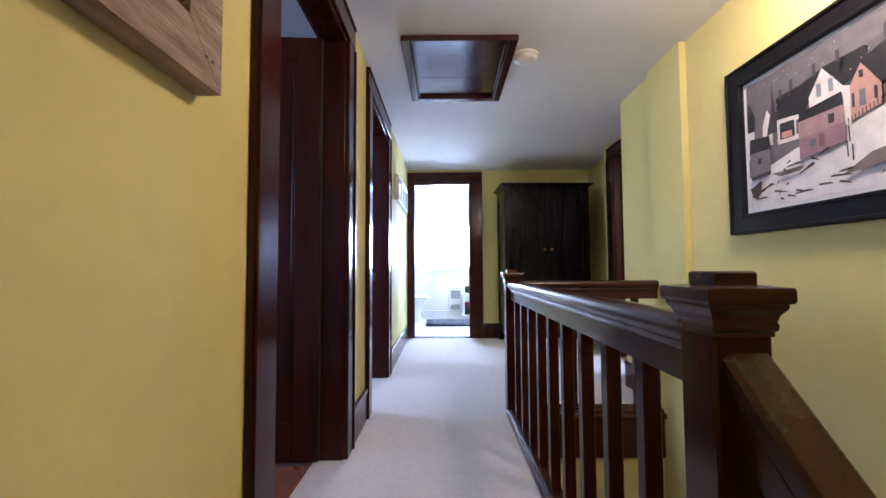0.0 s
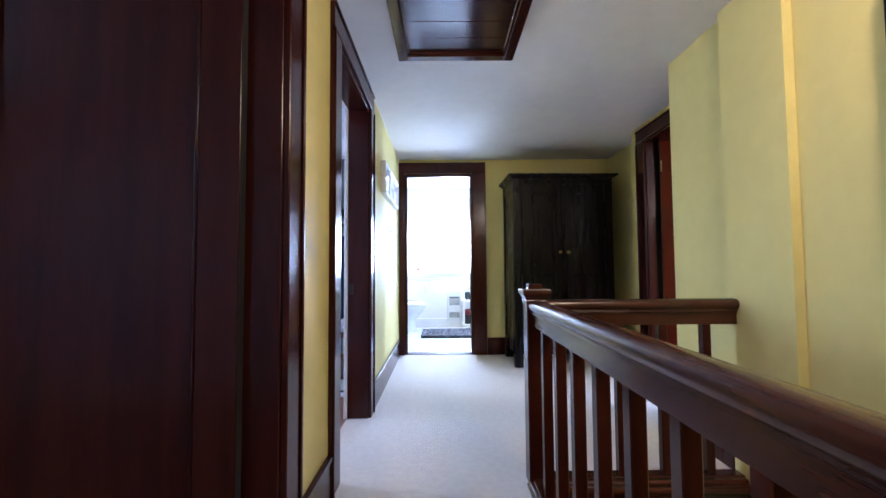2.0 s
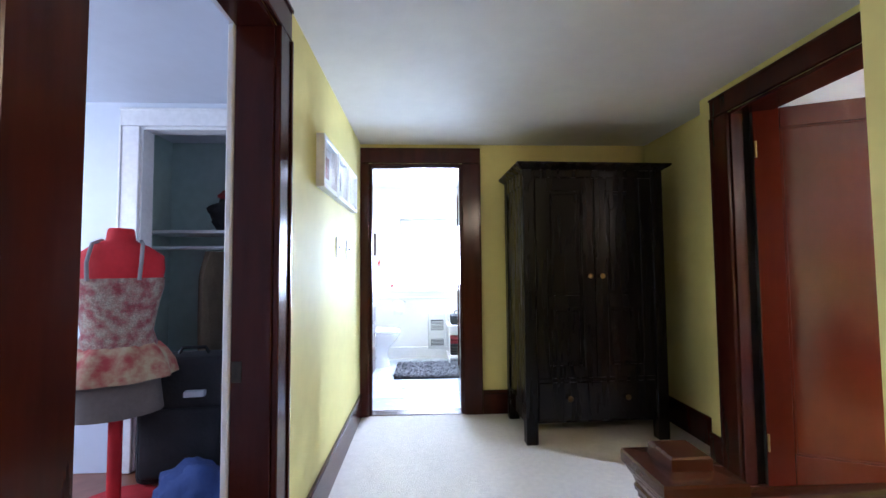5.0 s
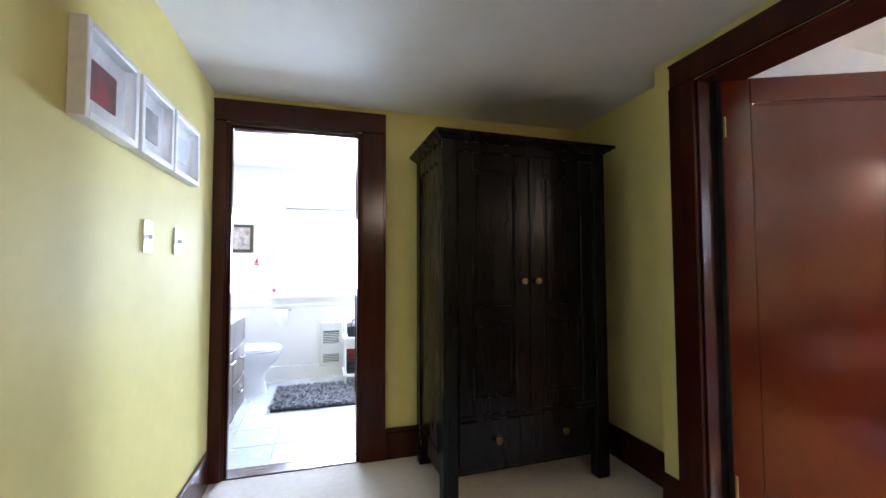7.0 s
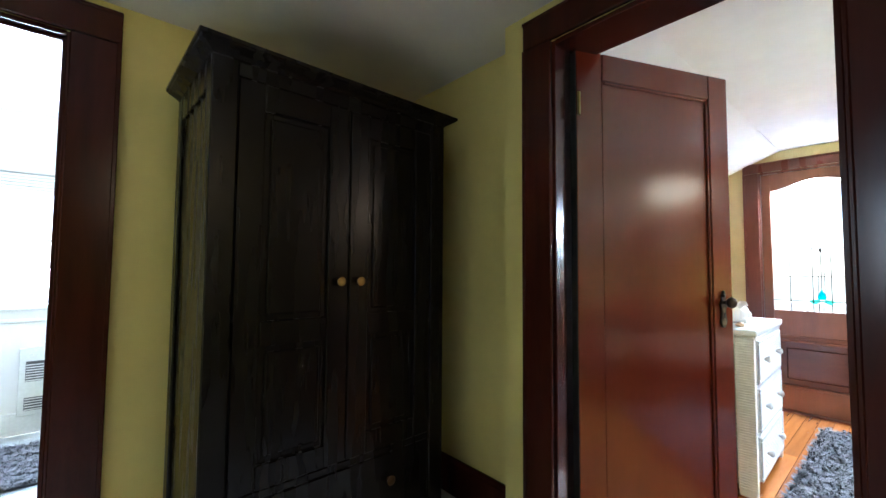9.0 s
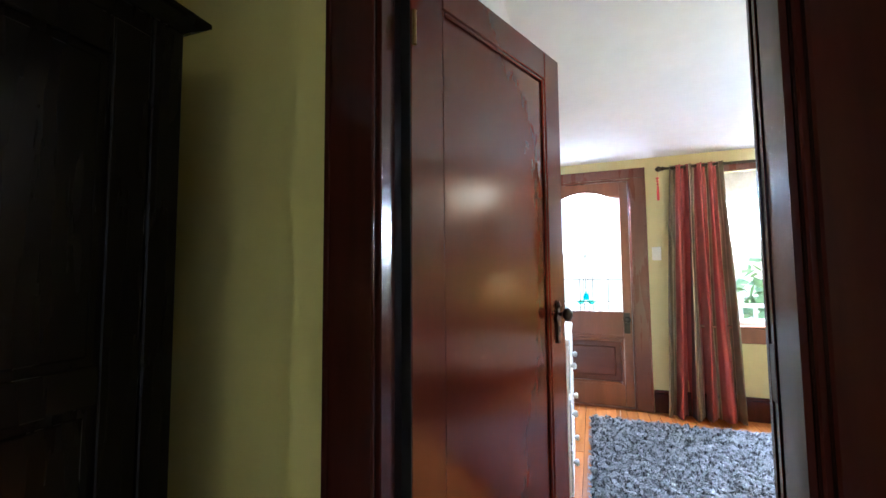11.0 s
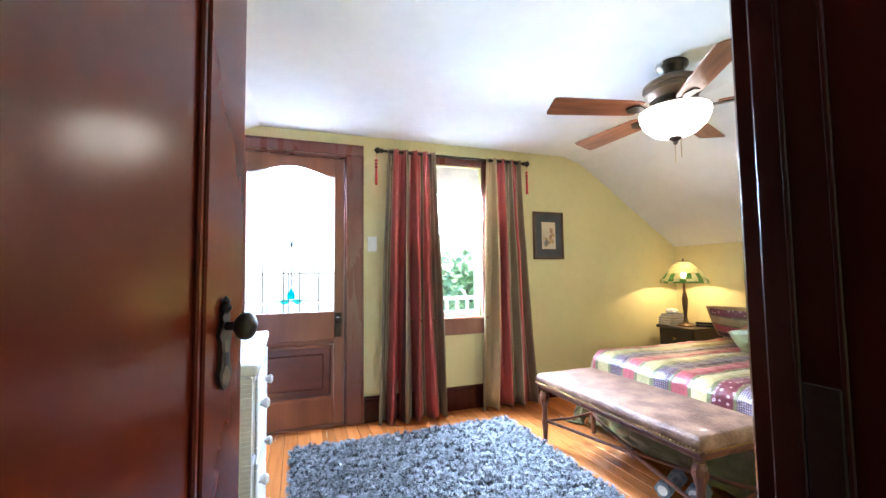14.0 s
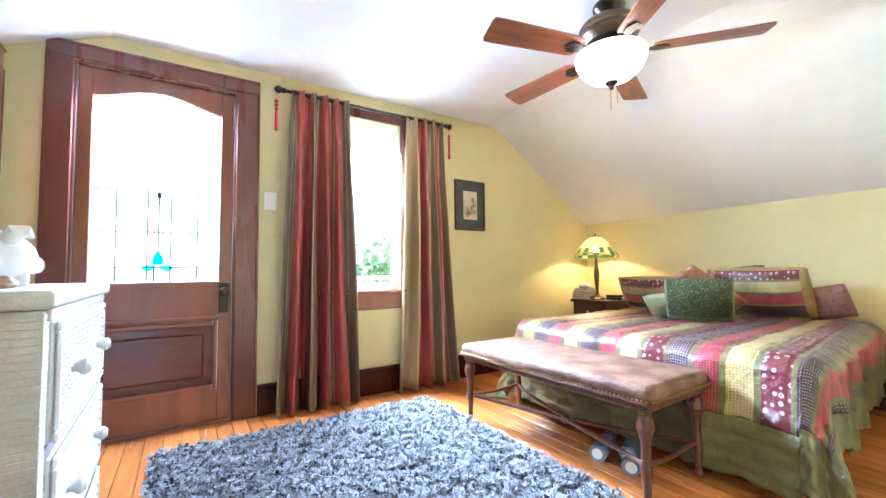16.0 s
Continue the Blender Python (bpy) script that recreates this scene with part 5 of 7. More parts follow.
for j, (r1, z) in enumerate(((0.165, 0.92), (0.20, 0.88), (0.235, 0.82), (0.25, 0.76), (0.25, 0.755))):
    rr.append([bm.verts.new((r1 * (1 + 0.05 * math.sin(9 * 2 * math.pi * i / 54)) * math.cos(2 * math.pi * i / 54), r1 * 0.8 * (1 + 0.05 * math.sin(9 * 2 * math.pi * i / 54)) * math.sin(2 * math.pi * i / 54), z)) for i in range(54)])
for a, b in zip(rr, rr[1:]):
    for i in range(54):
        bm.faces.new((a[i], a[(i + 1) % 54], b[(i + 1) % 54], b[i]))
part("peplum", bm, mat("red_floral_cotton", (0.28, 0.03, 0.03), 0.9, second=(0.40, 0.34, 0.20), scale=16), ap, "red ruffled peplum", True)
part("skirt", oval(B(), [(0, 0, 0.20, 0.15, 0.58), (0, 0, 0.19, 0.145, 0.66), (0, 0, 0.18, 0.14, 0.74), (0, 0, 0.17, 0.13, 0.80)]), mat("taupe_linen", (0.13, 0.105, 0.09), 0.95, bump=0.3), ap, smooth=True)
for sx in (-1, 1):
    part("strap", tube(B(), [(sx * 0.10, -0.125, 1.24), (sx * 0.105, -0.115, 1.33), (sx * 0.10, -0.06, 1.42), (sx * 0.08, 0.02, 1.44)], 0.009, 8), mat("grey_ribbon", (0.25, 0.23, 0.23), 0.8), ap)
# ---- bedroom: exterior door ----
CASE = wood("plum_brown_casing", (0.150, 0.046, 0.030), (0.105, 0.031, 0.021), 0.28, coat=0.15, stretch=(6, 6, 0.8), scale=1.8, bump=0.012, bscale=30)
FIELD = wood("dark_fir_panel", (0.150, 0.050, 0.028), (0.100, 0.032, 0.018), 0.22, coat=0.3, stretch=(5, 0.8, 5), scale=1.8, bump=0.015, bscale=24)
d = doorway("door_6", "orange-brown fir exterior door with leaded arched glass")
casing(d, "x", 4.95, -1, 3.25, 4.03, 2.03, 0.125, 0.105, 0.085, CASE)
lining(d, "x", 4.948, 5.112, 3.25, 4.03, 2.03, CASE)
dx0, dx1 = 4.972, 5.012
leafE = part("leaf", box(B(), dx0, 3.268, 0.012, dx1, 3.338, 2.012, 0.003), OAK, d)
part("stile", box(B(), dx0, 3.95, 0.012, dx1, 4.012, 2.012, 0.003), OAK, leafE)
part("bottom_rail", box(B(), dx0, 3.339, 0.012, dx1, 3.949, 0.20, 0.003), OAK, leafE)
part("lock_rail", box(B(), dx0, 3.339, 0.60, dx1, 3.949, 0.84, 0.003), OAK, leafE)
arch = [(3.339, 2.012), (3.339, 1.865)]
for k in range(13):
    s_ = k / 12
    arch.append((3.339 + 0.61 * s_, 1.865 + 0.07 * math.sin(math.pi * s_) ** 1.5))
arch += [(3.949, 2.012)]
part("top_rail", prism(B(), arch, "x", dx0, dx1), OAK, leafE)
part("lower_panel", box(B(), dx0 + 0.020, 3.36, 0.22, dx1 - 0.012, 3.93, 0.58, 0.003), FIELD, leafE, "raised lower door panel")
part("panel_field", box(B(), dx0 + 0.008, 3.41, 0.27, dx0 + 0.0199, 3.88, 0.53, 0.010), FIELD, leafE)
for a, b, c, e in ((3.34, 3.364, 0.20, 0.60), (3.925, 3.949, 0.20, 0.60), (3.365, 3.924, 0.20, 0.224), (3.365, 3.924, 0.576, 0.60)):
    part("moulding", box(B(), dx0 - 0.008, a, c, dx0 + 0.0195, b, e, 0.006, 2), OAK, leafE)
part("moulding", box(B(), dx0 - 0.012, 3.33, 0.612, dx0, 3.955, 0.634, 0.004), OAK, leafE)
g_ = part("glass", box(B(), dx0 + 0.018, 3.335, 0.835, dx0 + 0.022, 3.953, 1.94), GLASS, leafE, "clear leaded glass")
g_.visible_shadow = False
LEAD = mat("grey_lead", (0.06, 0.055, 0.05), 0.6, 0.6)
cx = 3.645
def lead(a, b, r=0.0040):
    part("lead_strip", rod(B(), (dx0 + 0.016, *a), (dx0 + 0.016, *b), r, 6), LEAD, leafE)
for z in (0.925, 1.127, 1.36):
    lead((3.339, z), (3.949, z))
for y in (3.838, 3.697, 3.586, 3.454):
    lead((y, 0.842), (y, 1.36))
lead((3.663, 0.842), (3.663, 0.94))
lead((cx - 0.020, 0.97), (cx - 0.016, 1.36), 0.003)
lead((cx, 1.03), (cx, 1.36))
lead((cx + 0.020, 0.97), (cx + 0.016, 1.36), 0.003)
part("lead_rosette", box(B(), dx0 + 0.011, cx - 0.010, 1.325, dx0 + 0.0155, cx + 0.010, 1.355, 0.004), LEAD, leafE)
lead((cx - 0.03, 1.935), (cx - 0.03, 1.88), 0.004)
CYAN = clear("teal_glass", (0.02, 0.55, 0.75), 0.1)
AQUA = clear("aqua_glass", (0.10, 0.80, 0.72), 0.1)
for m_ in (CYAN, AQUA):
    shader(m_).inputs["Transmission Weight"].default_value = 0.75
def petal(pts, m_):
    part("glass_petal", prism(B(), [(cx + a, b) for a, b in pts], "x", dx0 + 0.008, dx0 + 0.0135), m_, leafE, "coloured glass petal")
petal([(-0.024, 0.94), (0.024, 0.94), (0.028, 0.97), (0.012, 1.0), (0.0, 1.03), (-0.012, 1.0), (-0.028, 0.97)], CYAN)
petal([(0.0, 0.93), (0.03, 0.905), (0.055, 0.90), (0.082, 0.925), (0.06, 0.938), (0.03, 0.94)], AQUA)
petal([(0.0, 0.93), (-0.03, 0.905), (-0.055, 0.90), (-0.082, 0.925), (-0.06, 0.938), (-0.03, 0.94)], AQUA)
part("lock_plate", box(B(), dx0 - 0.006, 3.285, 0.65, dx0, 3.335, 0.83, 0.002), IRON, leafE, "dark bronze lock plate")
part("knob", tube(B(), [(dx0 - 0.006 - 0.055 * k / 7, 3.31, 0.775) for k in range(8)], [0.012, 0.010, 0.010, 0.020, 0.028, 0.030, 0.026, 0.012], 16), IRON, leafE, smooth=True)
part("threshold", box(B(), 4.94, 3.255, -0.01, 5.11, 4.025, 0.011, 0.003), OAK, d)

# ---- bedroom: window, curtains ----
wn2 = thing("window_2", "white sash window in a red-brown casing with roller blind", "window", kind="structure")
for a, b, c, e in ((2.02, 2.116, 0.70, 2.09), (2.644, 2.74, 0.70, 2.09), (2.117, 2.643, 2.022, 2.09)):
    part("casing", slab(B(), "x", 4.95, -1, a, b, c, e, 0.02), CASE, wn2)
part("window_sill", box(B(), 4.905, 2.0, 0.73, 5.10, 2.76, 0.752, 0.005), OAK, wn2)
part("apron", slab(B(), "x", 4.95, -1, 2.05, 2.71, 0.61, 0.729, 0.02), OAK, wn2)
for a, b, c, e, x in ((2.12, 2.155, 0.752, 1.45, 4.99), (2.605, 2.64, 0.752, 1.45, 4.99), (2.155, 2.605, 0.752, 0.80, 4.99), (2.155, 2.605, 1.41, 1.45, 4.99), (2.12, 2.155, 1.40, 2.02, 5.035), (2.605, 2.64, 1.40, 2.02, 5.035), (2.155, 2.605, 1.97, 2.02, 5.035), (2.155, 2.605, 1.40, 1.44, 5.035)):
    part("sash", box(B(), x, a, c, x + 0.035, b, e, 0.003), WHITE_TRIM, wn2)
for z0, z1, x in ((0.80, 1.41, 5.005), (1.44, 1.97, 5.05)):
    p = part("pane", box(B(), x, 2.155, z0, x + 0.004, 2.605, z1), GLASS, wn2)
    p.visible_shadow = False
rb = thing("roller_blind", "white roller blind pulled down a little", "blind")
part("cloth", box(B(), 4.968, 2.125, 1.81, 4.971, 2.635, 2.015), mat("blind_cloth", (0.80, 0.79, 0.76), 0.85), rb)
part("hem_bar", box(B(), 4.964, 2.125, 1.795, 4.975, 2.635, 1.81, 0.002), WHITE_TRIM, rb)

cr_ = thing("curtain_rod", "dark bronze curtain rod with turned finials", "curtain rod")
RX, RZ = 4.875, 2.075
part("rod", rod(B(), (RX, 1.74, RZ), (RX, 2.98, RZ), 0.011, 12), IRON, cr_, smooth=True)
for y, s_ in ((1.74, -1), (2.98, 1)):
    part("finial", tube(B(), [(RX, y + s_ * 0.012 * k, RZ) for k in range(7)], [0.013, 0.020, 0.014, 0.022, 0.026, 0.018, 0.004], 14), IRON, cr_, smooth=True)
for y in (1.80, 2.92):
    part("bracket", tube(B(), [(4.949, y, RZ - 0.02), (4.90, y, RZ - 0.025), (RX, y, RZ - 0.012)], 0.007, 8), IRON, cr_)

SILK = [mat(n_, c, 0.36, var=0.08, scale=5, bump=0.12, bscale=130, stretch=(1, 1, 0.15), sheen=0.04) for n_, c in (("taupe_silk", (0.21, 0.165, 0.10)), ("cream_silk", (0.46, 0.36, 0.26)), ("burgundy_silk", (0.40, 0.075, 0.07)), ("plum_silk", (0.055, 0.014, 0.018)), ("gold_silk", (0.44, 0.33, 0.18)))]


def curtain(label, ya, yb, ya2, yb2, folds, seed, stripes):
    """Pleated silk: a sheet of folds from the rod to the floor with stripes down it."""
    c = thing("curtain", label, "curtain", group="curtains at the bedroom window")
    bm = B()
    cols, rows = folds * 24, 26
    grid = []
    rng = random.Random(seed)
    amp = [rng.uniform(0.75, 1.2) for _ in range(folds + 1)]
    for j in range(rows + 1):
        f = j / rows
        row = []
        for i in range(cols + 1):
            s_ = i / cols
            ph = 2 * math.pi * folds * s_
            a = amp[int(s_ * folds)] * (0.016 + 0.040 * min(1.0, f * 2.5) + 0.012 * f)
            pleat = 0.012 * max(0.0, 1 - f * 9) * math.cos(ph * 3)
            y = (ya + (yb - ya) * s_) * (1 - f) + (ya2 + (yb2 - ya2) * s_) * f + 0.012 * math.sin(ph * 0.5 + 3 * f + seed) * f
            c_ = math.cos(ph + 0.7 * math.sin(3 * f + seed) + 0.5 * math.sin(ph + seed))
            x = RX - 0.004 - pleat - a * (abs(c_) ** 0.7) * (1 if c_ > 0 else -1) - 0.01 * math.sin(2.2 * ph) * f - 0.006 * noise.noise(Vector((s_ * 9, f * 6, seed)))
            z = (RZ + 0.02) * (1 - f) + (0.008 + 0.012 * math.sin(ph)) * f
            row.append(bm.verts.new((x, y, z)))
        grid.append(row)
    for j in range(rows):
        for i in range(cols):
            fc = bm.faces.new((grid[j][i], grid[j][i + 1], grid[j + 1][i + 1], grid[j + 1][i]))
            fc.material_index = stripes[min(i * len(stripes) // cols, len(stripes) - 1)]
    ob = part("panel", bm, SILK, c, smooth=False)
    for p_ in ob.data.polygons:
        p_.use_smooth = True
    so = ob.modifiers.new("thick", "SOLIDIFY")
    so.thickness = 0.003
    for k in range(folds):
        y = ya + (yb - ya) * (k + 0.5) / folds
        part("ring", tube(B(), [(RX + 0.017 * math.cos(q * math.pi / 6), y, RZ + 0.017 * math.sin(q * math.pi / 6)) for q in range(13)], 0.0025, 6), IRON, c)


curtain("striped burgundy and taupe silk curtain drawn aside", 2.945, 2.56, 3.04, 2.49, 5, 1, [0] * 9 + [1] + [0] * 3 + [1] + [2] * 24 + [3] * 2 + [1] + [0] * 4 + [1] + [0] * 3 + [1] + [2] * 24 + [1] + [0] * 3 + [1] + [2] * 16 + [1] + [0] * 3 + [1] + [0] * 7)
curtain("striped burgundy and gold silk curtain drawn aside", 1.775, 2.105, 1.68, 2.18, 4, 7, [0] * 5 + [1] + [0] * 2 + [2] * 15 + [1] + [0] * 5 + [1] + [0] * 6 + [1] + [0] * 5 + [1] + [0] * 2 + [2] * 16 + [1] + [0] * 3 + [1] + [4] * 22 + [1] + [4] * 6)


def tassel(y):
    t = thing("red_tassel", "red silk knot tassel hanging from the curtain rod", "tassel", (RX, y, RZ - 0.02), group="red tassels")
    part("cord", rod(B(), (0, 0, 0.01), (0, 0, -0.10), 0.0015, 6), RED, t)
    for z in (-0.06, -0.085, -0.11):
        part("knot", lathe(B(), [(0.002, z - 0.012), (0.012, z - 0.005), (0.013, z + 0.004), (0.002, z + 0.012)], 10), RED, t, smooth=True)
    part("fringe", lathe(B(), [(0.008, -0.125), (0.009, -0.14), (0.011, -0.25), (0.002, -0.252)], 10), RED, t)


tassel(3.035)
tassel(1.70)
s_ = thing("wall_plate", "white plastic blank wall plate", "light switch")
part("plate", box(B(), 4.942, 3.02, 1.292, 4.949, 3.092, 1.408, 0.002), WHITE_PLASTIC, s_)
part("rocker", box(B(), 4.939, 3.04, 1.32, 4.9418, 3.072, 1.38, 0.002), WHITE_PLASTIC, s_)
pf = thing("street_picture", "small street print in grey mat and brown frame", "picture frame")
BRN = wood("brown_frame", (0.11, 0.05, 0.025), (0.06, 0.028, 0.015), 0.35)
for a, b, c, e in ((1.288, 1.308, 1.232, 1.664), (1.588, 1.608, 1.232, 1.664), (1.308, 1.588, 1.232, 1.252), (1.308, 1.588, 1.644, 1.664)):
    part("frame_bar", box(B(), 4.928, a, c, 4.949, b, e, 0.003), BRN, pf)
part("mat_board", box(B(), 4.938, 1.308, 1.252, 4.948, 1.588, 1.644), mat("charcoal_mat", (0.07, 0.075, 0.08), 0.8), pf)
part("print", box(B(), 4.9355, 1.375, 1.325, 4.9375, 1.52, 1.57), mat("cream_print", (0.62, 0.52, 0.36), 0.6, var=0.1, scale=8), pf)
rng = random.Random(9)
for k in range(14):
    a, b = rng.uniform(1.38, 1.48), rng.uniform(1.335, 1.52)
    part("painted_shape", box(B(), 4.9345, a, b, 4.9352 - 0.00005 * k, a + rng.uniform(0.012, 0.035), b + rng.uniform(0.02, 0.045)), mat("print_ink", rng.choice([(0.35, 0.2, 0.1), (0.15, 0.12, 0.1), (0.55, 0.35, 0.12), (0.3, 0.32, 0.34)]), 0.6), pf)

baseboard("baseboard_bedroom", [("x", 4.95, -1, -0.08, 3.12), ("x", 4.95, -1, 4.14, 4.29)])
baseboard("baseboard_bedhead", [("y", BY0, 1, 1.95, 4.925)])
baseboard("baseboard_bedroom_north", [("y", 4.29, -1, 1.975, 3.935)])

# ---- bedroom: bed ----
bed = thing("bed", "double bed under a striped quilted bedspread", "bed")
part("mattress", box(B(), 2.88, -0.07, 0.26, 4.19, 1.48, 0.53, 0.05, 4), mat("white_ticking", (0.7, 0.68, 0.64), 0.9), bed, smooth=True)
part("base", box(B(), 2.92, -0.06, 0.10, 4.12, 1.45, 0.259, 0.01), mat("dark_base_cloth", (0.05, 0.045, 0.04), 0.9), bed)
for x in (2.95, 4.03):
    for y in (-0.04, 1.38):
        part("leg", box(B(), x, y, 0, x + 0.05, y + 0.05, 0.10), BLACK_WOOD, bed)


def patterned(name, c, dot=None, size=40.0, big=False):
    """Woven satin with a regular brocade of small dots or flowers."""
    m = mat(name, c, 0.36, var=0.16, scale=9, bump=0.55, bscale=38, sheen=0.03, fine=0.10)
    if dot:
        nt = m.node_tree
        uv, sep = nt.nodes.new("ShaderNodeUVMap"), nt.nodes.new("ShaderNodeVectorMath")
        sep.operation = "SCALE"
        sep.inputs["Scale"].default_value = size
        vo, mr, mx = nt.nodes.new("ShaderNodeTexVoronoi"), nt.nodes.new("ShaderNodeMapRange"), nt.nodes.new("ShaderNodeMix")
        vo.inputs["Randomness"].default_value = 0.45 if big else 0.12
        vo.inputs["Scale"].default_value = 1.0
        mr.inputs[1].default_value, mr.inputs[2].default_value = (0.24, 0.34) if big else (0.21, 0.29)
        mr.inputs[3].default_value, mr.inputs[4].default_value = 1.0, 0.0
        mx.data_type = "RGBA"
        mx.inputs[7].default_value = (*dot, 1)
        base = shader(m).inputs["Base Color"]
        nt.links.new(uv.outputs[0], sep.inputs[0])
        nt.links.new(sep.outputs[0], vo.inputs["Vector"])
        nt.links.new(vo.outputs["Distance"], mr.inputs[0])
        cover = mr.outputs[0]
        if big:
            eye = nt.nodes.new("ShaderNodeMapRange")
            eye.inputs[1].default_value, eye.inputs[2].default_value = 0.10, 0.15
            ring = nt.nodes.new("ShaderNodeMath")
            ring.operation = "MULTIPLY"
            nt.links.new(vo.outputs["Distance"], eye.inputs[0])
            nt.links.new(mr.outputs[0], ring.inputs[0])
            nt.links.new(eye.outputs[0], ring.inputs[1])
            cover = ring.outputs[0]
        nt.links.new(cover, mx.inputs[0])
        nt.links.new(base.links[0].from_socket, mx.inputs[6])
        nt.links.new(mx.outputs[2], base)
    return m


OLIVE, PINKS, CREAM, PURPLE, ROSE, GOLD_D, WINE, PLUM = range(8)
SPREAD = [patterned("olive_satin", (0.15, 0.14, 0.05)), patterned("rose_satin", (0.38, 0.075, 0.08)), patterned("cream_satin", (0.42, 0.34, 0.15)), patterned("purple_dot_satin", (0.055, 0.022, 0.04), (0.34, 0.27, 0.28), 84), patterned("red_satin", (0.28, 0.035, 0.045), (0.36, 0.10, 0.11), 90), patterned("gold_dot_satin", (0.42, 0.32, 0.12), (0.52, 0.43, 0.25), 84), patterned("wine_floral_satin", (0.13, 0.014, 0.022), (0.42, 0.31, 0.30), 33, True), patterned("plum_satin", (0.045, 0.018, 0.03), (0.26, 0.20, 0.21), 84)]
BANDS, at_ = [(0.0, OLIVE)], 0.365
for tone in (CREAM, PINKS, CREAM, PURPLE, PINKS, CREAM, PURPLE, PINKS, CREAM, WINE, PURPLE, ROSE, GOLD_D, WINE, PLUM, ROSE, PLUM):
    BANDS += [(at_, tone), (at_ + 0.098, OLIVE)]
    at_ += 0.1205


def bedspread():
    """A quilt laid over the mattress, hanging to the floor on three sides and pooling at the corners."""
    q = thing("bedspread", "striped satin bedspread in wine, gold, rose and olive", "bedspread")
    xl, xr, yh, yf, top = 4.22, 2.72, -0.07, 1.51, 0.545
    drop, short = 0.56, 0.40
    across = xl - xr
    width, long = across + drop + short, (yf - yh) + drop
    nu, nv = 300, 190
    bm, hem = B(), B()
    layers = [m_.loops.layers.uv.new("UVMap") for m_ in (bm, hem)]
    grid = []
    for j in range(nv + 1):
        v = long * j / nv
        row = []
        for i in range(nu + 1):
            u = width * i / nu
            s = u - drop
            ex = max(-s, s - across, 0.0)
            sx = 1 if s < 0 else -1
            ey = max(v - (yf - yh), 0.0)
            x = xl - min(max(s, 0), across)
            y = yh + min(v, yf - yh)
            head = 1 - min(v / (yf - yh), 1)
            x += 0.17 * head * min(max(s / across, 0), 1) ** 2
            wave = 0.018 * math.sin(v * 13 + 1.5 * math.sin(v * 5)) * min(1, ex * 4) + 0.016 * math.sin(u * 15 + 2 * math.sin(u * 4)) * min(1, ey * 4)
            e = max(ex, ey) if min(ex, ey) < 1e-6 else math.hypot(ex, ey) * 0.92
            round_ = 0.12
            fall = e - round_ * 0.55 if e > round_ else e * e / (2 * round_) * 0.9
            z = top - max(fall, 0)
            flare = 0.12 if sx > 0 or ey > 0 else 0.04
            out = min(e, round_) * 0.70 + flare * max(e - 0.1, 0) + wave
            if min(ex, ey) > 1e-6:
                out += 0.10 * min(1, 3 * min(ex, ey)) * min(1, e * 2) * (1 + 0.5 * math.sin(9 * math.atan2(ex, ey)))
            if e > 1e-6:
                x += sx * out * ex / max(ex + ey, 1e-6)
                y += out * ey / max(ex + ey, 1e-6)
            if z < 0.012:
                over = 0.012 - z
                z = 0.012 + 0.016 * abs(noise.noise(Vector((u * 7, v * 7, 0)))) + 0.02 * min(over, 0.1)
                if ex > 0:
                    x += sx * over * 0.7 * ex / max(ex + ey, 1e-6)
                if ey > 0:
                    y += over * 0.7 * ey / max(ex + ey, 1e-6)
            wr = noise.noise(Vector((u * 3.1, v * 2.4, 2))) * 0.012 + noise.noise(Vector((u * 13, v * 5, 5))) * 0.006
            z += wr if e < 0.05 else wr * 0.3
            z += 0.003 * math.sin(v * 2 * math.pi / 0.11) * (1 if ex > 0.25 or ey > 0.3 else 0.4)
            if ey > 0.27:
                course = math.floor(v / 0.062)
                puff = abs(math.sin(math.pi * v / 0.062)) ** 0.5 * abs(math.sin(math.pi * (u / 0.17 + 0.5 * (course % 2) + 0.13 * noise.noise(Vector((course * 1.7, u, 0)))))) ** 0.4
                y += 0.013 * puff
            elif ex > 0.05:
                x += sx * 0.012 * noise.noise(Vector((v * 22, u * 4, 8)))
            if u > 0.3:
                seam = min(abs(u - a_) for a_, m_ in BANDS)
                ruche = 1 + 0.9 * noise.noise(Vector((u * 4, v * 45, 1)))
                z -= 0.007 * ruche * math.exp(-(seam / 0.010) ** 2) * (1 if ex == 0 else 0)
            row.append((x, y, max(z, 0.010)))
        grid.append(row)
    made = ({}, {})
    for j in range(nv):
        v = long * (j + 0.5) / nv
        for i in range(nu):
            u = width * (i + 0.5) / nu
            k = OLIVE
            for a, m_ in BANDS:
                if u >= a:
                    k = m_
            which = 1 if v - (yf - yh) > 0.34 or u < 0.22 or u > width - 0.13 else 0
            mesh = (bm, hem)[which]
            corners = ((i, j), (i, j + 1), (i + 1, j + 1), (i + 1, j))
            vs = []
            for c in corners:
                if c not in made[which]:
                    made[which][c] = mesh.verts.new(grid[c[1]][c[0]])
                vs.append(made[which][c])
            f = mesh.faces.new(vs)
            f.material_index = 0 if which else k
            for lp, (a, b) in zip(f.loops, corners):
                lp[layers[which]].uv = (width * a / nu, long * b / nv)
    quilt = part("patchwork", bm, SPREAD, q)
    edge = part("border", hem, SPREAD[OLIVE], q, "quilted olive satin border")
    for ob in (quilt, edge):
        for p_ in ob.data.polygons:
            p_.use_smooth = True
        so = ob.modifiers.new("thick", "SOLIDIFY")
        so.thickness = 0.006


bedspread()


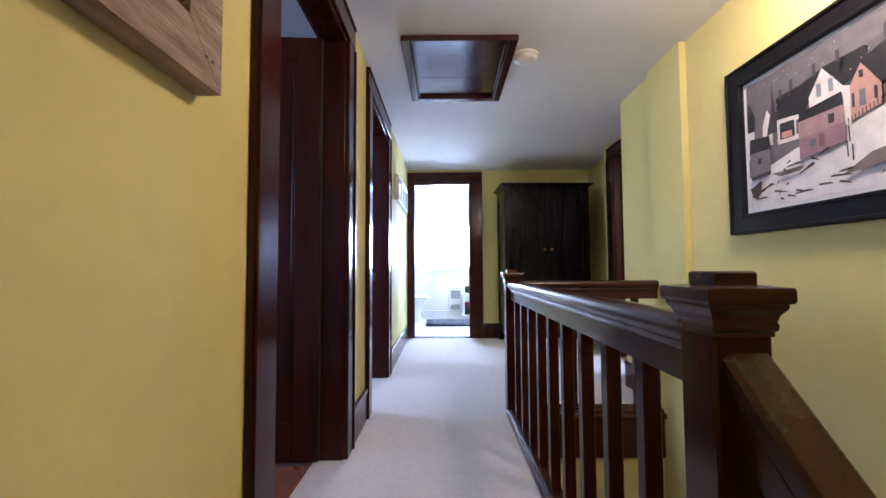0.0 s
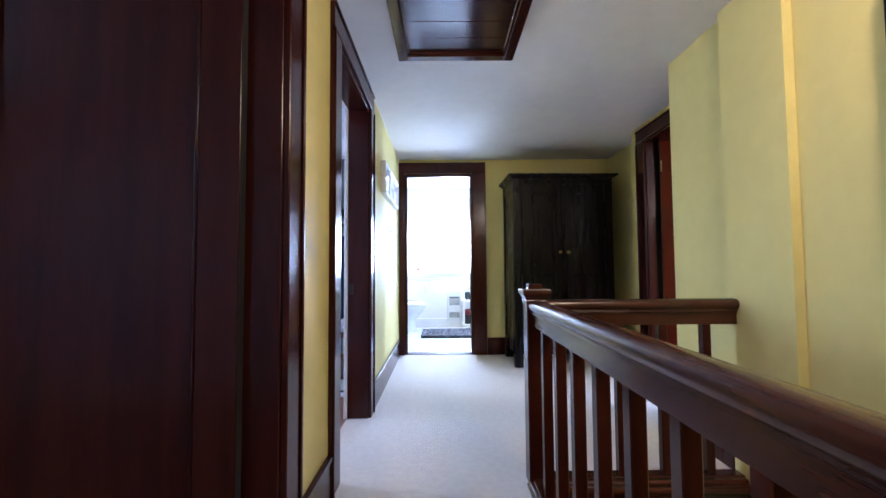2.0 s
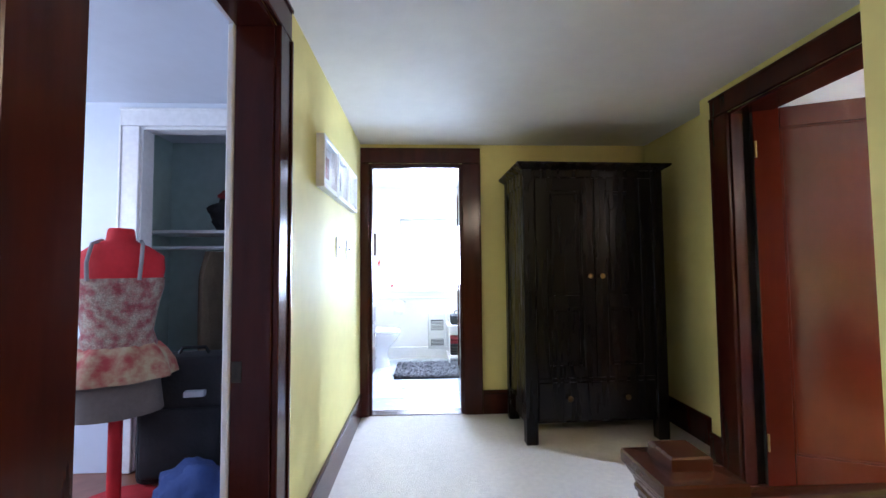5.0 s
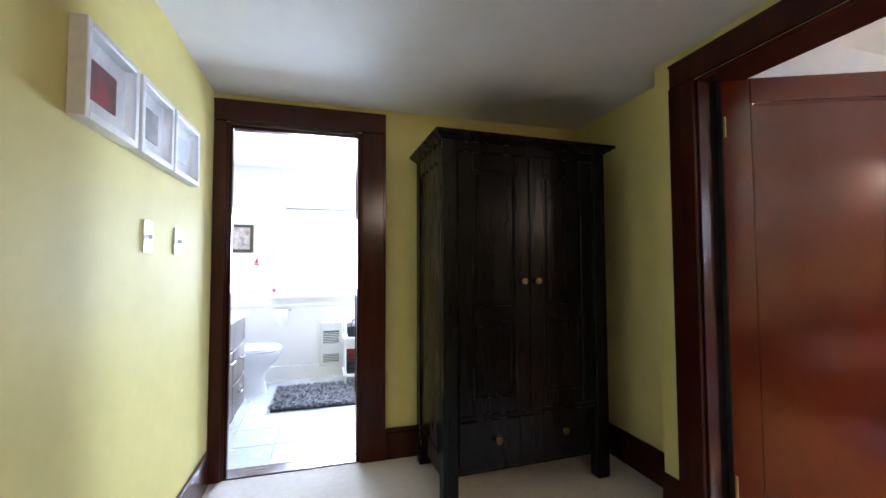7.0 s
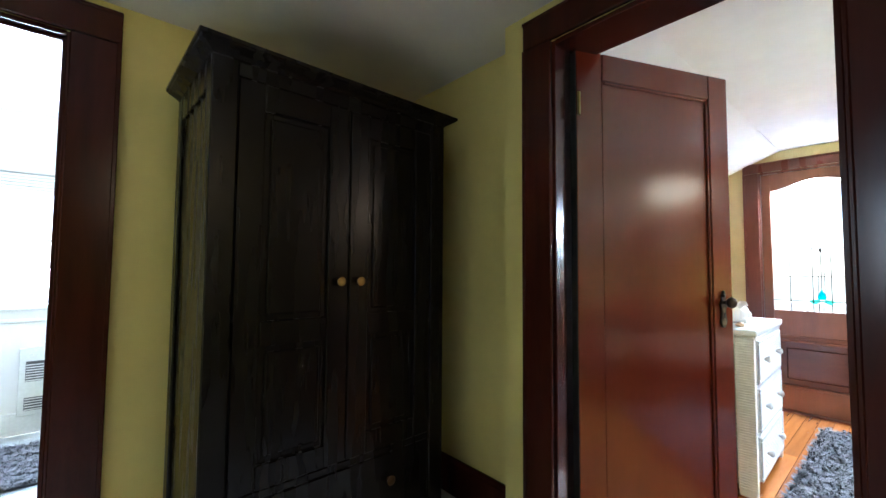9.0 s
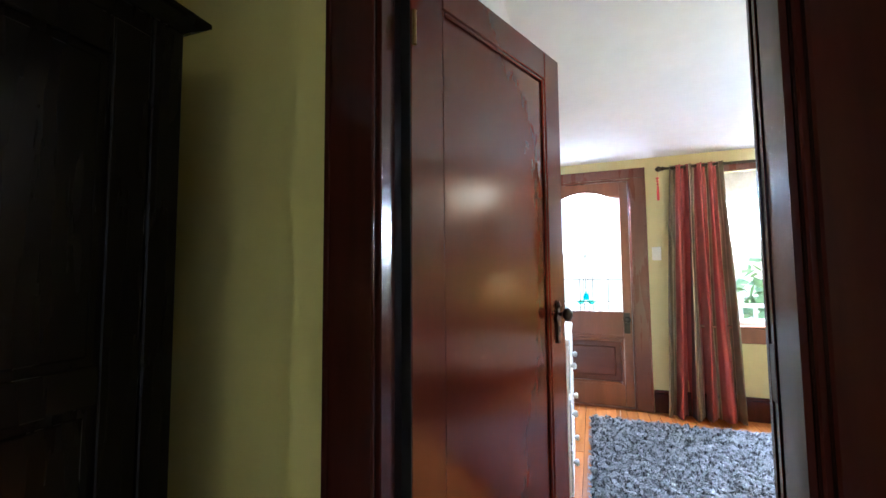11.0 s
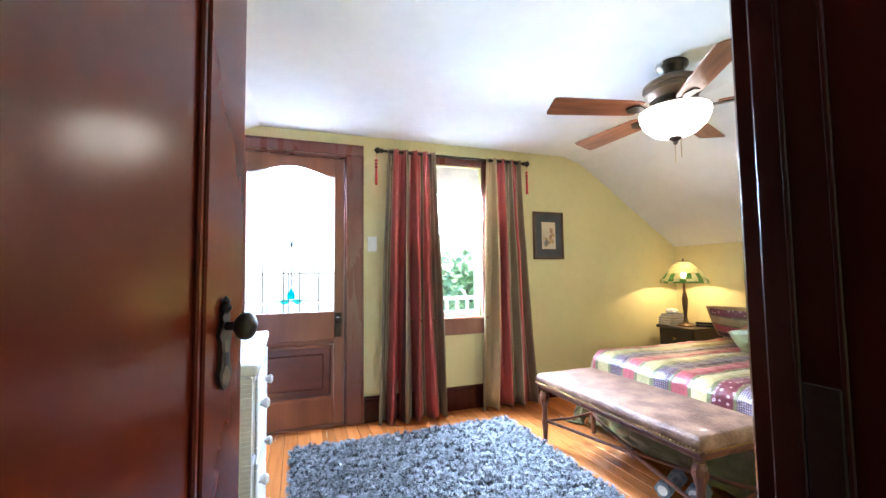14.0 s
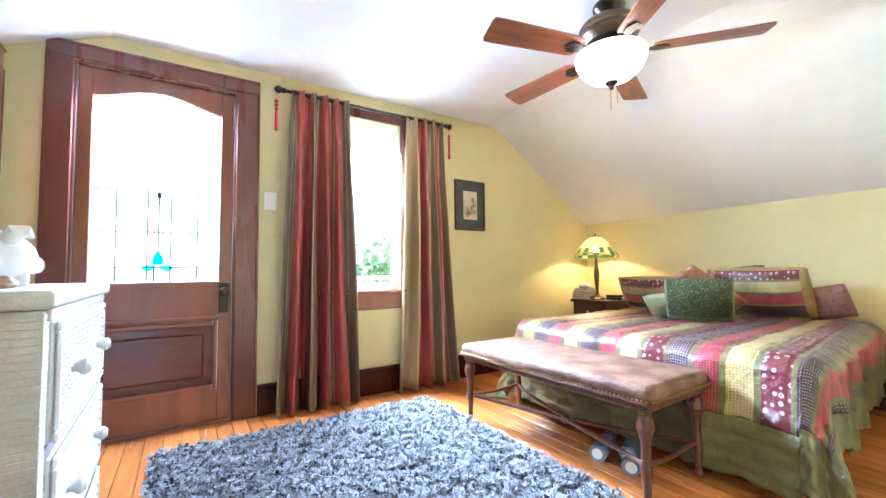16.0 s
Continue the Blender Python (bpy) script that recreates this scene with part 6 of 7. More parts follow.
def pillow(name, label, at, w_, h_, d_, mats, pick, tilt, turn=0, roll=0):
    """A stuffed cushion standing on its edge; pick(s, t) names the material of each patch."""
    p = thing(name, label, "pillow", group="pillows on the bed")
    bm = B()
    uvl = bm.loops.layers.uv.new("UVMap")
    n = 26
    for side in (1, -1):
        g = []
        for j in range(n + 1):
            t = 2 * j / n - 1
            row = []
            for i in range(n + 1):
                s = 2 * i / n - 1
                th = d_ / 2 * (max((1 - s * s) * (1 - t * t), 0)) ** 0.58
                pin = 1 - 0.07 * (s * s * t * t)
                px = w_ / 2 * s * (1 - 0.05 * (1 - t * t) * abs(s)) * pin
                pz = h_ / 2 * t * (1 - 0.05 * (1 - s * s) * abs(t)) * pin
                row.append(bm.verts.new((px, side * th + 0.006 * noise.noise(Vector((s * 3, t * 3, side + w_ * 9))) * (1 - s * s), pz)))
            g.append(row)
        for j in range(n):
            for i in range(n):
                f = bm.faces.new((g[j][i], g[j][i + 1], g[j + 1][i + 1], g[j + 1][i]))
                f.material_index = pick((i + 0.5) / n, (j + 0.5) / n)
                for lp, (a, b) in zip(f.loops, ((i, j), (i + 1, j), (i + 1, j + 1), (i, j + 1))):
                    lp[uvl].uv = (w_ * a / n, h_ * b / n)
    bmesh.ops.remove_doubles(bm, verts=bm.verts, dist=0.0005)
    ob = part("cushion", bm, mats, p)
    for p_ in ob.data.polygons:
        p_.use_smooth = True
    p.matrix_world = pose(*at, 0, 0, turn) @ pose(0, 0, 0, tilt, 0, 0) @ pose(0, 0, h_ / 2, 0, roll, 0)
    return p


SHAM = SPREAD[:5] + [patterned("old_gold_satin", (0.36, 0.235, 0.075))] + SPREAD[6:]
def sham_pick(s, t):
    """Bands across a sham inside its gathered gold flange."""
    for a, m_ in ((0.10, OLIVE), (0.30, PLUM), (0.36, GOLD_D), (0.52, PINKS), (0.59, OLIVE), (0.78, CREAM), (0.82, OLIVE), (0.95, WINE)):
        if t < a:
            return GOLD_D if s < 0.09 or s > 0.91 else m_
    return GOLD_D
SPECK = patterned("green_sequin_satin", (0.035, 0.055, 0.014), (0.36, 0.40, 0.27), 120)
for node in SPECK.node_tree.nodes:
    if node.type == "TEX_VORONOI":
        node.inputs["Randomness"].default_value = 0.75
GREENS = [SPECK, patterned("green_satin", (0.15, 0.20, 0.07))]
RUST = [patterned("rust_silk", (0.30, 0.115, 0.045))]
GREYP = [patterned("grey_purple_cotton", (0.16, 0.12, 0.15))]
SAGE = [patterned("sage_satin", (0.30, 0.32, 0.15))]
PINKP = [patterned("rose_print_cotton", (0.26, 0.11, 0.09), (0.14, 0.04, 0.04), 30, True)]
zt = 0.55
pillow("pillow", "grey-purple pillow at the head of the bed", (3.50, 0.02, zt), 0.40, 0.35, 0.09, GREYP, lambda s, t: 0, -8, 0, 6)
pillow("pillow", "small rose printed pillow at the head of the bed", (3.00, 0.10, zt), 0.24, 0.23, 0.11, PINKP, lambda s, t: 0, -20, 8, 14)
pillow("pillow_sham", "striped satin pillow sham in wine and gold", (4.00, 0.20, zt), 0.62, 0.32, 0.17, SHAM, sham_pick, -30, 4)
pillow("pillow_sham", "striped satin pillow sham in wine and gold", (3.31, 0.16, zt), 0.60, 0.37, 0.17, SHAM, sham_pick, -22, -2)
pillow("throw_pillow", "sage satin throw pillow", (3.70, 0.62, zt), 0.30, 0.22, 0.11, SAGE, lambda s, t: 0, -40, 18, 12)
pillow("throw_pillow", "rust silk throw pillow standing on its corner", (3.58, 0.46, zt - 0.05), 0.43, 0.43, 0.12, RUST, lambda s, t: 0, -34, 14, 42)
pillow("throw_pillow", "green sequinned throw pillow", (3.44, 0.78, zt), 0.38, 0.31, 0.13, GREENS, lambda s, t: 1 if t < 0.16 or s < 0.04 or s > 0.96 else 0, -26, 24)

# ---- bedroom: bench ----
bn = thing("bed_bench", "upholstered bench with brown suede seat and turned legs", "bench", (3.59, 1.87, 0), 1.0)
SUEDE = mat("brown_suede", (0.105, 0.046, 0.026), 0.62, second=(0.25, 0.140, 0.088), scale=9, bump=0.5, bscale=60, spec=0.3, fine=0.14)
LEGW = wood("dark_red_turned_wood", (0.14, 0.045, 0.02), (0.06, 0.02, 0.012), 0.3)
bm = box(B(), -0.58, -0.235, 0.385, 0.58, 0.235, 0.452, 0.03, 5)
for v_ in bm.verts:
    if v_.co.z > 0.43:
        v_.co.z += 0.014 * (1 - (v_.co.x / 0.575) ** 2) * (1 - (v_.co.y / 0.235) ** 2)
st_ = part("seat", bm, SUEDE, bn, "worn brown suede seat", True)
bm = B()
for x0, y0, x1, y1 in ((-0.572, -0.232, 0.572, -0.232), (-0.572, 0.232, 0.572, 0.232), (-0.572, -0.232, -0.572, 0.232), (0.572, -0.232, 0.572, 0.232)):
    rod(bm, (x0, y0, 0.388), (x1, y1, 0.388), 0.007, 8)
part("piping", bm, LEGW, st_, "dark brown piping")
bm = B()
for k in range(64):
    x = -0.567 + 0.018 * k
    for y in (-0.2365, 0.2365):
        bmesh.ops.create_icosphere(bm, subdivisions=1, radius=0.0055, matrix=Matrix.Translation((x, y, 0.398)))
for k in range(25):
    y = -0.216 + 0.018 * k
    for x in (-0.5815, 0.5815):
        bmesh.ops.create_icosphere(bm, subdivisions=1, radius=0.0055, matrix=Matrix.Translation((x, y, 0.398)))
part("nail_trim", bm, BRASS, st_, "row of small tarnished nail heads")["kind"] = "stuff"
part("frame", box(B(), -0.565, -0.22, 0.355, 0.565, 0.22, 0.384, 0.004), LEGW, bn)
for sx in (-1, 1):
    for sy in (-1, 1):
        lg = part("leg", lathe(B(), [(0.016, 0.018), (0.014, 0.03), (0.017, 0.10), (0.021, 0.14), (0.021, 0.155), (0.017, 0.165), (0.017, 0.24), (0.023, 0.262), (0.029, 0.285), (0.030, 0.305), (0.025, 0.33), (0.018, 0.343), (0.022, 0.352), (0.022, 0.356)], 16, (sx * 0.535, sy * 0.195, 0)), LEGW, bn, smooth=True)
        part("foot", tube(B(), [(sx * 0.535, sy * 0.195, 0.03), (sx * 0.54, sy * 0.20, 0.012), (sx * 0.557, sy * 0.195, 0.007)], [0.013, 0.011, 0.006], 8), LEGW, lg, smooth=True)
        for z in (0.338, 0.346):
            part("collar_ring", lathe(B(), [(0.019, z - 0.003), (0.0245, z), (0.019, z + 0.003)], 14, (sx * 0.535, sy * 0.195, 0)), BRASS, lg, "tarnished brass collar ring", True)
        part("carved_leaf", lathe(B(), [(0.024, 0.262), (0.033, 0.29), (0.031, 0.315), (0.022, 0.33)], 7, (sx * 0.535, sy * 0.195, 0)), LEGW, lg)
for sy in (-1, 1):
    part("stretcher", tube(B(), [(sx_ * 0.535, sy * (0.195 - 0.185 * (1 - abs(sx_)) ** 0.8), 0.15 - 0.02 * (1 - sx_ * sx_)) for sx_ in [k / 8 - 1 for k in range(17)]], 0.010, 10), LEGW, bn, smooth=True)
for sx in (-1, 1):
    part("end_stretcher", tube(B(), [(sx * 0.535, -0.195, 0.15), (sx * 0.535, 0.0, 0.14), (sx * 0.535, 0.195, 0.15)], 0.009, 10), LEGW, bn, smooth=True)
part("boss", lathe(B(), [(0.012, 0.105), (0.02, 0.115), (0.02, 0.145), (0.01, 0.15)], 14), LEGW, bn, smooth=True)
DUMB = mat("blue_grey_vinyl", (0.20, 0.24, 0.29), 0.3, var=0.2, scale=10)
for x, y, tn in ((3.42, 1.80, 20), (3.27, 1.80, 28), (3.34, 1.70, 24)):
    db = thing("dumbbell", "small blue-grey hand weight with pale hexagonal ends", "dumbbell", (x, y, 0.036), tn, group="hand weights under the bench")
    part("grip", rod(B(), (0, -0.06, 0), (0, 0.06, 0), 0.014, 12), DUMB, db)
    for s in (-1, 1):
        hd = part("head", rod(B(), (0, s * 0.055, 0), (0, s * 0.105, 0), 0.041, 6), DUMB, db)
        part("end_disc", rod(B(), (0, s * 0.1052, 0), (0, s * 0.107, 0), 0.024, 14), CERAMIC, hd, "pale round end disc")

# ---- bedroom: night stands and lamps ----
def nightstand(x, y):
    n_ = thing("nightstand", "dark brown wooden nightstand beside the bed", "nightstand", (x, y, 0))
    NW = wood("dark_walnut", (0.045, 0.022, 0.013), (0.025, 0.012, 0.008), 0.35)
    part("top", box(B(), -0.20, -0.20, 0.575, 0.20, 0.20, 0.60, 0.006, 2), NW, n_)
    part("body", box(B(), -0.18, -0.18, 0.12, 0.18, 0.18, 0.5745, 0.003), NW, n_)
    for z0, z1 in ((0.42, 0.56), (0.27, 0.405), (0.13, 0.255)):
        dr = part("drawer", box(B(), -0.165, 0.1802, z0, 0.165, 0.192, z1, 0.003), NW, n_)
        part("knob", lathe(B(), [(0.008, 0), (0.014, 0.012), (0.010, 0.02), (0.002, 0.021)], 12), BRASS, dr, "small brass knob").matrix_basis = pose(0, 0.192, (z0 + z1) / 2, -90, 0, 0)
    for sx in (-1, 1):
        for sy in (-1, 1):
            part("leg", box(B(), sx * 0.16 - 0.015, sy * 0.16 - 0.015, 0, sx * 0.16 + 0.015, sy * 0.16 + 0.015, 0.1195, 0.002), NW, n_)


def tiffany(x, y, z):
    l_ = thing("table_lamp", "lit leaded glass lamp with green shade and bronze base", "table lamp", (x, y, z))
    part("base", lathe(B(), [(0.075, 0), (0.075, 0.008), (0.06, 0.018), (0.03, 0.03), (0.016, 0.05), (0.014, 0.10), (0.024, 0.19), (0.027, 0.24), (0.018, 0.29), (0.012, 0.33), (0.012, 0.36), (0.006, 0.40), (0.006, 0.60)], 18), mat("brown_bronze", (0.12, 0.07, 0.035), 0.4, 0.7), l_, smooth=True)
    part("finial", lathe(B(), [(0.004, 0.60), (0.012, 0.605), (0.010, 0.615), (0.003, 0.63)], 12), IRON, l_)
    glassy = []
    for n_, c in (("pale_green_glass", (0.80, 0.80, 0.52)), ("deep_green_glass", (0.07, 0.24, 0.05)), ("cream_glass", (0.85, 0.78, 0.48))):
        m = mat(n_, c, 0.3, var=0.25, scale=24)
        shader(m).inputs["Transmission Weight"].default_value = 0.65
        shader(m).inputs["IOR"].default_value = 1.1
        shader(m).inputs["Roughness"].default_value = 0.6
        glassy.append(m)
    n = 24
    prof = [(0.04, 0.597), (0.075, 0.578), (0.115, 0.54), (0.155, 0.49), (0.19, 0.44), (0.20, 0.415), (0.20, 0.398)]
    sh_ = part("shade", lathe(B(), [(0.03, 0.596), (0.045, 0.598), (0.045, 0.603), (0.02, 0.607)], 18), IRON, l_)
    rng = random.Random(5)
    for k in range(n):
        for j in range(len(prof) - 1):
            bm = B()
            a0, a1 = 2 * math.pi * (k + 0.03) / n, 2 * math.pi * (k + 0.97) / n
            (r0, z0), (r1, z1) = prof[j], prof[j + 1]
            quad = [(r0 * math.cos(a0), r0 * math.sin(a0), z0 - 0.001), (r0 * math.cos(a1), r0 * math.sin(a1), z0 - 0.001), (r1 * math.cos(a1), r1 * math.sin(a1), z1 + 0.001), (r1 * math.cos(a0), r1 * math.sin(a0), z1 + 0.001)]
            lo = [bm.verts.new((px * 0.985, py * 0.985, pz)) for px, py, pz in quad]
            hi = [bm.verts.new(q) for q in quad]
            for i in range(4):
                bm.faces.new((lo[i], lo[(i + 1) % 4], hi[(i + 1) % 4], hi[i]))
            bm.faces.new(lo[::-1])
            bm.faces.new(hi)
            m = glassy[2] if j < 2 else glassy[1] if (k * 2 + j) % 5 < 2 and j > 2 or j == 5 and k % 2 else glassy[2] if (k * 3 + j) % 4 == 0 else glassy[0]
            part("glass_piece", bm, m, sh_)
    for s in (-1, 1):
        part("pull_chain", rod(B(), (s * 0.03, 0.02, 0.40), (s * 0.03, 0.02, 0.31), 0.0015, 6), BRASS, l_)


nightstand(4.62, 0.14)
tiffany(4.62, 0.19, 0.60)
nightstand(2.26, 0.14)
tiffany(2.26, 0.16, 0.60)
for k, (w_, d_, h_, c, tn) in enumerate(((0.15, 0.21, 0.022, (0.08, 0.05, 0.05), 4), (0.14, 0.20, 0.018, (0.45, 0.42, 0.36), -3), (0.15, 0.20, 0.025, (0.20, 0.05, 0.04), 7), (0.13, 0.19, 0.02, (0.55, 0.52, 0.48), 0), (0.12, 0.18, 0.018, (0.10, 0.10, 0.14), 10))):
    z = 0.601 + (0, 0.0225, 0.041, 0.0665, 0.087)[k]
    b_ = thing("book", "stacked book on the nightstand", "book", (4.745, 0.21, z), tn, group="books on the nightstand")
    cv = part("cover", box(B(), -w_ / 2, -d_ / 2, 0, w_ / 2, d_ / 2, 0.002), mat("book_cover", c, 0.5), b_)
    part("cover", box(B(), -w_ / 2, -d_ / 2, h_ - 0.0025, w_ / 2, d_ / 2, h_ - 0.0005), mat("book_cover", c, 0.5), b_)
    part("pages", box(B(), -w_ / 2 + 0.003, -d_ / 2 + 0.003, 0.0022, w_ / 2 - 0.003, d_ / 2 - 0.003, h_ - 0.0027), mat("paper", (0.7, 0.66, 0.56), 0.9, bump=0.3, bscale=300, stretch=(1, 1, 20)), b_)
cloth_bundle("tissue_box", "pale crumpled tissue pack on the books", (4.745, 0.21, 0.707), 0.06, 0.04, 0.028, CL_W, 14)
ph = thing("telephone", "black cordless telephone on the nightstand", "telephone", (4.50, 0.10, 0.60), 30)
part("base", box(B(), -0.07, -0.05, 0.0, 0.07, 0.05, 0.022, 0.008, 2), BLACK_METAL, ph)
part("handset", box(B(), -0.075, -0.02, 0.0225, 0.075, 0.02, 0.042, 0.009, 2), BLACK_METAL, ph)

# ---- bedroom: ceiling fan ----
fan = thing("ceiling_fan", "bronze ceiling fan with five brown blades and lit bowl", "ceiling fan", (3.34, 1.755, 2.2), 0)
part("canopy", lathe(B(), [(0.075, 0.0), (0.078, -0.012), (0.07, -0.03), (0.055, -0.045), (0.05, -0.06), (0.05, -0.075)], 28), IRON, fan, smooth=True)
part("motor", lathe(B(), [(0.05, -0.0755), (0.10, -0.085), (0.135, -0.105), (0.145, -0.12), (0.145, -0.135), (0.135, -0.14), (0.135, -0.16), (0.12, -0.175), (0.112, -0.195), (0.05, -0.20)], 36), mat("antique_bronze", (0.16, 0.11, 0.07), 0.35, 0.8), fan, smooth=True)
# paler copy of the motor's bronze, with the bowl's uplight put into its colour
part("light_kit", lathe(B(), [(0.05, -0.2005), (0.09, -0.205), (0.10, -0.222), (0.135, -0.235), (0.15, -0.25), (0.06, -0.252)], 32), mat("uplit_bronze", (0.30, 0.24, 0.17), 0.3, 0.8), fan, smooth=True)
bowl = part("bowl", lathe(B(), [(0.164, -0.254), (0.168, -0.262), (0.164, -0.29), (0.146, -0.33), (0.106, -0.368), (0.06, -0.388), (0.015, -0.393)], 36), glow("lit_opal_glass", (1.0, 0.86, 0.66), 1.3), fan, "glowing opal glass bowl", True)
bowl.visible_shadow = False
part("bowl_finial", lathe(B(), [(0.03, -0.393), (0.032, -0.399), (0.018, -0.409), (0.010, -0.417), (0.012, -0.425), (0.003, -0.432)], 16), IRON, fan, smooth=True)
for x, l_ in ((0.02, 0.12), (-0.015, 0.10)):
    part("pull_chain", rod(B(), (x, -0.02, -0.385), (x, -0.02, -0.40 - l_), 0.0016, 6), BRASS, fan)
BLADE = wood("cherry_blade", (0.22, 0.075, 0.03), (0.12, 0.04, 0.018), 0.35, stretch=(1.2, 12, 12))
for k in range(5):
    a = 4 + 72 * k
    m4 = pose(0, 0, -0.246, 0, 0, a)
    bm = B()
    prism(bm, [(0.19, -0.052), (0.22, -0.062), (0.62, -0.072), (0.66, -0.070), (0.668, -0.05), (0.668, 0.05), (0.66, 0.070), (0.62, 0.072), (0.22, 0.062), (0.19, 0.052)], "z", -0.003, 0.003)
    bl_ = part("blade", bm, BLADE, fan)
    bl_.matrix_basis = m4 @ pose(0, 0, 0, 11, 0, 0)
    bm = B()
    prism(bm, [(0.10, -0.018), (0.17, -0.014), (0.20, -0.03), (0.24, -0.032), (0.265, 0.0), (0.24, 0.032), (0.20, 0.03), (0.17, 0.014), (0.10, 0.018)], "z", -0.010, -0.0035)
    part("blade_iron", bm, IRON, bl_, "dark bronze blade arm")

# ---- bedroom: wicker dresser ----
dr_ = thing("wicker_dresser", "white painted wicker chest of drawers", "dresser", (3.49, 3.985, 0), 1.5)
W2, D2_ = 0.375, 0.26
part("top", box(B(), -W2 - 0.012, -D2_ - 0.014, 0.825, W2 + 0.012, D2_ + 0.01, 0.86, 0.010, 3), WICKER, dr_, smooth=True)
part("apron_band", box(B(), -W2 + 0.021, -D2_ - 0.004, 0.803, W2 - 0.021, -D2_ + 0.004, 0.8245, 0.002), WICKER, dr_)
# body coloured dark so the weave's gaps look shaded
part("body", box(B(), -W2 + 0.02, -D2_ + 0.02, 0.04, W2 - 0.02, D2_ - 0.005, 0.822), GAP, dr_)
for sx in (-1, 1):
    for sy in (-1, 1):
        ya, yb = sorted((sy * D2_, sy * (D2_ - 0.085)))
        post = part("corner_post", box(B(), sx * (W2 - 0.02) - 0.018, ya + 0.002, 0, sx * (W2 - 0.02) + 0.018, yb - 0.002, 0.824, 0.008, 2), WICKER, dr_)
        bm = B()
        for k in range(58):
            box(bm, sx * (W2 - 0.02) - 0.0192, ya + 0.001, 0.035 + 0.0135 * k, sx * (W2 - 0.02) + 0.0192, yb - 0.001, 0.0482 + 0.0135 * k, 0.0012)
        part("wrapping", bm, WICKER, post, "flat cane wound round the post")["kind"] = "stuff"
    sp = part("side_frame", box(B(), min(sx * (W2 - 0.02), sx * W2), -D2_ + 0.086, 0.775, max(sx * (W2 - 0.02), sx * W2), D2_ - 0.086, 0.823, 0.005), WICKER, dr_)
    for k in range(56):
        z = 0.06 + 0.0128 * k
        part("wicker_strand", tube(B(), [(sx * (W2 - 0.012 + 0.004 * (1 if (q + k) % 2 else -1)), -D2_ + 0.086 + (2 * D2_ - 0.172) * q / 14, z) for q in range(15)], 0.0045, 5), WICKER, sp)
    for q in range(5):
        part("wicker_stake", rod(B(), (sx * (W2 - 0.012), -D2_ + 0.115 + (2 * D2_ - 0.23) * q / 4, 0.05), (sx * (W2 - 0.012), -D2_ + 0.115 + (2 * D2_ - 0.23) * q / 4, 0.774), 0.007, 6), WICKER, sp)
for k in range(3):
    z0 = 0.075 + 0.25 * k
    z1 = z0 + 0.225
    f = part("drawer", box(B(), -W2 + 0.062, -D2_ - 0.002, z0, W2 - 0.062, -D2_ + 0.019, z1, 0.004), WICKER, dr_)
    for a, b, c, e in ((-W2 + 0.062, W2 - 0.062, z0, z0 + 0.02), (-W2 + 0.062, W2 - 0.062, z1 - 0.02, z1)):
        part("drawer_edge", box(B(), a, -D2_ - 0.012, c, b, -D2_ - 0.0025, e, 0.004), WICKER, f)
    for a in (-W2 + 0.062, W2 - 0.082):
        part("drawer_edge", box(B(), a, -D2_ - 0.012, z0 + 0.0205, a + 0.02, -D2_ - 0.0025, z1 - 0.0205, 0.004), WICKER, f)
    for q in range(14):
        z = z0 + 0.027 + 0.0132 * q
        part("wicker_strand", tube(B(), [(-W2 + 0.083 + (2 * W2 - 0.166) * i / 26, -D2_ - 0.0045 + 0.0022 * (1 if (i + q) % 2 else -1), z) for i in range(27)], 0.0056, 5), WICKER, f)
    for x in (-0.17, 0.17):
        part("knob", tube(B(), [(x, -D2_ - 0.008 - 0.008 * i, (z0 + z1) / 2) for i in range(5)], [0.010, 0.010, 0.017, 0.018, 0.010], 12), WICKER, f, "woven white knob", True)
PINK_GLAZE = mat("pink_blush_glaze", (0.62, 0.38, 0.36), 0.15, var=0.1, scale=30)
BLUE_GLAZE = mat("pale_blue_glaze", (0.50, 0.60, 0.72), 0.15, var=0.1, scale=20)
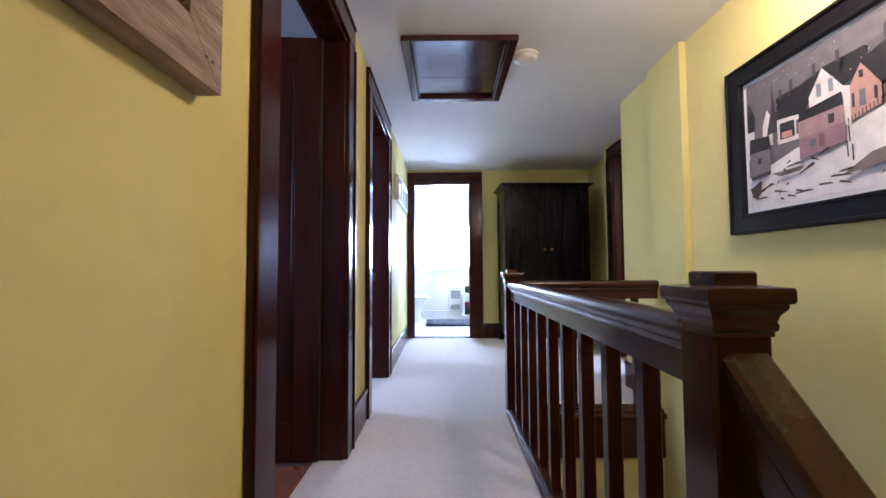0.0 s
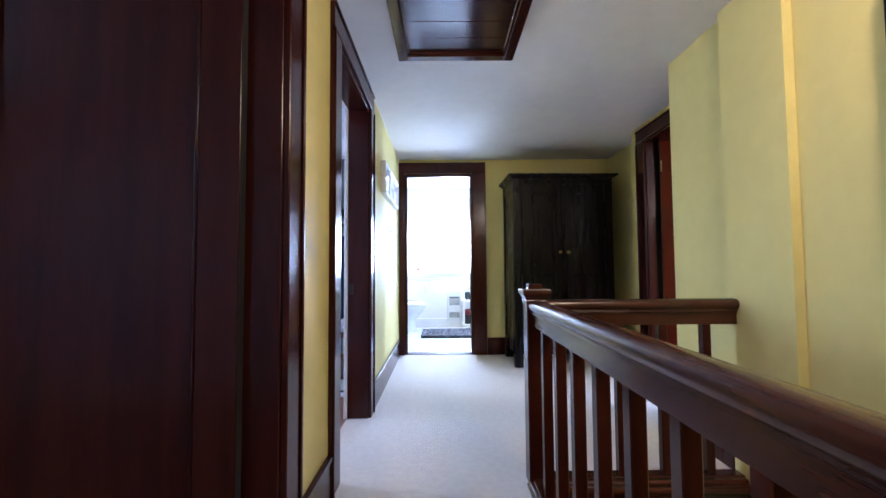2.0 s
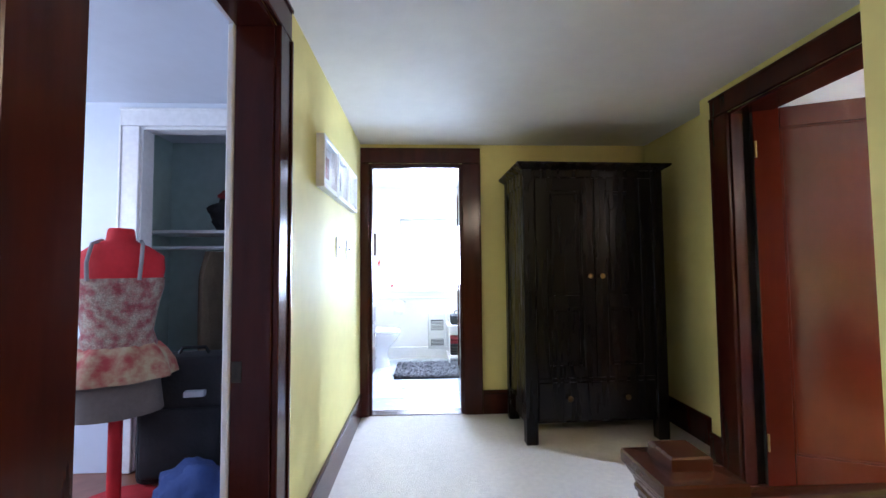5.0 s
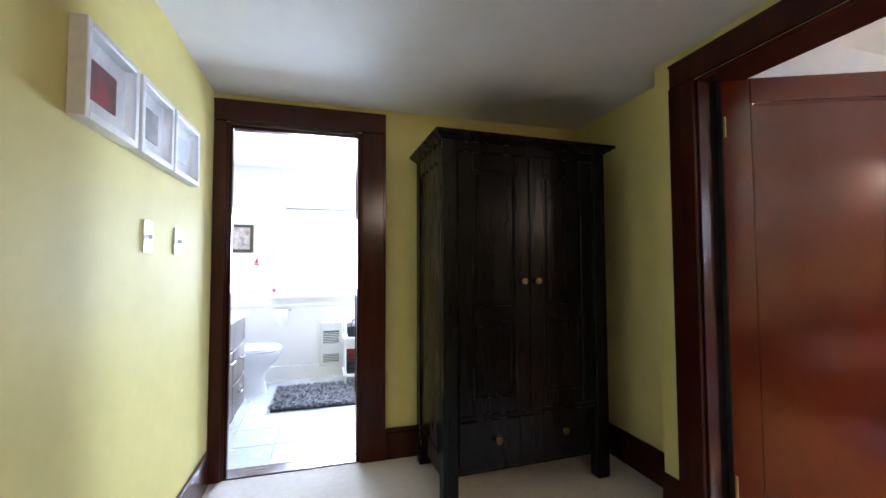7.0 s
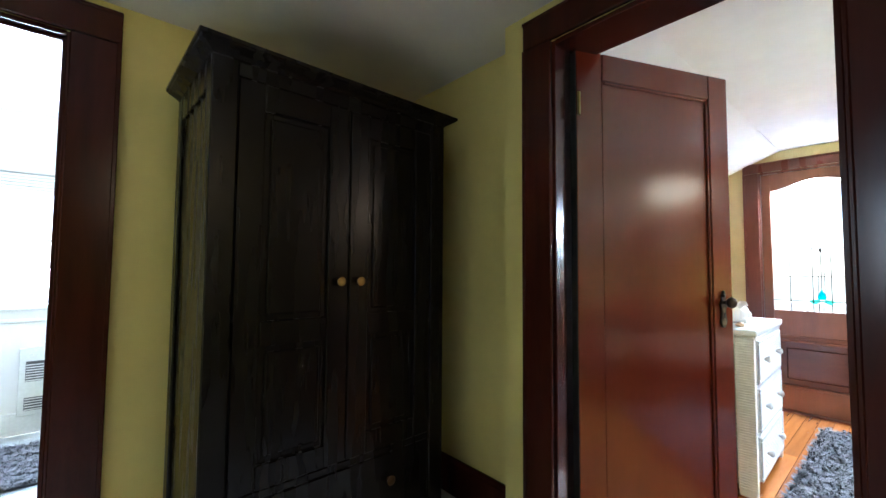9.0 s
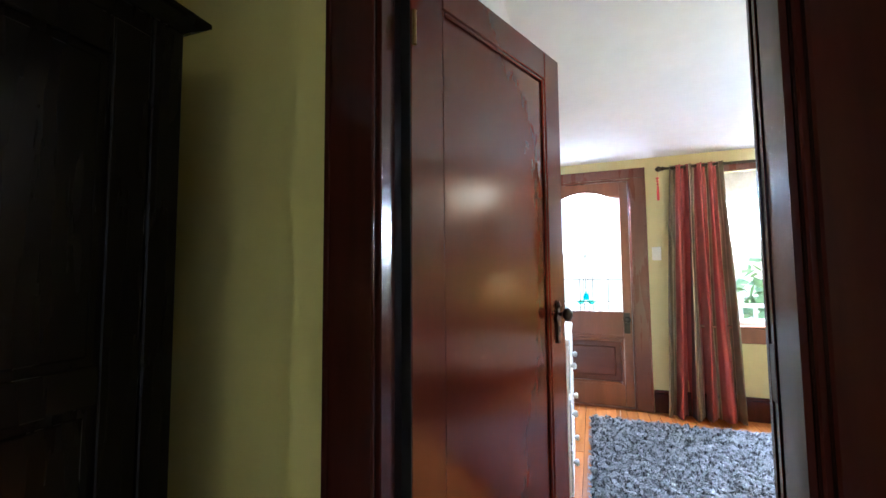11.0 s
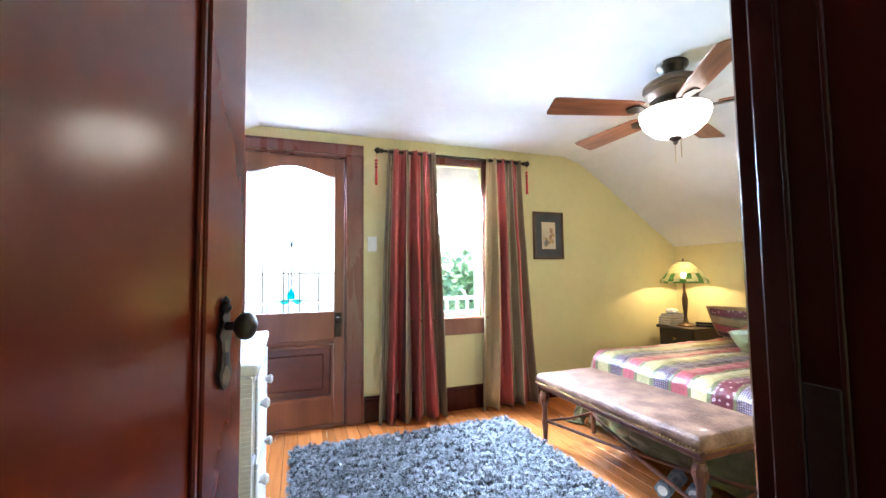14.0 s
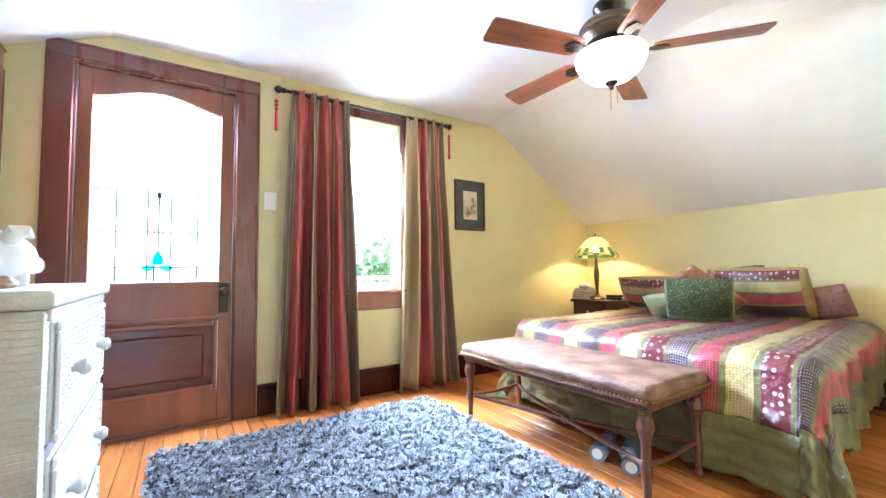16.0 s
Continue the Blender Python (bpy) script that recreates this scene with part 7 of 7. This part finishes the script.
def ceramic_pig(label, at, s, turn, cloak=False):
    """A round sitting pig: one mesh of body, head, snout, ears and feet."""
    bm = B()
    tube(bm, [(x * s, 0, z * s) for x, z in ((-0.165, 0.06), (-0.15, 0.062), (-0.11, 0.064), (-0.05, 0.066), (0.0, 0.066))], [0.012 * s, 0.042 * s, 0.060 * s, 0.066 * s, 0.062 * s], 22)
    for f in bm.faces:
        f.material_index = 2 if cloak else 0
    k = len(bm.faces)
    tube(bm, [(x * s, 0, z * s) for x, z in ((-0.045, 0.064), (-0.03, 0.066), (0.0, 0.068), (0.035, 0.066), (0.07, 0.060), (0.095, 0.055), (0.104, 0.054))], [0.02 * s, 0.052 * s, 0.066 * s, 0.062 * s, 0.045 * s, 0.024 * s, 0.016 * s], 22)
    tube(bm, [(0.095 * s, 0, 0.05 * s), (0.112 * s, 0, 0.05 * s), (0.116 * s, 0, 0.05 * s)], [0.02 * s, 0.02 * s, 0.014 * s], 14)
    for e in (-1, 1):
        tube(bm, [(0.0, e * 0.045 * s, 0.10 * s), (0.005 * s, e * 0.062 * s, 0.122 * s), (0.02 * s, e * 0.07 * s, 0.124 * s), (0.035 * s, e * 0.072 * s, 0.112 * s)], [0.016 * s, 0.020 * s, 0.016 * s, 0.004 * s], 10)
        for x in (-0.10, 0.04):
            tube(bm, [(x * s, e * 0.035 * s, 0.0), (x * s, e * 0.034 * s, 0.02 * s), (x * s, e * 0.03 * s, 0.04 * s)], [0.018 * s, 0.02 * s, 0.016 * s], 10)
    ob = tagged(new("ceramic_pig", mesh_of("ceramic_pig", bm, [CERAMIC, PINK_GLAZE, BLUE_GLAZE], True)), label, "ornament")
    ob.matrix_world = pose(*at, 0, 0, turn)
    return ob
ceramic_pig("large white ceramic pig ornament on the dresser", (3.40, 3.87, 0.861), 0.95, -35)
ceramic_pig("small white ceramic pig ornament on the dresser", (3.66, 3.92, 0.861), 0.62, -20)
st = cloth_bundle("tan_pebble", "small tan pebble on the dresser top", (3.24, 3.80, 0.861), 0.028, 0.02, 0.014, mat("tan_glaze", (0.55, 0.38, 0.24), 0.3), 40)
st["category"] = "pebble"
shag("area_rug", "blue-grey shaggy rug on the fir floor", 2.75, 2.10, 4.58, 3.635, 140000, 0.040, (0.013, 0.014, 0.017), (0.30, 0.31, 0.335), 8)
# ---- outside: trees past the windows ----
LEAF = mat("bright_leaves", (0.36, 0.50, 0.22), 0.7, var=0.2, scale=4)
BARK = mat("grey_bark", (0.14, 0.11, 0.08), 0.9, bump=0.6)
def tree(x, y, z0, h_, r_, seed):
    t = thing("garden_tree", "leafy green garden tree outside the window", "tree", (x, y, z0), group="garden trees")
    rng = random.Random(seed)
    bm = tube(B(), [(0, 0, 0), (0.05, 0.03, h_ * 0.3), (-0.04, 0.05, h_ * 0.6), (0.03, 0, h_ * 0.9)], [0.16, 0.12, 0.08, 0.03], 8)
    for k in range(7):
        a, zz = rng.uniform(0, 6.28), h_ * rng.uniform(0.4, 0.8)
        tube(bm, [(0, 0, zz), (r_ * 0.4 * math.cos(a), r_ * 0.4 * math.sin(a), zz + 0.3), (r_ * 0.8 * math.cos(a), r_ * 0.8 * math.sin(a), zz + 0.5)], [0.05, 0.035, 0.01], 6)
    part("trunk", bm, BARK, t)
    g = np.random.default_rng(seed)
    n = 2600
    q = g.normal(size=(n, 3))
    q /= np.linalg.norm(q, axis=1)[:, None]
    q *= (g.uniform(0.15, 1, n) ** 0.45)[:, None] * np.array([r_, r_, h_ * 0.36]) * (1 + 0.25 * np.sin(q[:, :1] * 7 + seed))
    q[:, 2] += h_ * 0.72
    V, F = [], []
    for i, p in enumerate(q):
        d1, d2 = g.normal(size=3) * 0.09, g.normal(size=3) * 0.06
        V += [p - d1, p + d2, p + d1, p - d2]
        F.append((4 * i, 4 * i + 1, 4 * i + 2, 4 * i + 3))
    me = bpy.data.meshes.new("crown")
    me.from_pydata([tuple(map(float, v)) for v in V], [], F)
    me.materials.append(LEAF)
    ob = new("crown", me)
    ob.parent = t
tree(14.0, -1.6, -3.0, 4.4, 1.3, 1)
tree(20.0, -5.5, -3.0, 5.0, 2.0, 3)

br = thing("balcony_railing", "white wooden balcony railing outside the window", "railing", (6.3, 0, 0))
part("top_rail", box(B(), -0.03, -1.5, 0.80, 0.03, 5.0, 0.84, 0.004), WHITE_TRIM, br)
part("bottom_rail", box(B(), -0.02, -1.5, 0.06, 0.02, 5.0, 0.10, 0.004), WHITE_TRIM, br)
for k in range(50):
    part("baluster", box(B(), -0.015, -1.45 + 0.13 * k, -0.049, 0.015, -1.42 + 0.13 * k, 0.80), WHITE_TRIM, br)
setting("balcony_floor", box(B(), 5.11, -1.5, -0.2, 6.35, 5.0, -0.05), mat("grey_deck_paint", (0.2, 0.2, 0.19), 0.7), "grey painted balcony deck", "floor")

# ---- fir boards of the bedroom ----
floor_b = bpy.data.objects["floor_bedroom"]
rng = random.Random(12)
def board_mesh(length):
    return mesh_of("board", box(B(), 0, 0, -0.0115, length, 0.0805, 0.0, 0.0012), PLANK)
y = BY0 + 0.002
while y < BY1 - 0.02:
    cut = rng.uniform(0.6, 2.4)
    for a, b in ((BX0 + 0.001, BX0 + cut), (BX0 + cut + 0.001, BX1 - 0.001)):
        ob = new("board", board_mesh(b - a))
        ob.location = (a, y, 0)
        ob.parent = floor_b
    y += 0.082
# ---- tiles of the bathroom ----
floor_t = bpy.data.objects["floor_bath"]
tile_me = mesh_of("tile", box(B(), 0, 0, -0.0075, 0.297, 0.297, 0.0, 0.0015), TILE)
for i in range(8):
    for j in range(6):
        x, yy = -0.997 + 0.3 * i, 5.33 + 0.3 * j
        ob = new("tile", tile_me)
        ob.location = (x, yy, 0)
        ob.parent = floor_t
